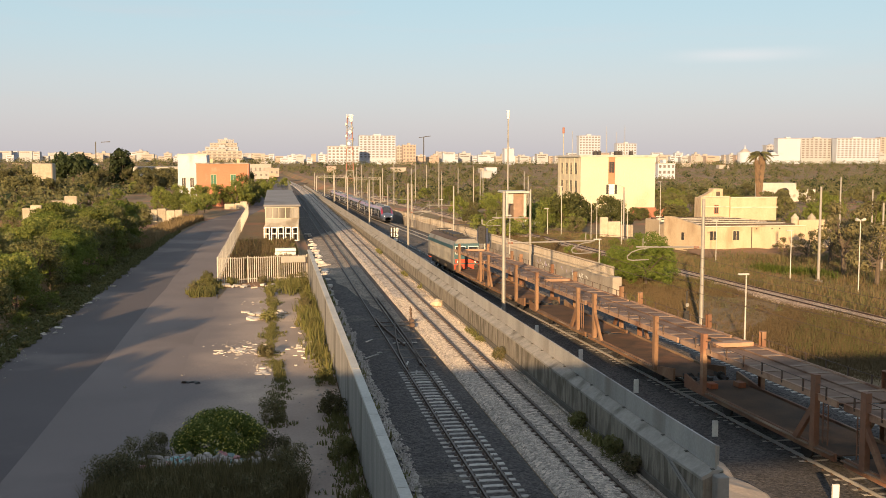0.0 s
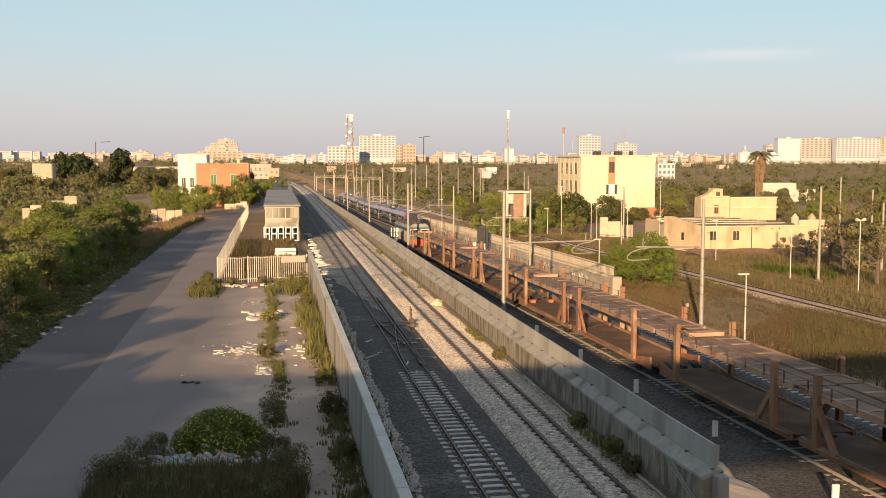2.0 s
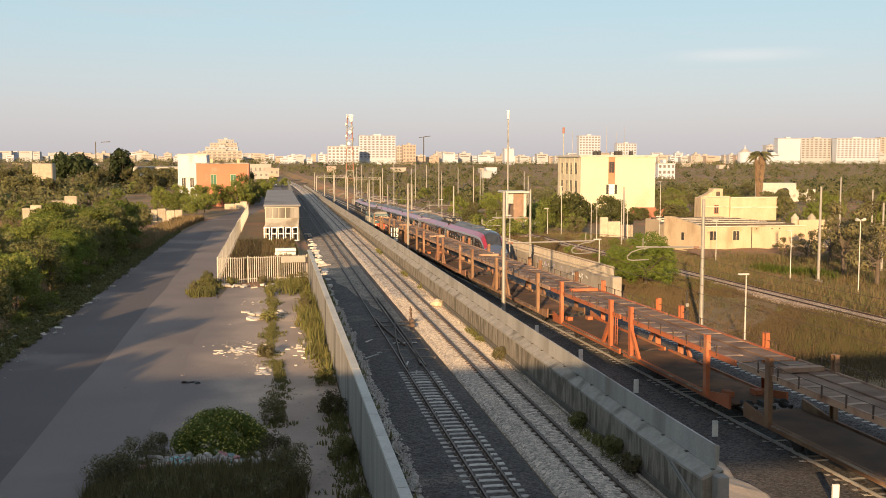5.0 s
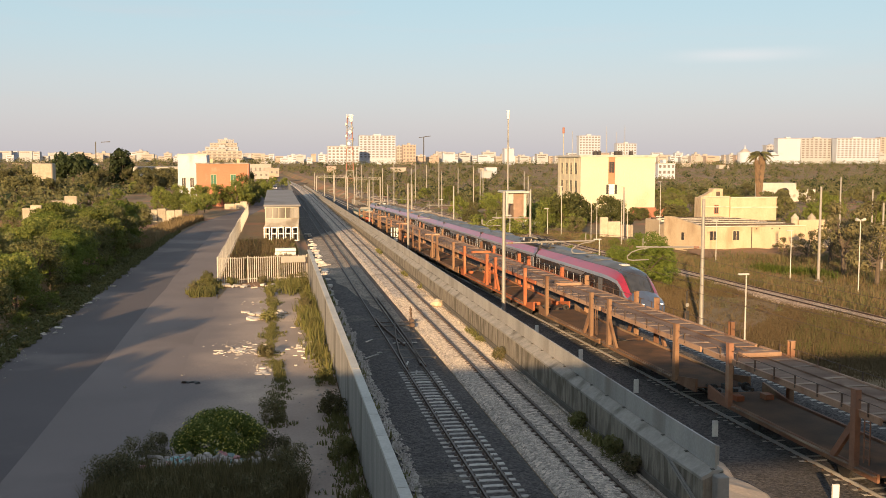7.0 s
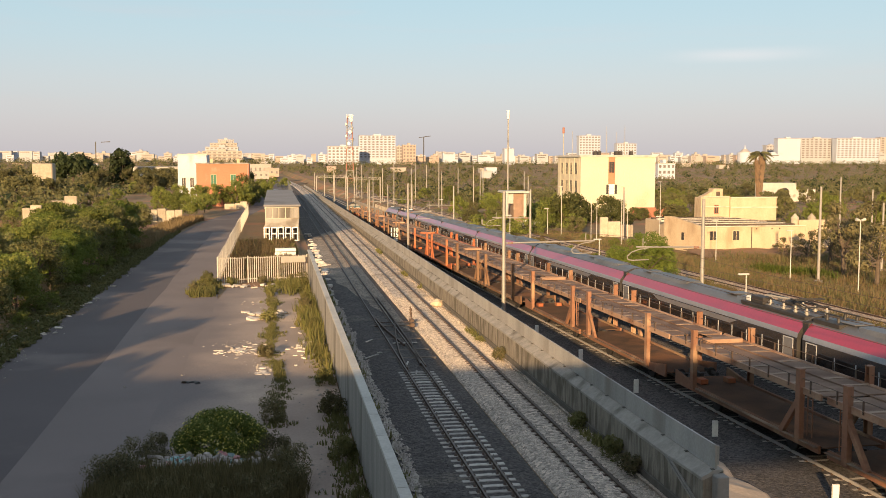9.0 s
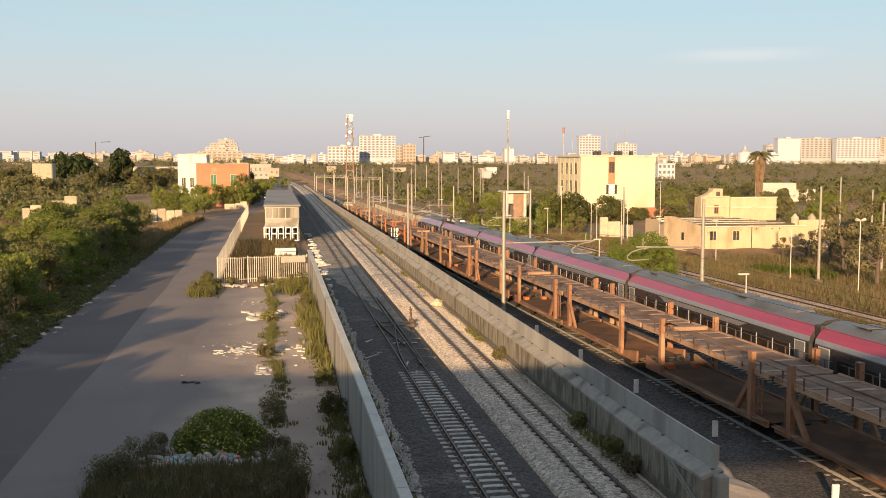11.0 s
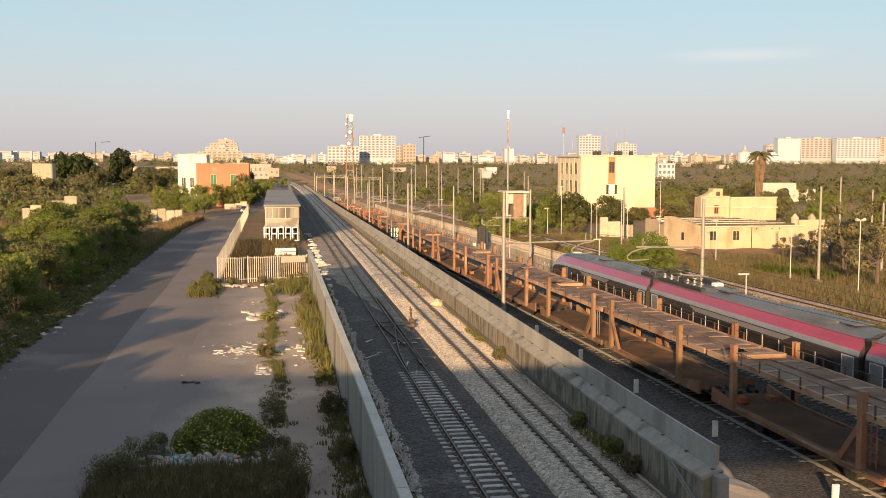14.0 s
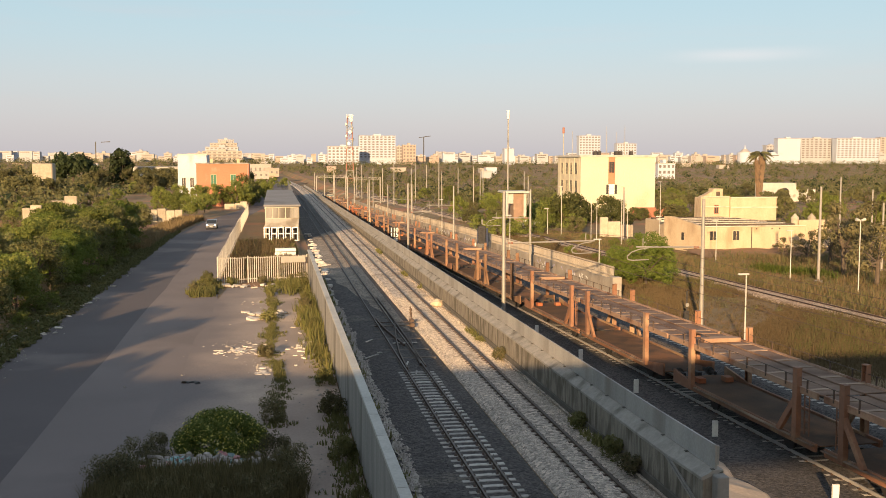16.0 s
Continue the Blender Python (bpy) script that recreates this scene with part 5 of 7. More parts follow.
tufts("compound_weeds", [(-4.9 + 7.4 * r2.random(), 95.5 + 44 * r2.random(), 0, r2.uniform(0.4, 1.0)) for i in range(900)], leafy("dead_weeds", (0.13, 0.09, 0.05), (0.09, 0.075, 0.04)), "dead brown weeds inside the compound", 13, 8)
tufts("field_grass", [(-33 - 28 * r2.random(), 95 + 95 * r2.random(), 0, r2.uniform(0.15, 0.5)) for i in range(5000)] + [(lerp(y, ROAD_L) - 0.9 - 3.6 * r2.random(), y, 0, r2.uniform(0.5, 1.35)) for y in [128 + 66 * r2.random() for i in range(3600)]], FOLIAGE_DRY, "dry tan grass of the field and the road bank", 14, 6)
tufts("weeds", spots, FOLIAGE_WEED, "weeds in the cracks of the yard and along the wall", 3, 9)
spots = [(3.6 + r2.random() * 0.9, 26 + r2.random() * 70, -0.3, r2.uniform(0.15, 0.6)) for i in range(420)]
spots += [(WALL_X - 0.25 - r2.random() * 0.25 + bend(y), y, 0.05, r2.uniform(0.15, 0.45)) for y in [30 + 120 * r2.random() for i in range(900)] if math.sin(y * 0.53) + math.sin(y * 0.21 + 1) > 1.25]
tufts("trackside_weeds", spots, FOLIAGE_WEED, "weeds along the feet of the walls by the track", 4, 8)
tufts("reeds", [(57.5 + 4.2 * k + r2.gauss(0, 0.5), 113.5 - 9.5 * k + r2.gauss(0, 1.0), right_z(108), r2.uniform(0.5, 1.2)) for k in [r2.random() for i in range(420)]], FOLIAGE_BRIGHT, "fresh green reeds in front of the farmhouse", 15, 8, 0.6)
tufts("wall_weeds", [(2.85 - abs(r2.gauss(0, 0.55)), y, 0, r2.uniform(0.4, 1.25)) for y in [r2.gauss(69, 7) for i in range(300)]] + [(2.0 - abs(r2.gauss(0, 0.8)), y, 0, r2.uniform(0.3, 1.0)) for y in [r2.gauss(89, 2.0) for i in range(240)]], leafy("pale_green_weeds", (0.15, 0.165, 0.05), (0.24, 0.215, 0.085)), "tall pale green weeds along the yard wall", 16, 8, 0.5)
# weedy heap with a yellow-flowering bush in the yard
spots = []
for i in range(2600):
    a, q = r2.uniform(0, 6.283), math.sqrt(r2.random())
    x, y = -2.7 + 3.6 * q * math.cos(a), 33.9 + 3.4 * q * math.sin(a)
    spots.append((x, y, 0.45 * max(0, 1 - q * q), r2.uniform(0.2, 0.75) if abs(y - 35.9) > 0.8 or abs(x + 2.7) > 1.6 else 0.12))
tufts("heap_weeds", spots, leafy("dark_weeds", (0.11, 0.105, 0.045), (0.24, 0.19, 0.09)), "tall dark weeds on a rubble heap", 5, 9, 0.3)
heap_rows = [[(-2.8 + 3.5 * q * math.cos(a / 16 * 6.283), 34.2 + 3.3 * q * math.sin(a / 16 * 6.283), 0.012 + 0.5 * (1 - q * q) + r2.uniform(-0.04, 0.04) * (q < 1)) for a in range(17)] for q in (1, 0.8, 0.55, 0.3, 0.02)]
v, f = loft(heap_rows)
tagged(shape("rubble_heap", v, f, surf("dark_heap_soil", (0.13, 0.1, 0.07), (0.09, 0.072, 0.052), 0.8, 0.95, 0.6, 6)), "low earth heap overgrown with weeds", "heap", kind="structure")
bush = thing("flowering_bush", pose(-2.15, 38.2, 0.1) @ Matrix.Scale(0.88, 4), "round green bush with many small yellow flowers", "bush")
q = random.Random(5)
lumps = []
for k in range(110):
    a, e = q.uniform(0, 6.283), math.asin(q.random())
    lumps.append(((1.7 * math.cos(a) * math.cos(e), 1.5 * math.sin(a) * math.cos(e), 0.25 + 1.35 * math.sin(e) * q.uniform(0.9, 1.08)), q.uniform(0.4, 0.6)))
V, F = leaves(8, lumps, 0.05, 300, 0.85)
shape("foliage", V, F, leafy("bush_leaves", (0.11, 0.15, 0.028), (0.2, 0.23, 0.05)), bush)
V, F = leaves(9, [(c, k * 1.12) for c, k in lumps], 0.045, 42, 0.7)
shape("blossom", V, F, leafy("yellow_flowers", (0.75, 0.62, 0.06), (0.85, 0.8, 0.3)), bush, "small yellow flowers")
part("stem", rod(bmesh.new(), (0, 0, -0.2), (0, 0, 0.6), 0.08, 0.05), BARK, bush)


wm = leafy("rank_weeds", (0.085, 0.085, 0.04), (0.18, 0.15, 0.078))
for k, (x, y, w, h) in enumerate(((-5.2, 36.6, 0.9, 1.0), (-4.3, 37.6, 0.8, 0.9), (-5.4, 34.6, 1.0, 0.8), (-0.2, 37.4, 0.8, 0.8), (0.5, 35.6, 0.8, 0.9), (0.3, 33.6, 0.9, 0.8), (-0.3, 43.2, 0.55, 0.9), (-3.6, 33.6, 1.1, 0.6), (-1.6, 33.2, 1.1, 0.6), (-4.4, 32.6, 1.0, 0.6), (-2.6, 32.2, 1.2, 0.6), (-0.6, 32.4, 1.0, 0.6), (-5.6, 35.7, 1.0, 0.9), (-2.6, 34.4, 1.0, 0.4))):
    c = thing("weed_clump", pose(x, y, 0.05), "rank dark green weed clump on the heap", "weeds", "weed clumps")
    V, F = leaves(70 + k, crown_lumps(random.Random(80 + k), w, h, 0.05, 16, 0.3), 0.036, 200, 1.2)
    shape("foliage", V, F, wm, c)
# weeds along the walls and at the fence corner
for k, (x, y, z, w, h) in enumerate(((1.9, 91, 0, 0.9, 1.3), (2.3, 86, 0, 0.6, 1.1), (2.35, 78, 0, 0.55, 0.9), (2.2, 72.5, 0, 0.7, 1.2), (2.4, 65, 0, 0.5, 0.8), (2.4, 50, 0, 0.5, 0.7), (2.35, 43.5, 0, 0.5, 0.9), (2.4, 37, 0, 0.45, 0.8), (-5.9, 90.6, 0, 0.9, 0.9), (-6.7, 88.6, 0, 0.8, 0.5), (-6.2, 93.5, 0, 0.6, 0.9), (-4.0, 92.2, 0, 0.6, 0.5), (-1.0, 92.4, 0, 0.7, 0.5), (-0.6, 71, 0, 0.45, 0.6), (-0.5, 84, 0, 0.5, 0.7), (-0.65, 58, 0, 0.4, 0.5),
                                     (3.75, 88, -0.35, 0.6, 1.3), (3.7, 61, -0.35, 0.5, 0.9), (3.7, 48, -0.35, 0.5, 0.8), (3.7, 38, -0.35, 0.45, 0.7), (3.7, 74, -0.35, 0.5, 0.9), (12.45, 33.6, 0.05, 0.4, 0.6), (12.45, 35.6, 0.05, 0.45, 0.6), (12.45, 40, 0.05, 0.32, 0.45), (12.45, 55, 0.05, 0.35, 0.4))):
    c = thing("weed_clump", pose(x, y, z), "green and dry weed clump at the foot of a wall" if k % 2 else "tall green weed clump at the foot of a wall", "weeds", "weeds along the walls")
    V, F = leaves(170 + k, crown_lumps(random.Random(180 + k), w, h, 0.05, 12, 0.26), 0.055, 120, 1.1)
    shape("foliage", V, F, FOLIAGE_WEED if k % 3 else wm, c)
# earth spill at the end of the retaining wall
rr = []
for y in range(18, 65):
    k = min(1.0, (64 - y) / 12.0)
    edge = 13.3 + (5.1 + 0.2 * math.sin(y * 1.7)) * k
    rr.append([(13.3 + (edge - 13.3) * u, y, zm(y) - 0.5 + (0.95 * k) * (1 - u) ** 0.7 + 0.2 * k * (u < 1) + r2.uniform(-0.04, 0.04)) for u in (0, 0.15, 0.3, 0.5, 0.7, 0.85, 1.0)])
v, f = loft(rr)
f = [q[::-1] for q in f]
tagged(shape("earth_spill", v, f, surf("sandy_earth", (0.56, 0.44, 0.33), (0.44, 0.34, 0.25), 0.8, 0.95, 0.6, 6)), "sandy earth spill at the wall's end", "heap", kind="structure")


# ---- rubble, stones ----
def shard(seed, r):
    """An angular broken block."""
    q = random.Random(seed)
    bm = B(-r, r, -r * 0.75, r * 0.75, -r * 0.5, r * 0.5)
    for v in bm.verts:
        v.co = Vector((v.co.x * q.uniform(0.6, 1.25), v.co.y * q.uniform(0.5, 1.3), v.co.z * q.uniform(0.5, 1.4)))
    return bm


def chunk(seed, r):
    bm = bmesh.new()
    bmesh.ops.create_icosphere(bm, subdivisions=1, radius=r)
    q = random.Random(seed)
    for v in bm.verts:
        v.co = Vector((v.co.x * q.uniform(0.7, 1.3), v.co.y * q.uniform(0.6, 1.2), v.co.z * q.uniform(0.4, 0.8)))
    return bm


PALE_SPILL = surf("pale_crumbled_mortar", (0.46, 0.42, 0.36), (0.33, 0.3, 0.255), 1.5, 0.95, 0.8, 9, c=(0.16, 0.15, 0.1), c_at=0.58, depth=0.08)
PALE_RUBBLE = surf("pale_rubble", (0.42, 0.38, 0.34), (0.29, 0.255, 0.22), 3, 0.9, 0.5, 12, vary=0.3)
TEAL_RUBBLE = surf("teal_painted_rubble", (0.16, 0.4, 0.4), (0.35, 0.4, 0.38), 4, 0.8, 0.4, 12)
PINK_RUBBLE = surf("pink_painted_rubble", (0.45, 0.14, 0.15), (0.45, 0.36, 0.33), 4, 0.8, 0.4, 12)
protos = {}
for i in range(130):
    a = r2.gauss(0, 1)
    mat = [PALE_RUBBLE, PALE_RUBBLE, TEAL_RUBBLE, PINK_RUBBLE][r2.randrange(4) if i % 2 else 0]
    key = (mat.name, i % 5)
    x, y = -2.7 + 0.95 * a, 35.9 + r2.gauss(0, 0.42)
    m = pose(x, y, 0.52 + r2.uniform(-0.05, 0.12), r2.uniform(-30, 30), r2.uniform(-30, 30), r2.uniform(0, 360))
    if key not in protos:
        protos[key] = part("rubble_block", shard(i, 0.12), mat)
        tagged(protos[key], "broken block of painted masonry rubble", "rubble", "rubble blocks on the heap")
        protos[key].matrix_basis = m
    else:
        o = protos[key].copy()
        scene.collection.objects.link(o)
        o.matrix_basis = m
V, F = [], []
def strew(x, y, z, r, q):
    k = len(V)
    pts = [(1, 0, 0), (0, 1, 0), (-1, 0, 0), (0, -1, 0), (0, 0, 0.8)]
    V.extend((x + a * r * q.uniform(0.6, 1.3), y + b * r * q.uniform(0.6, 1.3), z + c * r * q.uniform(0.5, 1.2)) for a, b, c in pts)
    F.extend([(k, k + 1, k + 4), (k + 1, k + 2, k + 4), (k + 2, k + 3, k + 4), (k + 3, k, k + 4)])
for cx, cy, sx, sy, n in ((-2.0, 62, 0.9, 0.7, 60), (-0.9, 55.5, 0.4, 0.9, 40), (-1.2, 80, 1.2, 1.2, 50), (-4, 91.5, 1.5, 0.4, 60), (0.2, 91, 1.5, 0.6, 50), (2.2, 50, 0.4, 9, 60), (1.6, 36, 0.4, 4, 50), (1.2, 70, 1.2, 10, 60), (-3, 60, 3, 14, 25), (-14.6, 70, 0.5, 18, 110), (-14.6, 62, 0.4, 6, 40)):
    for i in range(n):
        strew(r2.gauss(cx, sx), r2.gauss(cy, sy), 0.012, abs(r2.gauss(0.02, 0.04)) + 0.025, r2)
tagged(shape("strewn_stones", V, F, PALE_RUBBLE), "pale stones and litter strewn over the yard", "rubble", kind="stuff")
V, F = [], []
for i in range(30000):  # stones of the pale ballast
    y = 22 + 60 * r2.random() ** 1.3
    x = XB + r2.uniform(-1.75, 1.55)
    if abs(abs(x - XB) - 0.54) < 0.1:
        continue
    strew(x, y, -0.11 if abs(x - XB) < 1.45 else -0.24 if x < XB else -0.05 + 0.8 * (x - XB - 1.5), r2.uniform(0.025, 0.062), r2)
tagged(shape("ballast_stones", V, F, surf("pale_ballast_stone", (0.55, 0.48, 0.4), (0.35, 0.305, 0.26), 3, 0.9, 0.3, 20, island=0.3)), "pale crushed stone of the track bed", "ballast", kind="stuff")
V, F = [], []
for i in range(6000):
    y = 26 + 44 * r2.random() ** 1.2
    x = (4.0 + r2.random() * 5.3) if i % 2 else xm(y) - 2.0 - r2.random() * 5.2
    strew(x, y, -0.16 if i % 2 else zm(y) - 0.2, r2.uniform(0.03, 0.06), r2)
PALE = (V, F)
V, F = [], []
ribbon("rubble_strip", [28 + 0.8 * i for i in range(80)], lambda y: 4.56 + 0.1 * math.sin(y * 1.9), lambda y: 4.86 + 0.1 * math.sin(y * 1.1) + 0.1 * math.sin(y * 3.1), lambda y: -0.172, PALE_SPILL, "pale crumbled mortar along the wall's foot", lift=0.004)
for i in range(1400):  # pale spill along the yard wall's foot
    y = 28 + 50 * r2.random()
    strew(4.72 + 0.1 * math.sin(y * 0.7) + r2.gauss(0, 0.13), y, -0.17, r2.uniform(0.05, 0.12), r2)
tagged(shape("spilled_stones", V, F, PALE_RUBBLE), "pale stones spilled along the yard wall", "rubble", kind="stuff")
V, F = PALE
tagged(shape("dark_ballast_stones", V, F, surf("dark_ballast_stone", (0.1, 0.092, 0.085), (0.16, 0.145, 0.13), 3, 0.9, 0.3, 20, island=0.35)), "dark crushed stone of the track beds", "ballast", kind="stuff")


def litter(cx, cy, sx, sy, n, r, z, mat, label, group):
    """Flat broken pieces lying about a spot, each a thing of its own."""
    first = None
    for i in range(n):
        m = pose(r2.gauss(cx, sx), r2.gauss(cy, sy), z, r2.uniform(-8, 8), r2.uniform(-8, 8), r2.uniform(0, 360))
        k = r2.uniform(0.5, 1.5)
        if first is None:
            first = part("rubble_piece", shard(int(cx * 31 + cy * 7) % 97, r), mat)
            tagged(first, label, "rubble", group)
            o = first
        else:
            o = first.copy()
            scene.collection.objects.link(o)
        o.matrix_basis = m @ Matrix.Diagonal((k * 1.3, k, k * 0.6, 1))


CHALK = surf("chalky_rubble", (0.62, 0.56, 0.5), (0.48, 0.43, 0.37), 3, 0.9, 0.5, 12, vary=0.25)
litter(-1.75, 73.6, 0.42, 0.9, 9, 0.24, 0.08, CHALK, "chalk-white broken slab lying in the yard", "broken slabs in the yard")
litter(0.3, 74.0, 0.5, 0.8, 6, 0.18, 0.06, CHALK, "chalk-white broken slab lying in the yard", "broken slabs in the yard")
litter(-2.2, 59.6, 0.6, 0.75, 60, 0.1, 0.03, CHALK, "pale crumbled rubble spread on the yard", "crumbled rubble in the yard")
litter(-0.75, 53.6, 0.25, 0.5, 16, 0.1, 0.03, CHALK, "pale crumbled rubble spread on the yard", "crumbled rubble in the yard")
litter(-3.4, 90.4, 0.6, 0.7, 9, 0.24, 0.1, CHALK, "chalk-white broken slab below the fence", "broken slabs below the fence")
litter(-0.6, 90.6, 0.5, 0.7, 6, 0.22, 0.1, CHALK, "chalk-white broken slab below the fence", "broken slabs below the fence")
litter(1.5, 60, 0.5, 5.0, 26, 0.11, 0.03, CHALK, "pale stone beside the yard wall", "stones beside the yard wall")
litter(-4.24, 51.5, 0.22, 0.15, 5, 0.13, 0.04, BLACK, "black scrap lying on the asphalt", "black scraps on the asphalt")
litter(4.85, 120, 0.16, 16.0, 44, 0.28, -0.12, CHALK, "pale rubble along the track", "pale rubble along the track")
litter(-14.5, 84, 0.3, 12.0, 14, 0.16, 0.04, CHALK, "white scrap on the road verge", "scraps on the verge")


# ---- fences ----
def palisade():
    f = thing("palisade_fence", Matrix(), "pale precast concrete palisade fence round the compound", "fence")
    slat = None
    def put(x, y, turn):
        nonlocal slat
        m = pose(x, y, random.uniform(-0.05, 0.05) if turn < 80 else random.uniform(-0.16, 0.1), 0, random.uniform(-2.5, 2.5) if turn > 80 else 0, turn)
        if slat is None:
            slat = part("slat", B(-0.032, 0.032, -0.03, 0.03, 0.02, 2.38, 0.012), FENCE, f)
            slat.matrix_basis = m
        else:
            again(slat, f, m)
    n = 42
    for i in range(n + 1):
        k = i / n
        if i not in (13, 14):
            put(-5.2 + 8.1 * k, 93.0 + 1.6 * k, 11)
    for i in range(160):
        put(-5.2 - 0.0035 * i * 0.27, 93.2 + i * 0.42, 90)
    rest = bmesh.new()
    for i in range(160, 276):
        y = 93.2 + i * 0.42
        box(rest, -5.25 - 0.0009 * (y - 93), -5.19 - 0.0009 * (y - 93), y - 0.04, y + 0.04, 0.02, 2.38)
    tagged(part("far_slats", rest, FENCE, f), kind="stuff")
    for z in (0.35, 2.3):
        part("rail_bar", bar(bmesh.new(), (-5.2, 93.0, z), (2.9, 94.6, z), 0.05, 0.07), FENCE, f)
        part("rail_bar", bar(bmesh.new(), (-5.2, 93.0, z), (-5.3, 209.0, z), 0.05, 0.07), FENCE, f)
    for i in range(4):
        part("post", B(-5.25 + 2.7 * i, -5.15 + 2.7 * i, 92.98 + 0.53 * i, 93.1 + 0.53 * i, 0, 2.48, 0.02), FENCE, f)
    # leaf of the gate: sheet at its top
    part("gate_sheet", B(0.5, 2.75, 94.0, 94.06, 1.75, 2.3), GALV, f, "bent sheet across the gate's top")


palisade()


def platform_wall():
    """Low wall with a paling beyond the passenger track."""
    w = thing("wall_platform", Matrix(), "long pale concrete wall with graffiti and a paling on top", "wall", kind="structure")
    def side(y):
        return 33.95 - 0.027 * y + drift(y) if y < 260 else xm(y) + TRACK_GAP + 4.7
    ys = [90.9 + 6 * i for i in range(52)]
    for a, b in zip(ys, ys[1:]):
        xa, xb = side(a), side(b)
        za, zb = zm(a), zm(b)
        v, f = loft([[(xa, a + 0.02, za - 0.7), (xa + 0.4, a + 0.02, za - 0.7), (xa + 0.4, a + 0.02, za + 1.3), (xa, a + 0.02, za + 1.3)], [(xb, b, zb - 0.7), (xb + 0.4, b, zb - 0.7), (xb + 0.4, b, zb + 1.3), (xb, b, zb + 1.3)]], True)
        shape("panel", v, f, PLATFORM, w)
    q = random.Random(3)
    slat = None
    for i in range(420):
        y = 91.2 + i * 0.32
        m = pose(side(y) + 0.2, y, zm(y) + 1.3)
        if i < 200:
            if slat is None:
                slat = part("paling", B(-0.03, 0.03, -0.07, 0.07, 0, 1.2, 0.01), PLATFORM, w)
                slat.matrix_basis = m
            else:
                again(slat, w, m)
    bm = bmesh.new()
    for i in range(200, 700):
        y = 91.2 + i * 0.32
        x = side(y) + 0.2
        box(bm, x - 0.03, x + 0.03, y - 0.07, y + 0.07, zm(y) + 1.3, zm(y) + 2.5)
    tagged(part("far_paling", bm, PLATFORM, w), kind="stuff")
    for z in (1.55, 2.35):
        v, f = loft([[(side(y) + 0.16, y, zm(y) + z), (side(y) + 0.16, y, zm(y) + z + 0.08), (side(y) + 0.24, y, zm(y) + z + 0.08), (side(y) + 0.24, y, zm(y) + z)] for y in range(91, 259, 12)], True)
        shape("paling_rail", v, f, PLATFORM, w)
    part("end_pillar", B(31.2, 32.1, 90.0, 90.9, zm(91) - 0.7, zm(91) + 1.6, 0.03), PLATFORM, w)
    # graffiti: strokes of paint on the face
    cols = [WHITE, surf("black_paint", (0.03, 0.03, 0.03), (0.05, 0.05, 0.05), 3), surf("lilac_paint", (0.4, 0.35, 0.5), (0.5, 0.45, 0.55), 3)]
    for i in range(48):
        y = q.gauss(*((100.5, 2.2), (112, 3.5), (157, 6.0), (176, 5.0))[i % 4])
        x = side(y) - 0.004
        z = zm(y) + q.uniform(0.45, 0.95)
        a, l = q.uniform(-1.2, 1.2), q.uniform(0.25, 0.7)
        bm = bar(bmesh.new(), (x, y - l * math.sin(a), z - l * 0.5 * math.cos(a)), (x, y + l * math.sin(a), z + l * 0.5 * math.cos(a)), 0.008, 0.16)
        part("graffiti_stroke", bm, cols[q.choice((0, 0, 0, 1, 2))], w)


platform_wall()


# ---- masts, lamps, signals, wires ----
def mast(x, y, z, h, arm=0.0, group="catenary masts", label="grey steel catenary mast with a bracket arm", arm_z=6.2):
    t = thing("catenary_mast", pose(x, y, z), label, "mast", group)
    part("pole", rod(bmesh.new(), (0, 0, -0.3), (0, 0, h), 0.17, 0.12, 12), GALV, t)
    part("base", B(-0.35, 0.35, -0.35, 0.35, -0.3, 0.25, 0.04), CONCRETE, t)
    if arm:
        s = 1 if arm > 0 else -1
        part("arm_tube", rod(bmesh.new(), (0, 0, arm_z), (arm, 0, arm_z + 0.1), 0.06), GALV, t)
        tip = arm - (1.1 if s > 0 else -0.1)
        curve = [(tip + 0.9, arm_z + 0.02), (tip + 0.15, arm_z - 0.08), (tip - 0.45, arm_z - 0.28), (tip - 0.8, arm_z - 0.6), (tip - 0.72, arm_z - 0.84), (tip - 0.35, arm_z - 0.9), (tip + 0.9, arm_z - 0.86)]
        bm = bmesh.new()
        for (xa, za), (xb, zb) in zip(curve, curve[1:]):
            rod(bm, (xa, 0, za), (xb, 0, zb), 0.04, seg=6)
        part("registration_arm", bm, GALV, t)
        bm = bmesh.new()
        for k in range(4):
            rod(bm, (s * (0.35 + 0.1 * k), 0, arm_z), (s * (0.4 + 0.1 * k), 0, arm_z), 0.09, seg=8)
        part("insulator", bm, BRICK_RED, t, "ribbed brown insulator")
        part("fitting", rod(bmesh.new(), (arm * 0.9, 0, arm_z + 0.1), (arm * 0.9, 0, arm_z + 0.75), 0.035), GALV, t)
    return t


for y, h in ((76.7, 10.3), (134, 9.9), (190, 9.6), (247, 9.6), (300, 9.6), (355, 9.6)):
    mast(17.65 if y < 280 else 17.4 + bend(y), y, zm(y) - 0.2, h + zg(y) - zm(y), 7.4 if y < 120 else 3.2)
for y, h in ((71.4, 9.85), (116.8, 9.6), (165, 9.4), (215, 9.4), (265, 9.4), (315, 9.4)):
    x = lerp(y, [(0, 31.8), (71.4, 31.8), (116.8, 30.1), (315, 24.5)]) + drift(y) - drift(116.8) * (y > 100)
    mast(x, y, zm(y) - 0.3, h, -(x - xm(y) - TRACK_GAP) - 0.7)
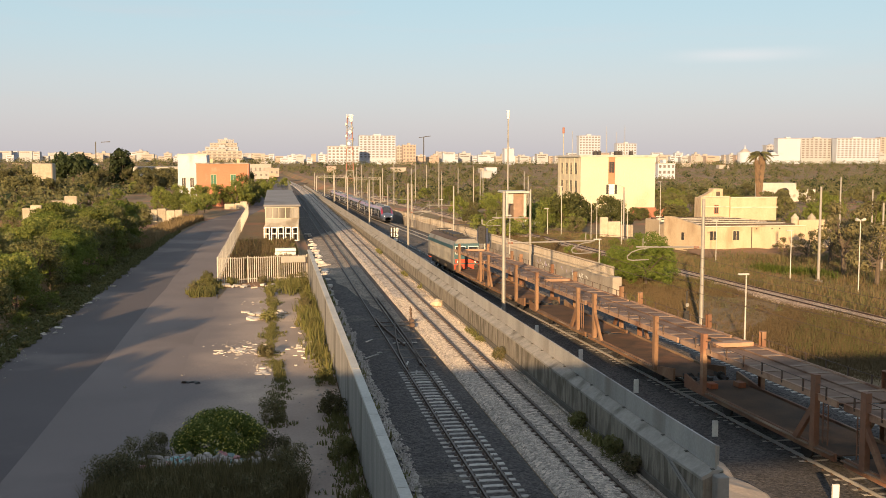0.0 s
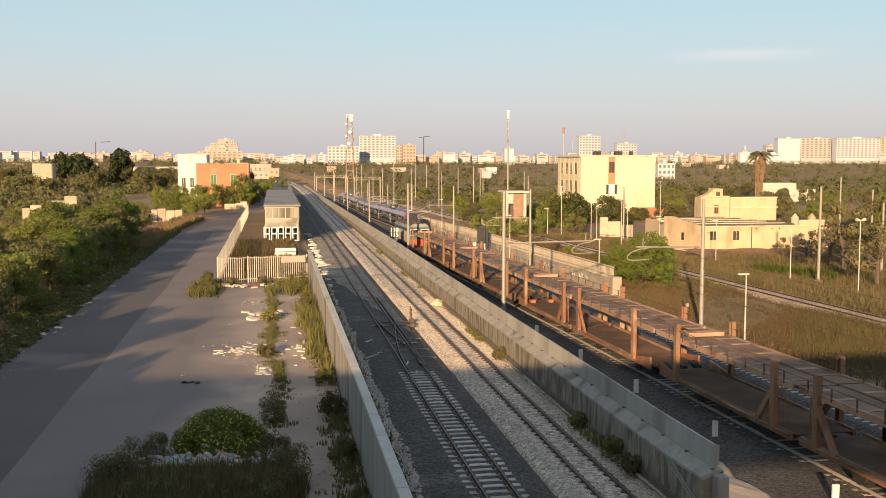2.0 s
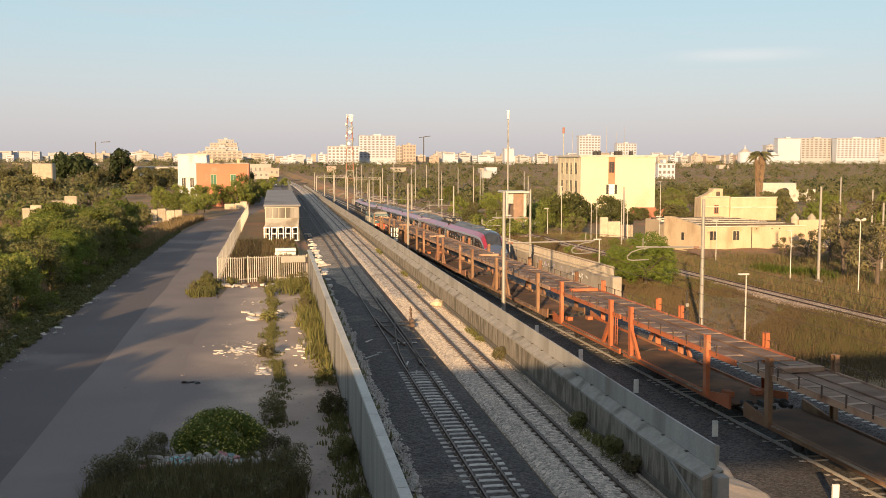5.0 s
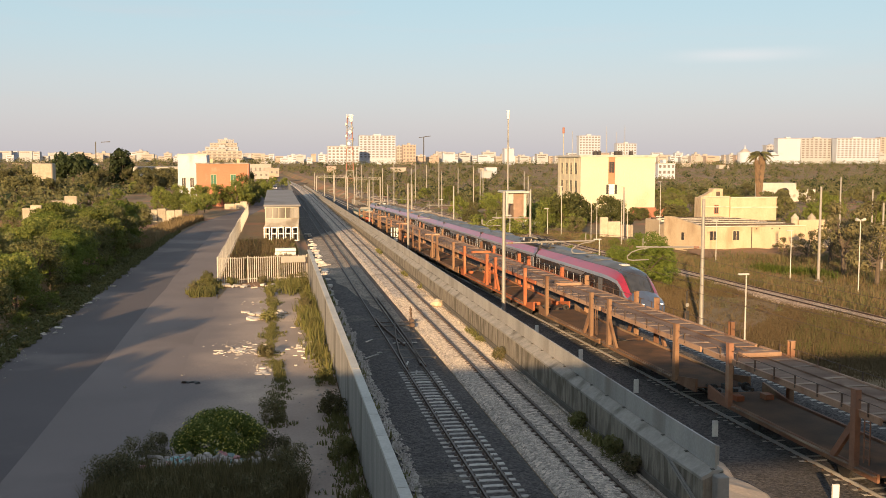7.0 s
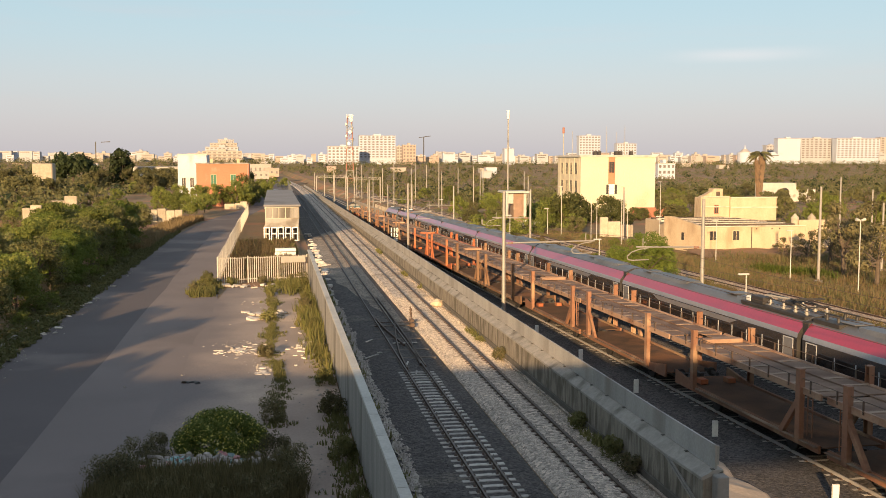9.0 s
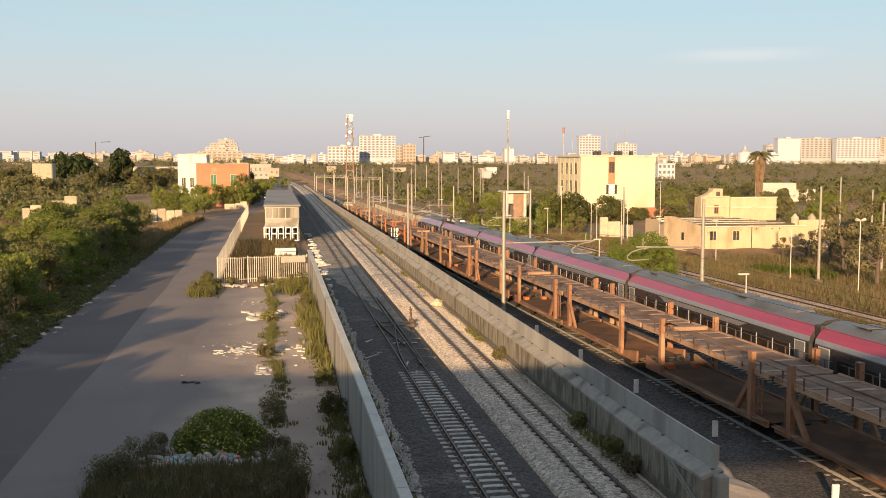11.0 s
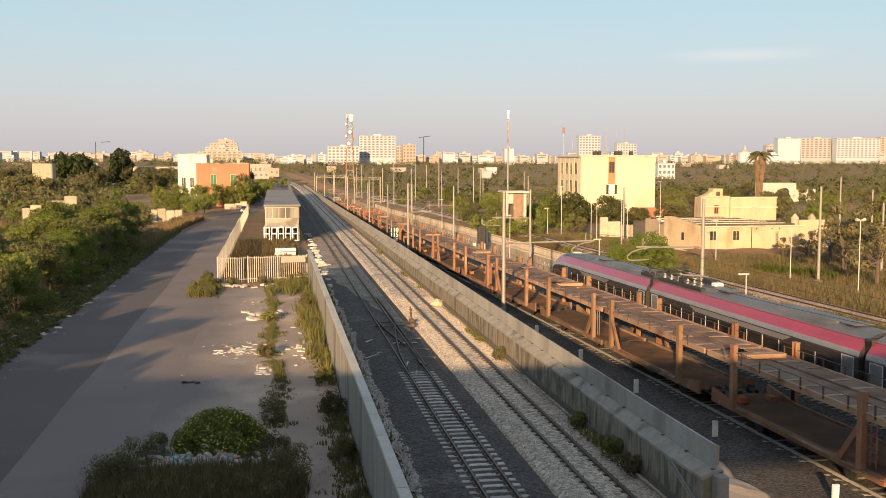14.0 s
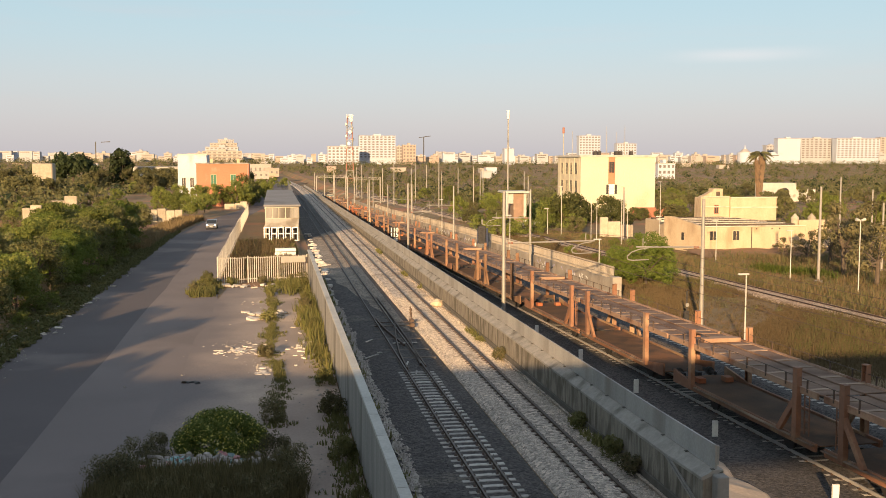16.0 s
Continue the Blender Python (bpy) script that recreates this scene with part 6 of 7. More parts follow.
# taller poles and lamps over the country on the right
def lamp_post(x, y, z, h, heads=1, label="slim white lamp post with a flat head"):
    t = thing("lamp_post", pose(x, y, z), label, "lamp post", "lamp posts beside the tracks")
    part("pole", rod(bmesh.new(), (0, 0, -0.2), (0, 0, h), 0.06, 0.045, 10), POST_PAINT, t)
    if heads == 1:
        part("lamp_head", B(-0.6, 0.2, -0.1, 0.1, h, h + 0.12, 0.03), POST_PAINT, t)
    else:
        for s in (-1, 1):
            part("lamp_head", rod(bmesh.new(), (s * 0.1, 0, h), (s * 0.5, 0, h + 0.12), 0.11, 0.17), POST_PAINT, t)
    return t


lamp_post(31.66, 63.9, zg(64) - 0.6, 5.2)
lamp_post(32.2, 97.1, zg(97) - 0.6, 5.2)
lamp_post(56.6, 103.7, zg(104) - 0.62, 5.4)
lamp_post(57.5, 124.9, zg(125) - 0.62, 5.4)
lamp_post(57.6, 92, zg(92) - 0.62, 7.2, 2)
lamp_post(28.6, 121, zg(121) - 0.5, 6.4)
for px_x, y, h in ((49.4, 170, 9.0), (51.6, 160, 7.6), (54.2, 165, 6.6), (53.3, 150, 9.5), (56.1, 155, 6.8), (75.5, 190, 9.4), (55.6, 140, 5.2), (48.3, 175, 5.0), (29.9, 180, 6.5)):
    lamp_post(px_x, y, zg(y) - 0.62, h)
for px_x, y, h in ((58.15, 100.5, 10.4), (90.2, 150, 10.8), (89.5, 140, 9.0), (59.0, 165, 9.0), (71.8, 110, 8.2)):
    mast(px_x, y, zg(y) - 0.62, h, label="plain grey concrete line pole", group="line poles")
for i, (px_x, y, h) in enumerate(((29.0, 300, 12), (38.8, 330, 14), (37.8, 280, 12), (47.3, 340, 13), (48.9, 300, 14), (53.1, 320, 11), (56.6, 310, 12), (51.6, 260, 12.5), (65.7, 320, 11.5), (70.8, 340, 12), (63.8, 250, 10), (75.3, 300, 11), (57.2, 380, 13), (34.2, 400, 13), (33.8, 420, 12), (28.3, 400, 10), (37.2, 350, 12), (16.4, 420, 10), (22.3, 380, 10), (25.9, 450, 11))):
    mast(px_x, y, zg(y) - 0.6, h, label="grey steel yard mast among the scrub", group="yard masts")
# portal across the far yard
for px_x, y, half in ((30.9, 340, 4.4), (21.5, 390, 5.6)):
    t = thing("catenary_portal", pose(px_x, y, zg(y) - 0.6), "grey steel lattice portal over the far tracks", "portal", "portals")
    for x in (-half, half):
        part("leg", B(x - 0.15, x + 0.15, -0.15, 0.15, 0, 8.9), GALV, t)
    bm = bmesh.new()
    for z in (8.2, 8.9):
        bar(bm, (-half, 0, z), (half, 0, z), 0.12, 0.12)
    for i in range(10):
        a, b = half * (i / 5 - 1), half * ((i + 1) / 5 - 1)
        bar(bm, (a, 0, 8.2 if i % 2 else 8.9), (b, 0, 8.9 if i % 2 else 8.2), 0.07, 0.07)
    part("lattice_beam", bm, GALV, t)
# contact and carrying wires
for off in (0.0, TRACK_GAP):
    w = thing("overhead_wire", Matrix(), "thin contact and carrying wires over the track", "wire", "overhead wires")
    for k, (h, sag) in enumerate(((5.35, 0.0), (6.5, 0.7))):
        pts = []
        for i in range(80):
            y = 8 + i * 4.5
            u = ((y - 20) / 56.0) % 1.0
            pts.append((xm(y) + off + 0.15 * math.sin(y * 0.11), y, zm(y) + h - sag * 4 * u * (1 - u)))
        v, f = loft([[(x - 0.012, y, z), (x, y, z + 0.014), (x + 0.012, y, z), (x, y, z - 0.014)] for x, y, z in pts], True)
        shape("wire", v, f, RAIL, w)
# marker posts by the freight track
proto = thing("marker_post", pose(19.05, 50.9, zm(51) - 0.22), "short white concrete marker post beside the ballast", "post", "marker posts")
part("shaft", B(-0.13, 0.13, -0.06, 0.06, -0.1, 0.8, 0.02), WHITE, proto)
part("foot", B(-0.2, 0.2, -0.15, 0.15, -0.1, 0.06, 0.02), CONCRETE, proto)
for x, y in ((19.81, 32.6), (19.45, 41.9), (18.75, 59.9), (18.5, 69.7), (18.1, 79), (17.8, 88), (17.5, 97), (17.2, 106)):
    copy_thing(proto, pose(x, y, zm(y) - 0.22, 0, 0, random.uniform(-4, 4)))


def light_signal(x, y, z, h):
    t = thing("railway_signal", pose(x, y, z), "tall black railway signal with blue side boards", "signal")
    part("pole", rod(bmesh.new(), (0.55, 0.1, 0), (0.55, 0.1, h - 2.4), 0.11, seg=10), POST_PAINT, t, "white signal pole")
    head = part("signal_head", B(-0.4, 0.62, -0.12, 0.06, h - 2.5, h, 0.05), BLACK, t)
    blue = surf("blue_board_paint", (0.022, 0.034, 0.075), (0.018, 0.028, 0.06), 2, 0.5)
    part("side_board", B(0.72, 0.98, -0.05, 0.05, h - 2.9, h - 0.35, 0.02), blue, t, "blue board beside the head")
    part("side_board", B(-0.56, -0.42, -0.05, 0.05, h - 2.5, h - 0.3, 0.02), blue, t, "blue board beside the head")
    for k in range(3):
        part("hood", rod(bmesh.new(), (0, -0.12, h - 0.45 - 0.65 * k), (0, -0.4, h - 0.47 - 0.65 * k), 0.17, seg=12), BLACK, head)
    for s in (-0.2, 0.2):
        part("ladder_rail", rod(bmesh.new(), (s, 0.4, 0), (s, 0.2, h - 0.5), 0.025, seg=6), GALV, t)
    part("platform", B(-0.45, 0.45, -0.1, 0.5, h - 2.75, h - 2.68), GALV, t)
    part("lamp", rod(bmesh.new(), (0.15, 0.1, h + 0.25), (0.15, 0.1, h + 0.9), 0.09, 0.12), GALV, t)
    part("bracket", B(0.1, 0.6, 0.05, 0.15, h + 0.16, h + 0.24), GALV, t)


light_signal(28.7, 139, zm(139) - 0.3, 4.1)
t = thing("shunting_signal", pose(16.7, 142, zm(142) - 0.3), "black shunting signal board with white panels", "signal")
part("board", B(-0.6, 0.6, -0.06, 0.06, 1.75, 3.95, 0.03), BLACK, t)
part("pole", rod(bmesh.new(), (0, 0.1, 0), (0, 0.1, 3.6), 0.08), GALV, t)
for words, z in (("110", 3.25), ("115", 2.55)):
    curve = bpy.data.curves.new("numeral", "FONT")
    curve.body, curve.size, curve.align_x, curve.extrude, curve.offset = words, 0.8, "CENTER", 0.01, 0.02
    curve.materials.append(WHITE)
    o = new("numeral", curve)
    o.parent = t
    o.matrix_basis = pose(0, -0.08, z, 90)
part("worn_mark", B(-0.1, 0.45, -0.09, -0.062, 1.95, 2.35, 0.01), WHITE, t)
# odd things along the line
t = thing("pale_sack", pose(12.3, 76.5, 0.16), "pale dusty sack lying beside the wall", "sack")
part("bag", chunk(5, 0.55), surf("sackcloth", (0.62, 0.5, 0.36), (0.5, 0.4, 0.28), 3), t)
t = thing("white_box", pose(47.6, 125, right_z(125)), "white trackside box on a post", "cabinet")
part("body", B(-0.35, 0.35, -0.2, 0.2, 1.4, 2.8, 0.04), WHITE, t)
part("post", rod(bmesh.new(), (0, 0, 0), (0, 0, 1.4), 0.08), GALV, t)
for k in range(1):
    t = thing("tall_cabinet", pose(27.85 - 0.9 * k, 139.5 + 3 * k, zm(139) - 0.3), "white relay cabinet beside the signal", "cabinet", "relay cabinets")
    part("body", B(-0.22, 0.22, -0.2, 0.2, 0, 1.7, 0.04), WHITE, t)
    part("cap", B(-0.25, 0.25, -0.23, 0.23, 1.702, 1.78, 0.02), GALV, t)
t = thing("dwarf_signal", pose(32.6, 76, right_z(76)), "dark dwarf signal with a pale round disc", "signal")
part("post", rod(bmesh.new(), (0, 0, 0), (0, 0, 2.6), 0.06), BLACK, t)
part("disc", rod(bmesh.new(), (0, -0.08, 1.5), (0, -0.14, 1.5), 0.15, seg=16), GALV, t)
part("box", B(-0.2, 0.2, -0.06, 0.2, 0.2, 1.0, 0.03), BLACK, t)
# turnout of the near track: switch blades, crossing rails, rodding and levers
for k, pts in enumerate((((XA - 0.42, 53.5), (XA - 0.3, 58), (XA + 0.1, 63), (XA + 0.72, 69)), ((XA + 0.45, 54.5), (XA + 0.62, 58.5), (XA + 0.95, 62.5)), ((XA + 0.66, 54), (XA + 0.75, 62), (XA + 0.8, 70), (XA + 0.8, 82)), ((XA + 0.3, 60.5), (XA - 0.2, 66), (XA - 0.42, 71)))):
    t2 = thing("turnout_rail", Matrix(), "rusty switch rail inside the turnout", "rail", "turnout rails")
    v, f = loft([[(x - 0.06, y, -0.14), (x + 0.06, y, -0.14), (x + 0.035, y, 0.0), (x - 0.035, y, 0.0)] for x, y in pts], True)
    shape("bar", v, f, RAIL, t2)
for x, y in ((9.15, 67.6), (9.35, 69.2)):
    t = thing("point_lever", pose(x, y, -0.16), "rusty point lever with its rodding beside the track", "point lever", "point levers")
    part("stand", B(-0.16, 0.16, -0.25, 0.25, 0, 0.3, 0.03), RAIL, t)
    part("lever", rod(bmesh.new(), (0, 0, 0.2), (-0.1, 0.1, 1.15), 0.05), RAIL, t)
    part("weight", rod(bmesh.new(), (-0.14, 0.1, 0.9), (0.02, 0.1, 0.95), 0.1), RAIL, t)
    part("rod", bar(bmesh.new(), (-2.6, 0, 0.1), (0, 0, 0.1), 0.05, 0.05), RAIL, t)
for x, y, w, a in ((5.75, 62.6, 1.0, 60), (5.4, 57.5, 1.5, 52), (7.35, 52.6, 1.0, 80), (7.2, 55.2, 0.9, 78), (7.5, 61.5, 0.8, 4), (6.0, 58.6, 0.3, 10), (8.2, 61.5, 0.9, 2)):
    t = thing("turnout_bar", pose(x, y, -0.155, 0, 0, a), "pale dusty bar lying across the ballast", "bar", "turnout bars")
    part("bar", B(-w / 2, w / 2, -0.045, 0.045, 0, 0.06, 0.01), SLEEPER_BRIGHT, t)
for y in (57.0, 59.5, 63.2, 66.0, 68.5):
    t = thing("turnout_sleeper", pose(XA + 0.25, y, -0.16), "long dark turnout sleeper half buried in ballast", "sleeper", "turnout sleepers")
    part("beam", B(-1.3, 1.45, -0.13, 0.13, -0.08, 0.012, 0.01), DUSTY_WOOD, t)


# ---- low coping along the verge ----
kerb = None
for i in range(64):
    y = 46 + i * 1.52
    if random.random() < 0.35:
        continue
    m = pose(-16.25 + random.uniform(-0.03, 0.03), y, 0.0, random.uniform(-1, 1), 0, random.uniform(-1, 1))
    if kerb is None:
        verge = thing("verge_kerb", Matrix(), "low pale concrete coping along the road verge", "kerb", kind="structure")
        kerb = part("block", B(-0.12, 0.12, -0.74, 0.74, -0.1, 0.22, 0.03), CONCRETE, verge)
        kerb.matrix_basis = m
    else:
        again(kerb, verge, m)


# ---- buildings ----
def window(parent, m, w, h, surround=WHITE, pane=GLASS, shutters=None, sill=True):
    """A window in its reveal: m puts its sill's middle on the wall, facing -y."""
    o = new("window")
    o.parent, o.matrix_basis = parent, m
    bm = B(-w / 2, w / 2, -0.012, 0.02, 0, h)
    p = part("pane", bm, pane, o)
    bm = bmesh.new()
    for a, b, c, d in ((-w / 2 - 0.1, -w / 2, -0.1, h + 0.1), (w / 2, w / 2 + 0.1, -0.1, h + 0.1), (-w / 2, w / 2, h, h + 0.1), (-w / 2, w / 2, -0.1, 0), (-0.03, 0.03, 0, h)):
        box(bm, a, b, -0.05, 0.02, c, d)
    part("frame", bm, surround, o)
    if sill:
        part("sill", B(-w / 2 - 0.2, w / 2 + 0.2, -0.16, 0.02, -0.2, -0.1), CONCRETE_PALE, o)
    if shutters:
        for s in (-1, 1):
            part("shutter", B(s * (w / 2 + 0.35) - 0.3, s * (w / 2 + 0.35) + 0.3, -0.09, -0.05, 0, h), shutters, o)
    return o


def yellow_house():
    t = thing("yellow_building", pose(73.3, 236, -2.2), "three-storey yellow rendered building with a flat roof", "building")
    W, D, Hh = 19.0, 20.0, 14.2
    part("wall_body", B(0, W, 0, D, -0.5, Hh), YELLOW, t)
    bm = bmesh.new()
    for a in ((-0.35, W + 0.35, -0.35, 0.2), (-0.35, W + 0.35, D - 0.2, D + 0.35), (-0.35, 0.2, 0.2, D - 0.2), (W - 0.2, W + 0.35, 0.2, D - 0.2)):
        box(bm, *a, Hh + 0.002, Hh + 0.45)
    part("cornice", bm, CONCRETE_PALE, t, "pale roof cornice")
    part("stair_strip", B(7.0, 8.7, -0.02, 0.3, 5.6, Hh - 0.05), surf("brown_panel", (0.42, 0.22, 0.12), (0.34, 0.18, 0.1), 0.8), t, "brown recessed strip over the entrance")
    window(t, pose(7.85, -0.05, 10.4), 1.3, 2.6, BRICK_RED, DARK, None, False)
    window(t, pose(7.85, -0.05, 5.2), 1.4, 2.3, WHITE, WHITE, DARK)
    part("canopy", B(6.6, 11.2, -1.4, 0.0, 3.6, 3.8), CONCRETE_PALE, t)
    for k in range(5):
        part("pilaster", B(-0.06, 0.0, 1.2 + 4.0 * k, 1.9 + 4.0 * k, 0, Hh), YELLOW, t)
    for row, z in ((0, 1.2), (1, 5.6), (2, 10.0)):
        for k in range(4):
            window(t, pose(-0.05, 3.55 + 4.0 * k, z, 0, 0, -90), 1.7, 2.8, YELLOW, DARK, None, False)
    for x, y in ((6.2, 9), (7.4, 9.4), (11.5, 8), (12.6, 8.2), (15.6, 8.6)):
        part("roof_tank", B(x, x + 0.9, y, y + 1.2, Hh, Hh + 1.5, 0.1), DARK, t, "dark water tank on the roof")
    part("aerial", rod(bmesh.new(), (1.5, 12, Hh), (1.5, 12, Hh + 6.5), 0.05), GALV, t)


def farm():
    t = thing("farmhouse", pose(61.0, 137, -1.6), "low lime-washed farmhouse with flat roofs and worn walls", "farmhouse")
    part("front_wing", B(0, 16.0, 0, 23.0, -0.6, 3.15, 0.06), LIME, t)
    part("front_coping", B(-0.05, 16.05, -0.06, 0.3, 3.152, 3.32, 0.03), CREAM, t, "pale coping along the roof's edge")
    # the side wing splays out behind the front corner, its wall rising to the back
    gab = [(-0.02, 0.1, -0.6), (-2.3, 9.0, -0.6), (-2.3, 9.0, 4.3), (-1.8, 7.2, 4.35), (-0.02, 0.1, 3.2)]
    v, f = loft([[(a + 0.5, b + 0.25, c) for a, b, c in gab], gab], True)
    shape("side_wall", v, f, LIME, t)
    v, f = loft([[(0, 0.4, -0.6), (-2.0, 9.2, -0.6), (0, 9.2, -0.6)], [(0, 0.4, 3.1), (-2.0, 9.2, 3.1), (0, 9.2, 3.1)]], True)
    shape("side_wing", v, f, LIME, t)
    part("window_niche", B(-0.3, 0.3, -0.02, 0.04, 0, 1.1), DARK, t, "small dark window in the side wall").matrix_basis = pose(-1.17, 4.52, 1.0, 0, 0, -75.6)
    # upper storey in two blocks with a cornice, and a stair head
    part("upper_block", B(9.9, 15.0, 23.2, 26, 2.6, 6.55, 0.06), LIME, t)
    part("upper_block", B(15.02, 23.4, 22.9, 28, 2.6, 6.45, 0.06), LIME, t)
    part("cornice", B(15.0, 23.5, 22.7, 22.89, 4.75, 4.95), CREAM, t)
    part("cornice", B(9.8, 14.98, 23.0, 23.19, 4.9, 5.05), CREAM, t)
    part("parapet", B(9.85, 15.0, 23.1, 23.4, 6.56, 6.72), CREAM, t)
    part("parapet", B(15.02, 23.5, 22.8, 23.1, 6.46, 6.62), CREAM, t)
    part("stair_head", B(12.4, 14.1, 24.0, 26.0, 6.5, 8.0, 0.05), LIME, t)
    v, f = loft([[(10.2, 24.2, 6.5), (12.38, 24.2, 6.5), (12.38, 24.2, 7.6)], [(10.2, 25.6, 6.5), (12.38, 25.6, 6.5), (12.38, 25.6, 7.6)]], True)
    shape("stair_slope", v, f, LIME, t)
    part("stair_window", B(12.9, 13.6, 23.95, 24.02, 6.75, 7.5), BARK, t)
    # roof of the front wing: low dark and pale ridges in long rows
    for k in range(9):
        y = 2.0 + k * 2.25
        part("roof_strip", B(0.4 - 0.3 * k if k < 6 else 0.2, 15.4 - 0.35 * k, y, y + 1.0, 3.152, 3.42), BARK if k % 2 == 0 else CREAM, t)
    for x in (1.55, 5.1):
        window(t, pose(x, -0.04, 1.25), 0.95, 1.3, LIME, DARK, None, False)
    window(t, pose(12.6, 23.16, 3.9), 0.6, 1.3, BRICK_RED, DARK, None, False)
    part("downpipe", rod(bmesh.new(), (7.5, -0.08, 0), (7.5, -0.08, 3.1), 0.07), BARK, t)
    for x in (8.2, 10.6, 11.8):
        part("drain_hole", B(x, x + 0.18, -0.03, 0.02, 2.75, 2.95), DARK, t)
    for x in (15.9, 18.6):
        bm = rod(bmesh.new(), (x, 3, 2.6), (x, 3, 4.2), 0.6, 0.58, 12)
        rod(bm, (x, 3, 4.2), (x, 3, 4.85), 0.64, 0.08, 12)
        part("stone_cone", bm, STONE, t, "small conical stone roof")
    part("yard_wall", B(16.06, 21.0, 2.0, 2.5, -0.4, 3.95, 0.08), LIME, t)
    part("yard_wall", B(19.2, 21.6, 2.6, 3.1, -0.4, 3.7, 0.08), LIME, t)


def orange_house():
    t = thing("orange_house", pose(-18.7, 252, 0), "two-storey faded orange house with green shutters", "house")
    part("wall_body", B(0, 12.6, 0, 10, -0.3, 10.3), ORANGE_WALL, t)
    bm = bmesh.new()
    for a in ((-0.15, 12.75, -0.15, 0.25), (-0.15, 12.75, 9.75, 10.15), (-0.15, 0.25, 0.25, 9.75), (12.35, 12.75, 0.25, 9.75)):
        box(bm, *a, 10.302, 10.6)
    part("parapet", bm, CONCRETE, t)
    for x in (4.1, 8.8):
        window(t, pose(x, -0.05, 5.0), 1.2, 2.7, LIME, GREEN_PAINT)
        window(t, pose(x, -0.05, 0.6), 1.2, 2.4, LIME, GREEN_PAINT)
    for x in (3.0, 9.5):
        part("chimney", B(x, x + 0.7, 5, 5.7, 10.3, 11.6), LIME, t)
    part("downpipe", rod(bmesh.new(), (12.3, -0.1, 0), (12.3, -0.1, 10), 0.06), GALV, t)
    t = thing("white_house", pose(-23.6, 258, 0), "plain white house behind the orange one", "house")
    part("wall_body", B(0, 7.0, 0, 12, -0.3, 12.5), surf("grey_white_render", (0.52, 0.55, 0.6), (0.46, 0.48, 0.53), 0.4, 0.85, 0.2, 4, c=(0.36, 0.36, 0.37), c_at=0.62), t)
    part("parapet", B(-0.1, 7.1, -0.1, 0.3, 12.502, 12.8), CONCRETE_PALE, t)
    for k in range(2):
        window(t, pose(1.4 + 2.0 * k, -0.05, 4.5), 0.9, 2.4, WHITE, DARK)
        window(t, pose(-0.05, 3 + 4 * k, 6.5, 0, 0, -90), 1.0, 2.2, WHITE, DARK)


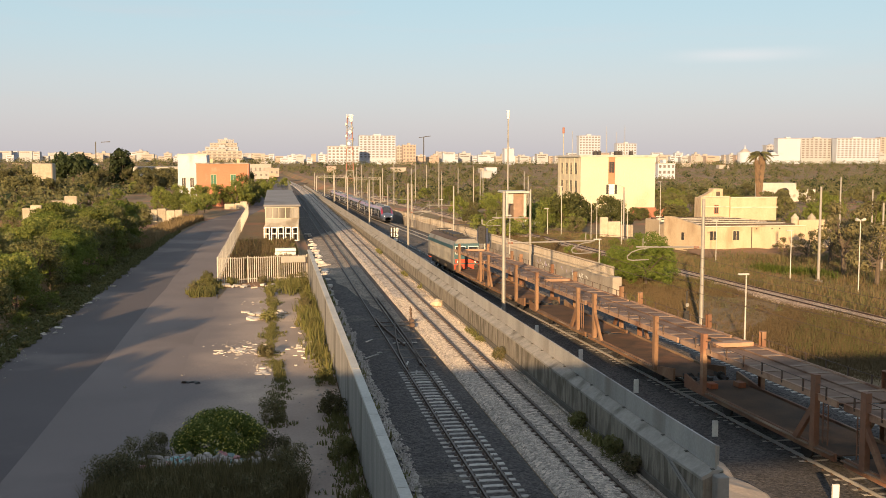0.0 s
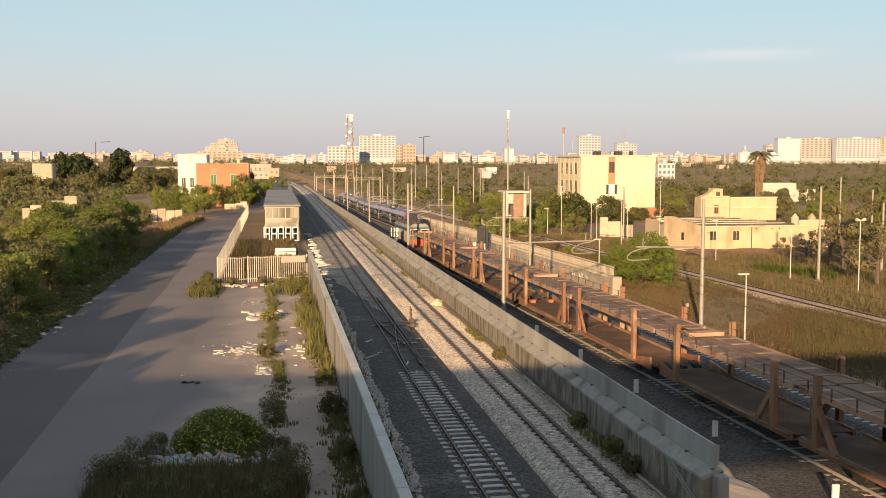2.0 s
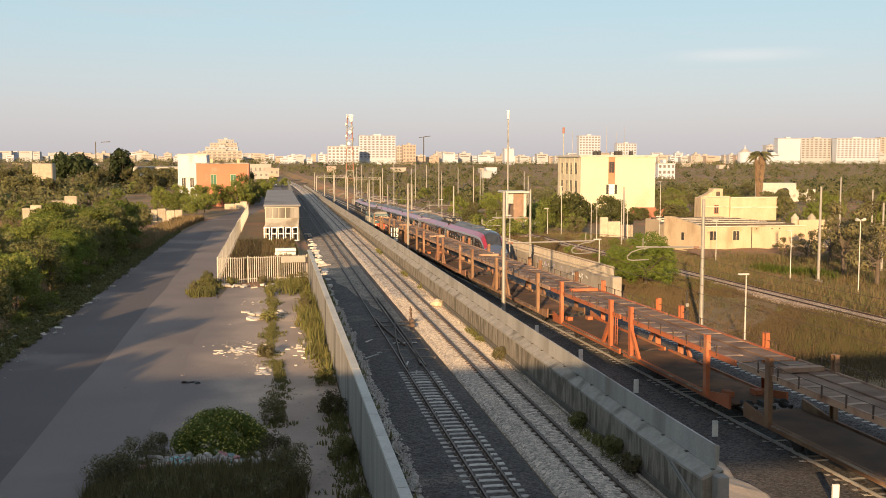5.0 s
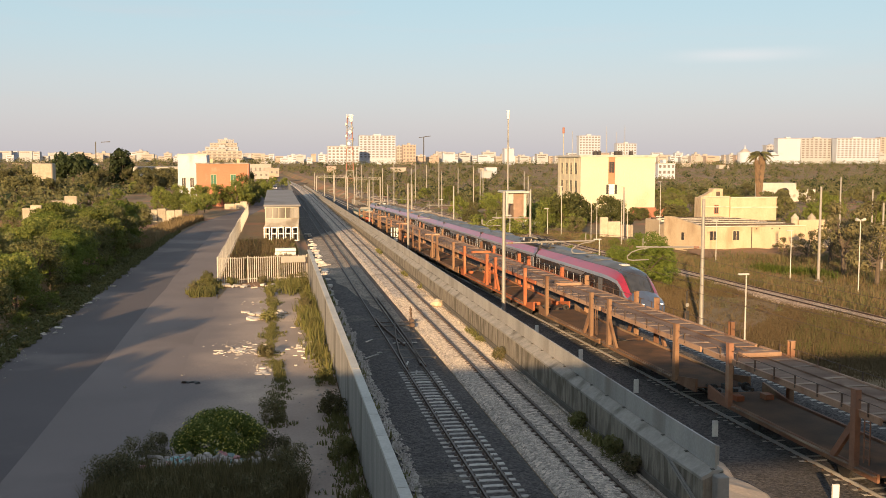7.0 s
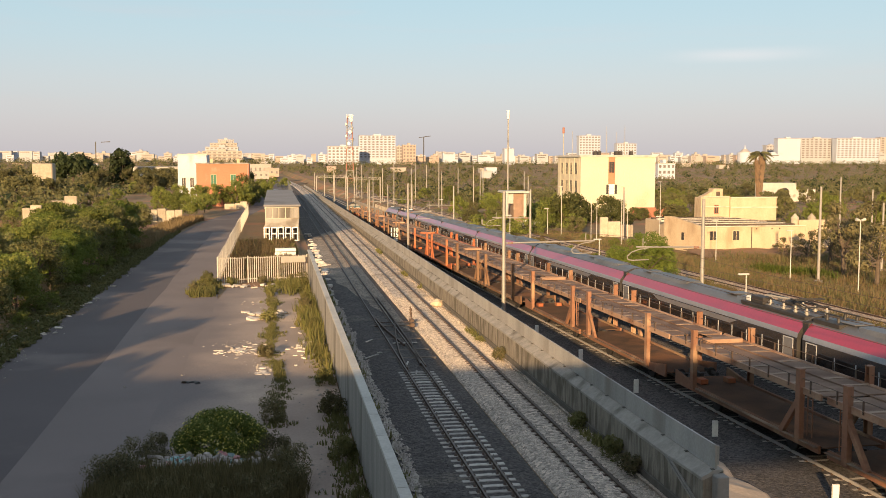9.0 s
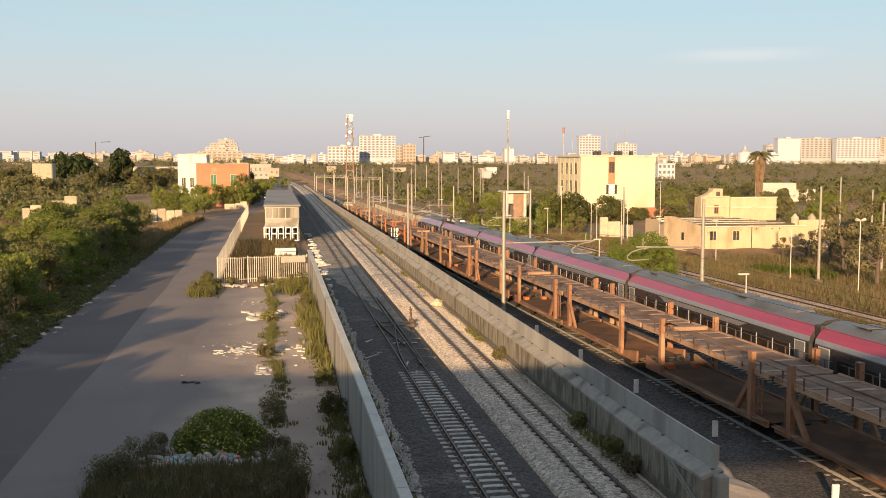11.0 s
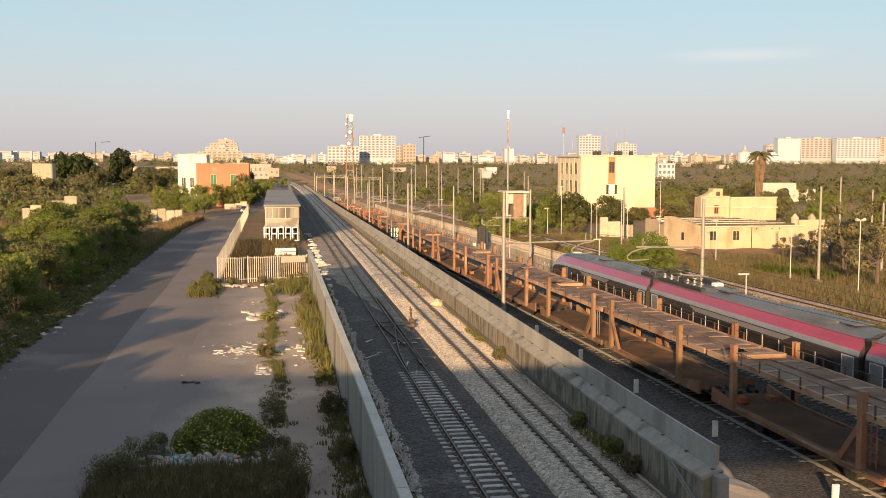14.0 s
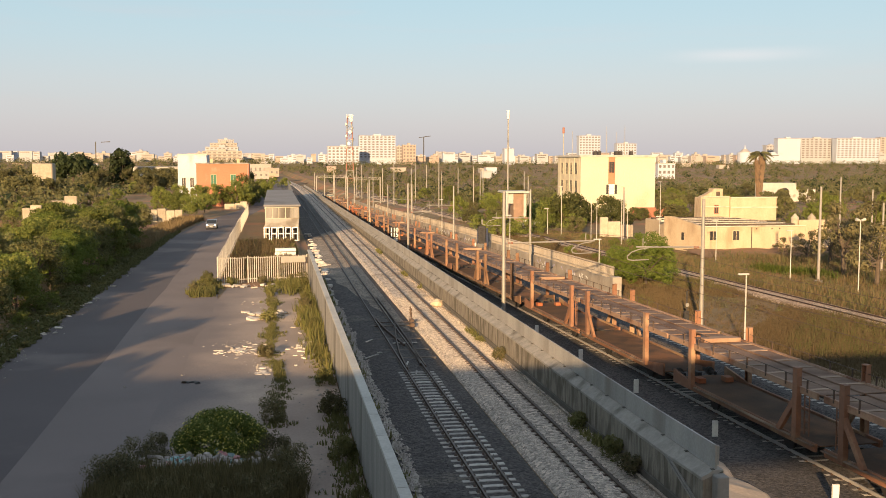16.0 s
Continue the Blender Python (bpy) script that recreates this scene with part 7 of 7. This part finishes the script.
def signal_hut():
    t = thing("signal_hut", pose(-1.35, 143.8, 0), "pale railway cabin with a flat roof and panelled front", "building")
    part("wall_body", B(0, 4.75, 1.6, 72, -0.2, 4.7), HUT_WALL, t)
    part("front_wall", B(0, 4.75, 0, 1.59, 2.6, 4.7), HUT_WALL, t)
    part("open_front", B(0.1, 4.65, 1.5, 1.59, -0.1, 2.59), DARK, t, "dark open bay under the front wall")
    for x in (0.0, 4.6):
        part("side_pier", B(x, x + 0.15, 0, 1.49, -0.2, 2.59), HUT_WALL, t)
    part("roof_slab", B(-0.2, 4.95, -0.3, 72.2, 4.702, 4.98, 0.03), ROOF_FELT, t, "long flat grey roof slab")
    for k in range(5):
        part("front_panel", B(0.12 + 0.92 * k, 0.92 + 0.92 * k, -0.06, 0.02, 3.1, 4.55, 0.02), CONCRETE, t)
    v, f = loft([[(0.3, -0.1, 3.0), (4.7, -0.1, 3.0), (4.7, -0.1, 2.9), (0.3, -0.1, 2.9)], [(-0.2, -1.6, 1.9), (4.6, -1.6, 2.05), (4.6, -1.6, 1.95), (-0.2, -1.6, 1.8)]], True)
    shape("awning", v, f, HUT_WALL, t, "sloping pale awning sheet")
    w = thing("wall_trackside", Matrix(), "tall grey concrete wall beside the track beyond the cabin", "wall", kind="structure")
    for k in range(18):
        a, b = 216.3 + 6 * k, 222.27 + 6 * k
        xa, xb = 3.42 + 0.004 * (a - 144) + bend(a), 3.42 + 0.004 * (b - 144) + bend(b)
        v, f = loft([[(xa, a, -0.4), (xa + 0.25, a, -0.4), (xa + 0.25, a, 4.7), (xa, a, 4.7)], [(xb, b, -0.4), (xb + 0.25, b, -0.4), (xb + 0.25, b, 4.7), (xb, b, 4.7)]], True)
        shape("panel", v, f, CONCRETE, w)
    for k in range(5):
        fr = thing("stacked_frame", pose(-1.15 + 0.98 * k, 141.6, 0.0, -8, (0, 2, -1.5, 1, 0)[k], 0), "white concrete frame leaning before the cabin", "frame", "white frames before the cabin")
        bm = bmesh.new()
        for a in ((-0.42, -0.28, 0, 1.95), (0.28, 0.42, 0, 1.95), (-0.28, 0.28, 1.8, 1.95), (-0.28, 0.28, 0.95, 1.08), (-0.28, 0.28, 0, 0.12)):
            box(bm, a[0], a[1], -0.06, 0.06, a[2], a[3])
        part("frame", bm, WHITE, fr)
    s = thing("slab_stack", pose(1.1, 116, 0), "stack of white concrete slabs on the ground", "slabs")
    for k in range(3):
        part("slab", B(-1.2 + 0.05 * k, 1.2, -0.5, 0.5, 0.02 + 0.42 * k, 0.36 + 0.42 * k, 0.03), WHITE, s)
    p = thing("brown_post", pose(-0.6, 237, 0), "thick weathered brown timber post beside the cabinet", "post")
    part("shaft", B(-0.35, 0.35, -0.3, 0.3, 0, 2.7, 0.1), BARK, p)
    part("cap", B(-0.25, 0.25, -0.2, 0.2, 2.7, 3.1, 0.1), BRICK_RED, p)
    c = thing("equipment_cabinet", pose(-1.9, 237, 0), "small white cabinet beside the road", "cabinet")
    part("body", B(-0.42, 0.42, -0.4, 0.4, 0, 1.8, 0.03), WHITE, c)
    part("roof", B(-0.47, 0.47, -0.45, 0.45, 1.802, 1.9, 0.02), GALV, c)


def red_hut():
    t = thing("red_cabin", pose(42.3, 187, -2.6), "small faded brown cabin with a projecting flat roof", "building")
    part("wall_body", B(2.6, 5.0, 0, 5, 0, 7.6), surf("faded_brown_render", (0.3, 0.2, 0.135), (0.22, 0.145, 0.1), 0.6, 0.9, 0.3, 6, c=(0.5, 0.42, 0.34), c_at=0.6), t)
    part("white_pier", B(4.55, 5.1, -0.05, 0.2, 0, 7.59), CONCRETE_PALE, t)
    part("white_pier", B(1.5, 2.55, -0.05, 0.4, 5.6, 7.59), CONCRETE_PALE, t)
    part("roof_slab", B(0.7, 5.5, -0.8, 5.6, 7.602, 7.95, 0.03), CONCRETE_PALE, t)
    part("door", B(2.9, 4.3, -0.05, 0.02, 3.0, 6.8), surf("brown_door", (0.3, 0.19, 0.13), (0.22, 0.14, 0.1), 1), t, "tall brown door")
    part("pillar", B(1.0, 1.3, -0.6, -0.3, 0, 7.6), CONCRETE_PALE, t)
    part("platform", B(-2, 7, -3, 0, 1.6, 2.1), CONCRETE_PALE, t)
    m = thing("radio_mast", pose(46.8, 200, -2.5), "slender tall radio mast with a white aerial", "mast")
    part("pole", rod(bmesh.new(), (0, 0, 0), (0, 0, 22), 0.2, 0.13, 10), GALV, m)
    part("aerial", rod(bmesh.new(), (0, 0, 22), (0, 0, 23.8), 0.3, 0.3, 10), WHITE, m)


def earth_bank(x0, x1, y0, y1, h):
    """Red soil heaped against the farmhouse's front."""
    q = random.Random(12)
    rows = [[(x0 + (x1 - x0) * i / 16, y0 + (y1 - y0) * k, right_z(y0) - 0.05 + h * k ** 0.7 * (0.9 + 0.1 * math.sin(i * 1.3)) + q.uniform(-0.05, 0.05)) for i in range(17)] for k in (0, 0.25, 0.5, 0.75, 1.0)]
    v, f = loft(rows)
    tagged(shape("earth_bank", v, f, surf("red_soil", (0.28, 0.15, 0.08), (0.19, 0.115, 0.06), 0.6, 0.95, 0.6, 5)), "bank of red soil against the farmhouse", "soil", kind="structure")


earth_bank(58.0, 84.0, 128.5, 136.97, 0.72)
yellow_house(), farm(), orange_house(), signal_hut(), red_hut()


def stone_wall(x0, x1, y, z, h, label="ruined pale dry-stone field wall"):
    t = thing("field_wall", pose(x0, y, z), label, "wall", "field walls")
    q = random.Random(int(x0 * 7 + y))
    x = 0.0
    while x < x1 - x0:
        w = q.uniform(1.2, 3.0)
        part("stone_course", B(x, x + w - 0.04, -0.3, 0.3, -0.2, h * q.uniform(0.6, 1.1), 0.08), STONE, t)
        x += w


for x0, x1, y, h in ((-44.5, -41.5, 190, 3.0), (-30.4, -27.2, 185, 2.5), (-23.6, -17.4, 190, 2.2), (-11.4, -6.7, 237, 1.7), (-47.9, -44.8, 230, 3.2)):
    stone_wall(x0, x1, y, 0, h)
stone_wall(57.1, 60.9, 172, right_z(172), 3.4)
t = thing("ruined_barn", pose(-74.1, 330, 0), "square roofless pale stone barn", "barn")
part("wall_body", B(0, 6.0, 0, 5, -0.3, 10.2, 0.25), STONE, t)
part("doorway", B(3, 4.4, -0.03, 0.05, 0, 2.6), DARK, t)
t = thing("white_cottage", pose(168.9, 330, right_z(330)), "long low white cottage with an arch", "cottage")
part("wall_body", B(0, 12.5, 0, 6, 0, 6.6), CONCRETE_PALE, t)
part("wall", B(12.6, 21, 2, 2.4, 0, 4.2), CONCRETE_PALE, t)
part("arch", rod(bmesh.new(), (8.2, -0.03, 3.2), (8.2, 0.05, 3.2), 1.7, 1.7, 20), DARK, t)
t = thing("glasshouse_row", pose(-56.9, 420, 0), "long low pale sheds beyond the grove", "shed")
part("wall_body", B(0, 22, 0, 20, 0, 8), CONCRETE_PALE, t)
part("roof", B(-0.5, 22.5, -0.5, 20.5, 8.002, 8.6), GALV, t)
t = thing("terracotta_shed", pose(84.8, 232, right_z(232)), "low red-earth wall beside the yellow building", "wall")
part("wall", B(0, 12, 0, 0.5, 0, 2.6), BRICK_RED, t)


def palm(x, y, z, h):
    t = thing("palm_tree", pose(x, y, z), "tall palm with a thick skirt of dead fronds", "palm tree")
    part("trunk", rod(bmesh.new(), (0, 0, 0), (0, 0, h - 1), 0.5, 0.4, 10), BARK, t)
    q = random.Random(2)
    V, F = [], []
    for i in range(900):
        a, k = q.uniform(0, 6.283), q.random()
        r = 0.7 + 1.25 * k * (1 - 0.2 * k)
        zz = h * (0.15 + 0.75 * k)
        n = len(V)
        V += [(r * math.cos(a) - 0.14, r * math.sin(a), zz), (r * math.cos(a) + 0.14, r * math.sin(a), zz), (0.8 * r * math.cos(a), 0.8 * r * math.sin(a), zz - 1.6)]
        F.append((n, n + 1, n + 2))
    tagged(shape("dead_fronds", V, F, leafy("dead_palm_fronds", (0.22, 0.145, 0.09), (0.15, 0.105, 0.07)), t, "brown hanging dead fronds"), kind="stuff")
    for i in range(36):
        a, e = q.uniform(0, 6.283), q.uniform(-0.35, 1.2)
        pts = [Vector((s * 4.6 * math.cos(a) * math.cos(e * (1 - 0.3 * s)), s * 4.6 * math.sin(a) * math.cos(e * (1 - 0.3 * s)), h - 1 + s * 3 * math.sin(e) - 2.6 * s * s)) for s in (0, 0.35, 0.7, 1.0)]
        side = Vector((-math.sin(a), math.cos(a), 0))
        v, f = loft([[p - side * w + Vector((0, 0, -w)), p, p + side * w + Vector((0, 0, -w))] for p, w in zip(pts, (0.05, 0.34, 0.34, 0.04))])
        shape("frond", v, f, FOLIAGE_OLIVE, t)


palm(152.2, 300, right_z(300), 17.6)

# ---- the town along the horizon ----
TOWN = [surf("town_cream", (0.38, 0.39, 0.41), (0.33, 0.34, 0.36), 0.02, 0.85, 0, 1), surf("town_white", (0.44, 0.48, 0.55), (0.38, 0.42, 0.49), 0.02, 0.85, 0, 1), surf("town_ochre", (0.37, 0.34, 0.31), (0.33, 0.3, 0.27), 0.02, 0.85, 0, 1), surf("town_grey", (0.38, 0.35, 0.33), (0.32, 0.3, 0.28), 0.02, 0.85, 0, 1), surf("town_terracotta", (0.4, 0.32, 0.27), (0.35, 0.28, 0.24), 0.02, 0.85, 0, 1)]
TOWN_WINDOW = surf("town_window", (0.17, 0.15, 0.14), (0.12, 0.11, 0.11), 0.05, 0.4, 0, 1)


def town_block(x0, x1, y, top, mat, floors, cols, label, d=14.0, base=-4.0, win_w=0.55, steps=0):
    t = thing("apartment_block", pose(x0, y, base), label, "building", "town buildings")
    w, h = x1 - x0, top - base
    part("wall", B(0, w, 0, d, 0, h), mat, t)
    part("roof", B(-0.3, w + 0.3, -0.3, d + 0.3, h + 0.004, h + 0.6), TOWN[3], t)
    part("stair_head", B(w * 0.4, w * 0.6, d * 0.3, d * 0.7, h + 0.61, h + 3.0), mat, t)
    if cols:
        fh, cw = h / floors, w / cols
        first = None
        for r in range(max(0, floors - 9), floors):
            for c in range(cols):
                m = pose(cw * (c + 0.5), -0.05, fh * r + fh * 0.3)
                if first is None:
                    first = part("window", B(-cw * win_w / 2, cw * win_w / 2, -0.1, 0.04, 0, fh * 0.5), TOWN_WINDOW, t)
                    first.matrix_basis = m
                else:
                    again(first, t, m)
            if r % 1 == 0 and cols > 5:
                part("balcony", B(w * 0.08, w * 0.92, -1.2, 0.0, fh * r - 0.1, fh * r + 0.25), mat, t)
    return t


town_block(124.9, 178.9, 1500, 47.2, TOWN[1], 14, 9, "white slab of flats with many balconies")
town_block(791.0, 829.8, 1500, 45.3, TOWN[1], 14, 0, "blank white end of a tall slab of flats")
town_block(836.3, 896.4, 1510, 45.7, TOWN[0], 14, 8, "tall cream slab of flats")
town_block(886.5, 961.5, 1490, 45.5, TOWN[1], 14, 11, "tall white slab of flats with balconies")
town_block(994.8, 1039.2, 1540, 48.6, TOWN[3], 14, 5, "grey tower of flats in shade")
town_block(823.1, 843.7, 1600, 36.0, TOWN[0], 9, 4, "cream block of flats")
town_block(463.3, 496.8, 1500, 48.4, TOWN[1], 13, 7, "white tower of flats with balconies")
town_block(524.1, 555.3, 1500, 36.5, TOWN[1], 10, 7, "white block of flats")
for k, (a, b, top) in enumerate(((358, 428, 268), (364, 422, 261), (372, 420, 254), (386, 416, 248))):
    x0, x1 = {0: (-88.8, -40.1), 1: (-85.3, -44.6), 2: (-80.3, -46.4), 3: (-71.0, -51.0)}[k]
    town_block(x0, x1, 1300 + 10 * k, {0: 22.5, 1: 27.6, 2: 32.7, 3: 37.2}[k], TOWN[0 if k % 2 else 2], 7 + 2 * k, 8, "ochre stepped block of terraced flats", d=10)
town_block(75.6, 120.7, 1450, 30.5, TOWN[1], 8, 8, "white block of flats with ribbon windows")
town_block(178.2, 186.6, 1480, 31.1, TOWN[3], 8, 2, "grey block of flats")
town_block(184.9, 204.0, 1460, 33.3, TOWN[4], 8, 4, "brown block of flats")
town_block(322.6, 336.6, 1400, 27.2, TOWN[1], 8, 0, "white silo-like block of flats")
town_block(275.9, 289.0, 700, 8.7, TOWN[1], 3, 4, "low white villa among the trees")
q = random.Random(21)
BEARINGS = [-423.6, 1052.8]
x = BEARINGS[0]
while x < BEARINGS[1]:
    y = 1550 + q.uniform(-100, 600)
    k = y / 1500
    w = q.uniform(9, 26)
    low = 0.8 if -100 < x < 100 or x > 700 else 1.0
    t = thing("town_house", pose(x * k, y, -4), q.choice(["pale flat-roofed block of flats on the horizon", "small cream town house on the horizon", "distant warm white flats along the horizon"]), "building", "town buildings")
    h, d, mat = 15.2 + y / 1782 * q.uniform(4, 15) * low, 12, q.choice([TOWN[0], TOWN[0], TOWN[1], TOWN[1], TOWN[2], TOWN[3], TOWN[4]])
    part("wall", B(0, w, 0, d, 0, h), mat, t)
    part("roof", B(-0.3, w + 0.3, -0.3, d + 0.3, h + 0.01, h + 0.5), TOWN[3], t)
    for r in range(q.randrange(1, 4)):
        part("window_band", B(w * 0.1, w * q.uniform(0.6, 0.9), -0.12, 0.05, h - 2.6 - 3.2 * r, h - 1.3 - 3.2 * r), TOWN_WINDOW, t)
    if q.random() < 0.4:
        part("stair_head", B(w * 0.3, w * 0.6, 3, 8, h + 0.52, h + 3.2), mat, t)
    x += q.uniform(5, 12)
# low buildings among the trees in front of the town
for i in range(22):
    y = 700 + 500 * q.random()
    x = (-0.4 + 1.0 * q.random()) * y
    if -20 < x < 25:
        continue
    t = thing("villa", pose(x, y, right_z(y)), "low pale villa among the groves", "house", "villas")
    w, h = q.uniform(7, 15), q.uniform(3.5, 6)
    part("wall", B(0, w, 0, 8, 0, h), q.choice(TOWN), t)
    part("roof", B(-0.3, w + 0.3, -0.3, 8.3, h + 0.01, h + 0.4), TOWN[4], t)
for x, y, w, h in ((-15, 590, 12, 4.4), (-52, 640, 20, 6.0), (-6, 640, 9, 5.4), (-26, 700, 24, 7.0)):
    t = thing("villa", pose(x, y, land(-50, y)), "low pale villa among the groves", "house", "villas")
    part("wall", B(0, w, 0, 8, 0, h), q.choice(TOWN), t)
    part("roof", B(-0.3, w + 0.3, -0.3, 8.3, h + 0.01, h + 0.4), TOWN[3], t)
    for k in range(int(w / 3)):
        part("window", B(1 + 3 * k, 2.1 + 3 * k, -0.06, 0.02, h * 0.4, h * 0.7), TOWN_WINDOW, t)
# church with a lantern
t = thing("church", pose(686.2, 1400, -4), "white domed church with a lantern", "church")
hh = 22.8 + 4
part("drum", rod(bmesh.new(), (0, 0, 0), (0, 0, hh), 10.5, 10.5, 16), TOWN[1], t)
part("dome", rod(bmesh.new(), (0, 0, hh), (0, 0, hh + 5), 8.5, 3, 16), TOWN[3], t)
part("lantern", rod(bmesh.new(), (0, 0, hh + 5), (0, 0, hh + 11), 1.6, 0.3, 10), TOWN[1], t)
# telecom tower
t = thing("telecom_tower", pose(44.3, 600, -4), "red and white lattice telecom tower with dishes", "tower")
REDPAINT = surf("tower_red", (0.33, 0.15, 0.11), (0.28, 0.13, 0.1), 0.3)
hh = 37.1 + 4
n = 9
for k in range(n):
    z0, z1 = hh * k / n, hh * (k + 1) / n
    w0, w1 = 2.3 - 1.0 * k / n, 2.3 - 1.0 * (k + 1) / n
    bm = bmesh.new()
    cs = [(-1, -1), (1, -1), (1, 1), (-1, 1)]
    for i, (a, b) in enumerate(cs):
        c, d = cs[(i + 1) % 4]
        bar(bm, (a * w0, b * w0, z0), (a * w1, b * w1, z1), 0.3, 0.3)
        bar(bm, (a * w0, b * w0, z0), (c * w1, d * w1, z1), 0.16, 0.16)
        bar(bm, (a * w1, b * w1, z1), (c * w1, d * w1, z1), 0.18, 0.18)
    part("lattice_section", bm, GALV if k % 2 else REDPAINT, t)
for k in range(9):
    a = k * 2.2
    z = hh * (0.5 + 0.055 * k)
    part("dish", rod(bmesh.new(), (1.5 * math.cos(a), 1.5 * math.sin(a), z), (2.3 * math.cos(a), 2.3 * math.sin(a), z), 0.5, 1.0, 12), WHITE, t)
for k in range(6):
    part("antenna", B(-1.8 + 0.7 * k, -1.5 + 0.7 * k, -1.9, -1.6, hh - 1.5, hh + 1.2), WHITE, t)
for x, y, z, s in ((177.2, 1200, 38.8, 1), (-199.9, 1200, 32.3, -1)):
    t = thing("tower_crane", pose(x, y, -4), "thin tower crane over the town", "crane", "tower cranes")
    part("mast", B(-0.5, 0.5, -0.5, 0.5, 0, z + 4), DARK, t)
    part("jib", bar(bmesh.new(), (-6 * s, 0, z + 3.4), (9 if s > 0 else 16, 0, z + 4 + (1.5 if s > 0 else 0)), 0.6, 0.8), DARK, t)
for x, z in ((146.0, 27.9),):
    t = thing("radio_mast", pose(x, 500, -4), "tall thin mast with a red and white head", "mast")
    part("pole", rod(bmesh.new(), (0, 0, 0), (0, 0, z + 1), 0.35, 0.2, 8), GALV, t)
    part("head", rod(bmesh.new(), (0, 0, z + 1), (0, 0, z + 4), 0.6, 0.6, 8), REDPAINT, t)
for x, z in ((304.1, 42.4), (313.4, 37.3), (321.6, 43.6)):
    t = thing("lattice_aerial", pose(x, 900, -4), "thin grey lattice aerial", "mast", "aerials")
    part("pole", rod(bmesh.new(), (0, 0, 0), (0, 0, z + 4), 0.3, 0.15, 6), GALV, t)
# far road bridge across the valley of the tracks
t = thing("far_viaduct", pose(-15.1, 620, -3), "low pale viaduct crossing far up the line", "viaduct")
part("deck", B(-5, 16, 0, 8, 4.6, 6.4), STONE, t)
for k in range(3):
    part("pier", B(-4.6 + 8.5 * k, -1.8 + 8.5 * k, 1, 7, 0, 4.6), STONE, t)


# ---- the car on the road ----
def hatchback():
    t = thing("hatchback_car", Matrix(), "small silver-grey hatchback with its headlights on", "car")
    paint = surf("silver_car_paint", (0.2, 0.21, 0.23), (0.17, 0.18, 0.2), 0.5, 0.3, 0, 4, metal=0.4)
    side = [(-1.95, 0.35), (-1.95, 0.8), (-1.7, 0.92), (-0.95, 0.98), (-0.3, 1.42), (0.9, 1.5), (1.65, 1.3), (1.9, 0.9), (1.93, 0.35)]
    v, f = loft([[(-0.8, a, b) for a, b in side], [(-0.84, a, b) for a, b in side], [(0.84, a, b) for a, b in side], [(0.8, a, b) for a, b in side]], True)
    shape("body", v, f, paint, t)
    for s in (-1, 1):
        prof = [(-0.8, 0.98), (-0.25, 1.36), (0.85, 1.42), (1.5, 1.2), (1.55, 0.98)]
        v, f = loft([[(s * 0.845, a, b) for a, b in prof], [(s * 0.855, a, b) for a, b in prof]], True)
        shape("side_window", v, f, GLASS, t)
        part("headlight", B(s * 0.6 - 0.16, s * 0.6 + 0.16, -1.98, -1.9, 0.62, 0.8, 0.03), glow("car_headlight", (1.0, 0.97, 0.9), 1.2), t, "lit headlight")
        for y in (-1.25, 1.2):
            wh = part("wheel", rod(bmesh.new(), (s * 0.68, y, 0.3), (s * 0.86, y, 0.3), 0.3, seg=18), BLACK, t)
            part("rim", rod(bmesh.new(), (s * 0.86, y, 0.3), (s * 0.875, y, 0.3), 0.18, seg=14), GALV, wh)
        part("mirror", B(s * 0.93 - 0.08, s * 0.93 + 0.08, -0.75, -0.6, 0.95, 1.08, 0.02), paint, t)
    v, f = loft([[(-0.76, -0.97, 1.0), (0.76, -0.97, 1.0)], [(-0.72, -0.28, 1.445), (0.72, -0.28, 1.445)]])
    shape("windscreen", v, f, GLASS, t)
    part("grille", B(-0.55, 0.55, -1.975, -1.93, 0.3, 0.58), BLACK, t)
    part("plate", B(-0.26, 0.26, -1.985, -1.97, 0.38, 0.48), WHITE, t)
    return t


car = hatchback()
CAR_X = [(100, -11.0), (169, -10.2), (206, -6.9), (260, -3.6), (340, 0.2), (600, 0.0)]


def motions():
    """All that moves: the freight train up the line, the express down it, the car on the road."""
    ts = [i * 0.5 for i in range(33)]
    for i, w in enumerate(wagons):
        walk(w, [(t, on_line(0, 92.15 - 28.9 * i + freight_run(t))) for t in ts])
    walk(loco, [(t, on_line(0, 115.4 + freight_run(t))) for t in ts])
    walk(nose_car, [(t, on_line(TRACK_GAP, express_nose(t), 0, 0.35)) for t in ts])
    for i, c in enumerate(mids[:5]):
        walk(c, [(t, on_line(TRACK_GAP, express_nose(t) + NOSE_LEN + CAR_LEN * i, 0, 0.35)) for t in ts])
    walk(mids[5], [(t, on_line(TRACK_GAP, express_nose(t) + NOSE_LEN + 6 * CAR_LEN, 180, 0.35)) for t in ts])
    end = 2 * NOSE_LEN + 6 * CAR_LEN
    walk(tail_car, [(t, on_line(TRACK_GAP, express_nose(t) + end, 180, 0.35)) for t in ts])
    rows = []
    for t in ts:
        y = 169 + 24.5 * (16 - t)
        x0, x1 = lerp(y, CAR_X), lerp(y - 3, CAR_X)
        rows.append((t, pose(x0, y, 0.012, 0, 0, math.degrees(math.atan2(x1 - x0, 3)))))
    walk(car, rows)


motions()
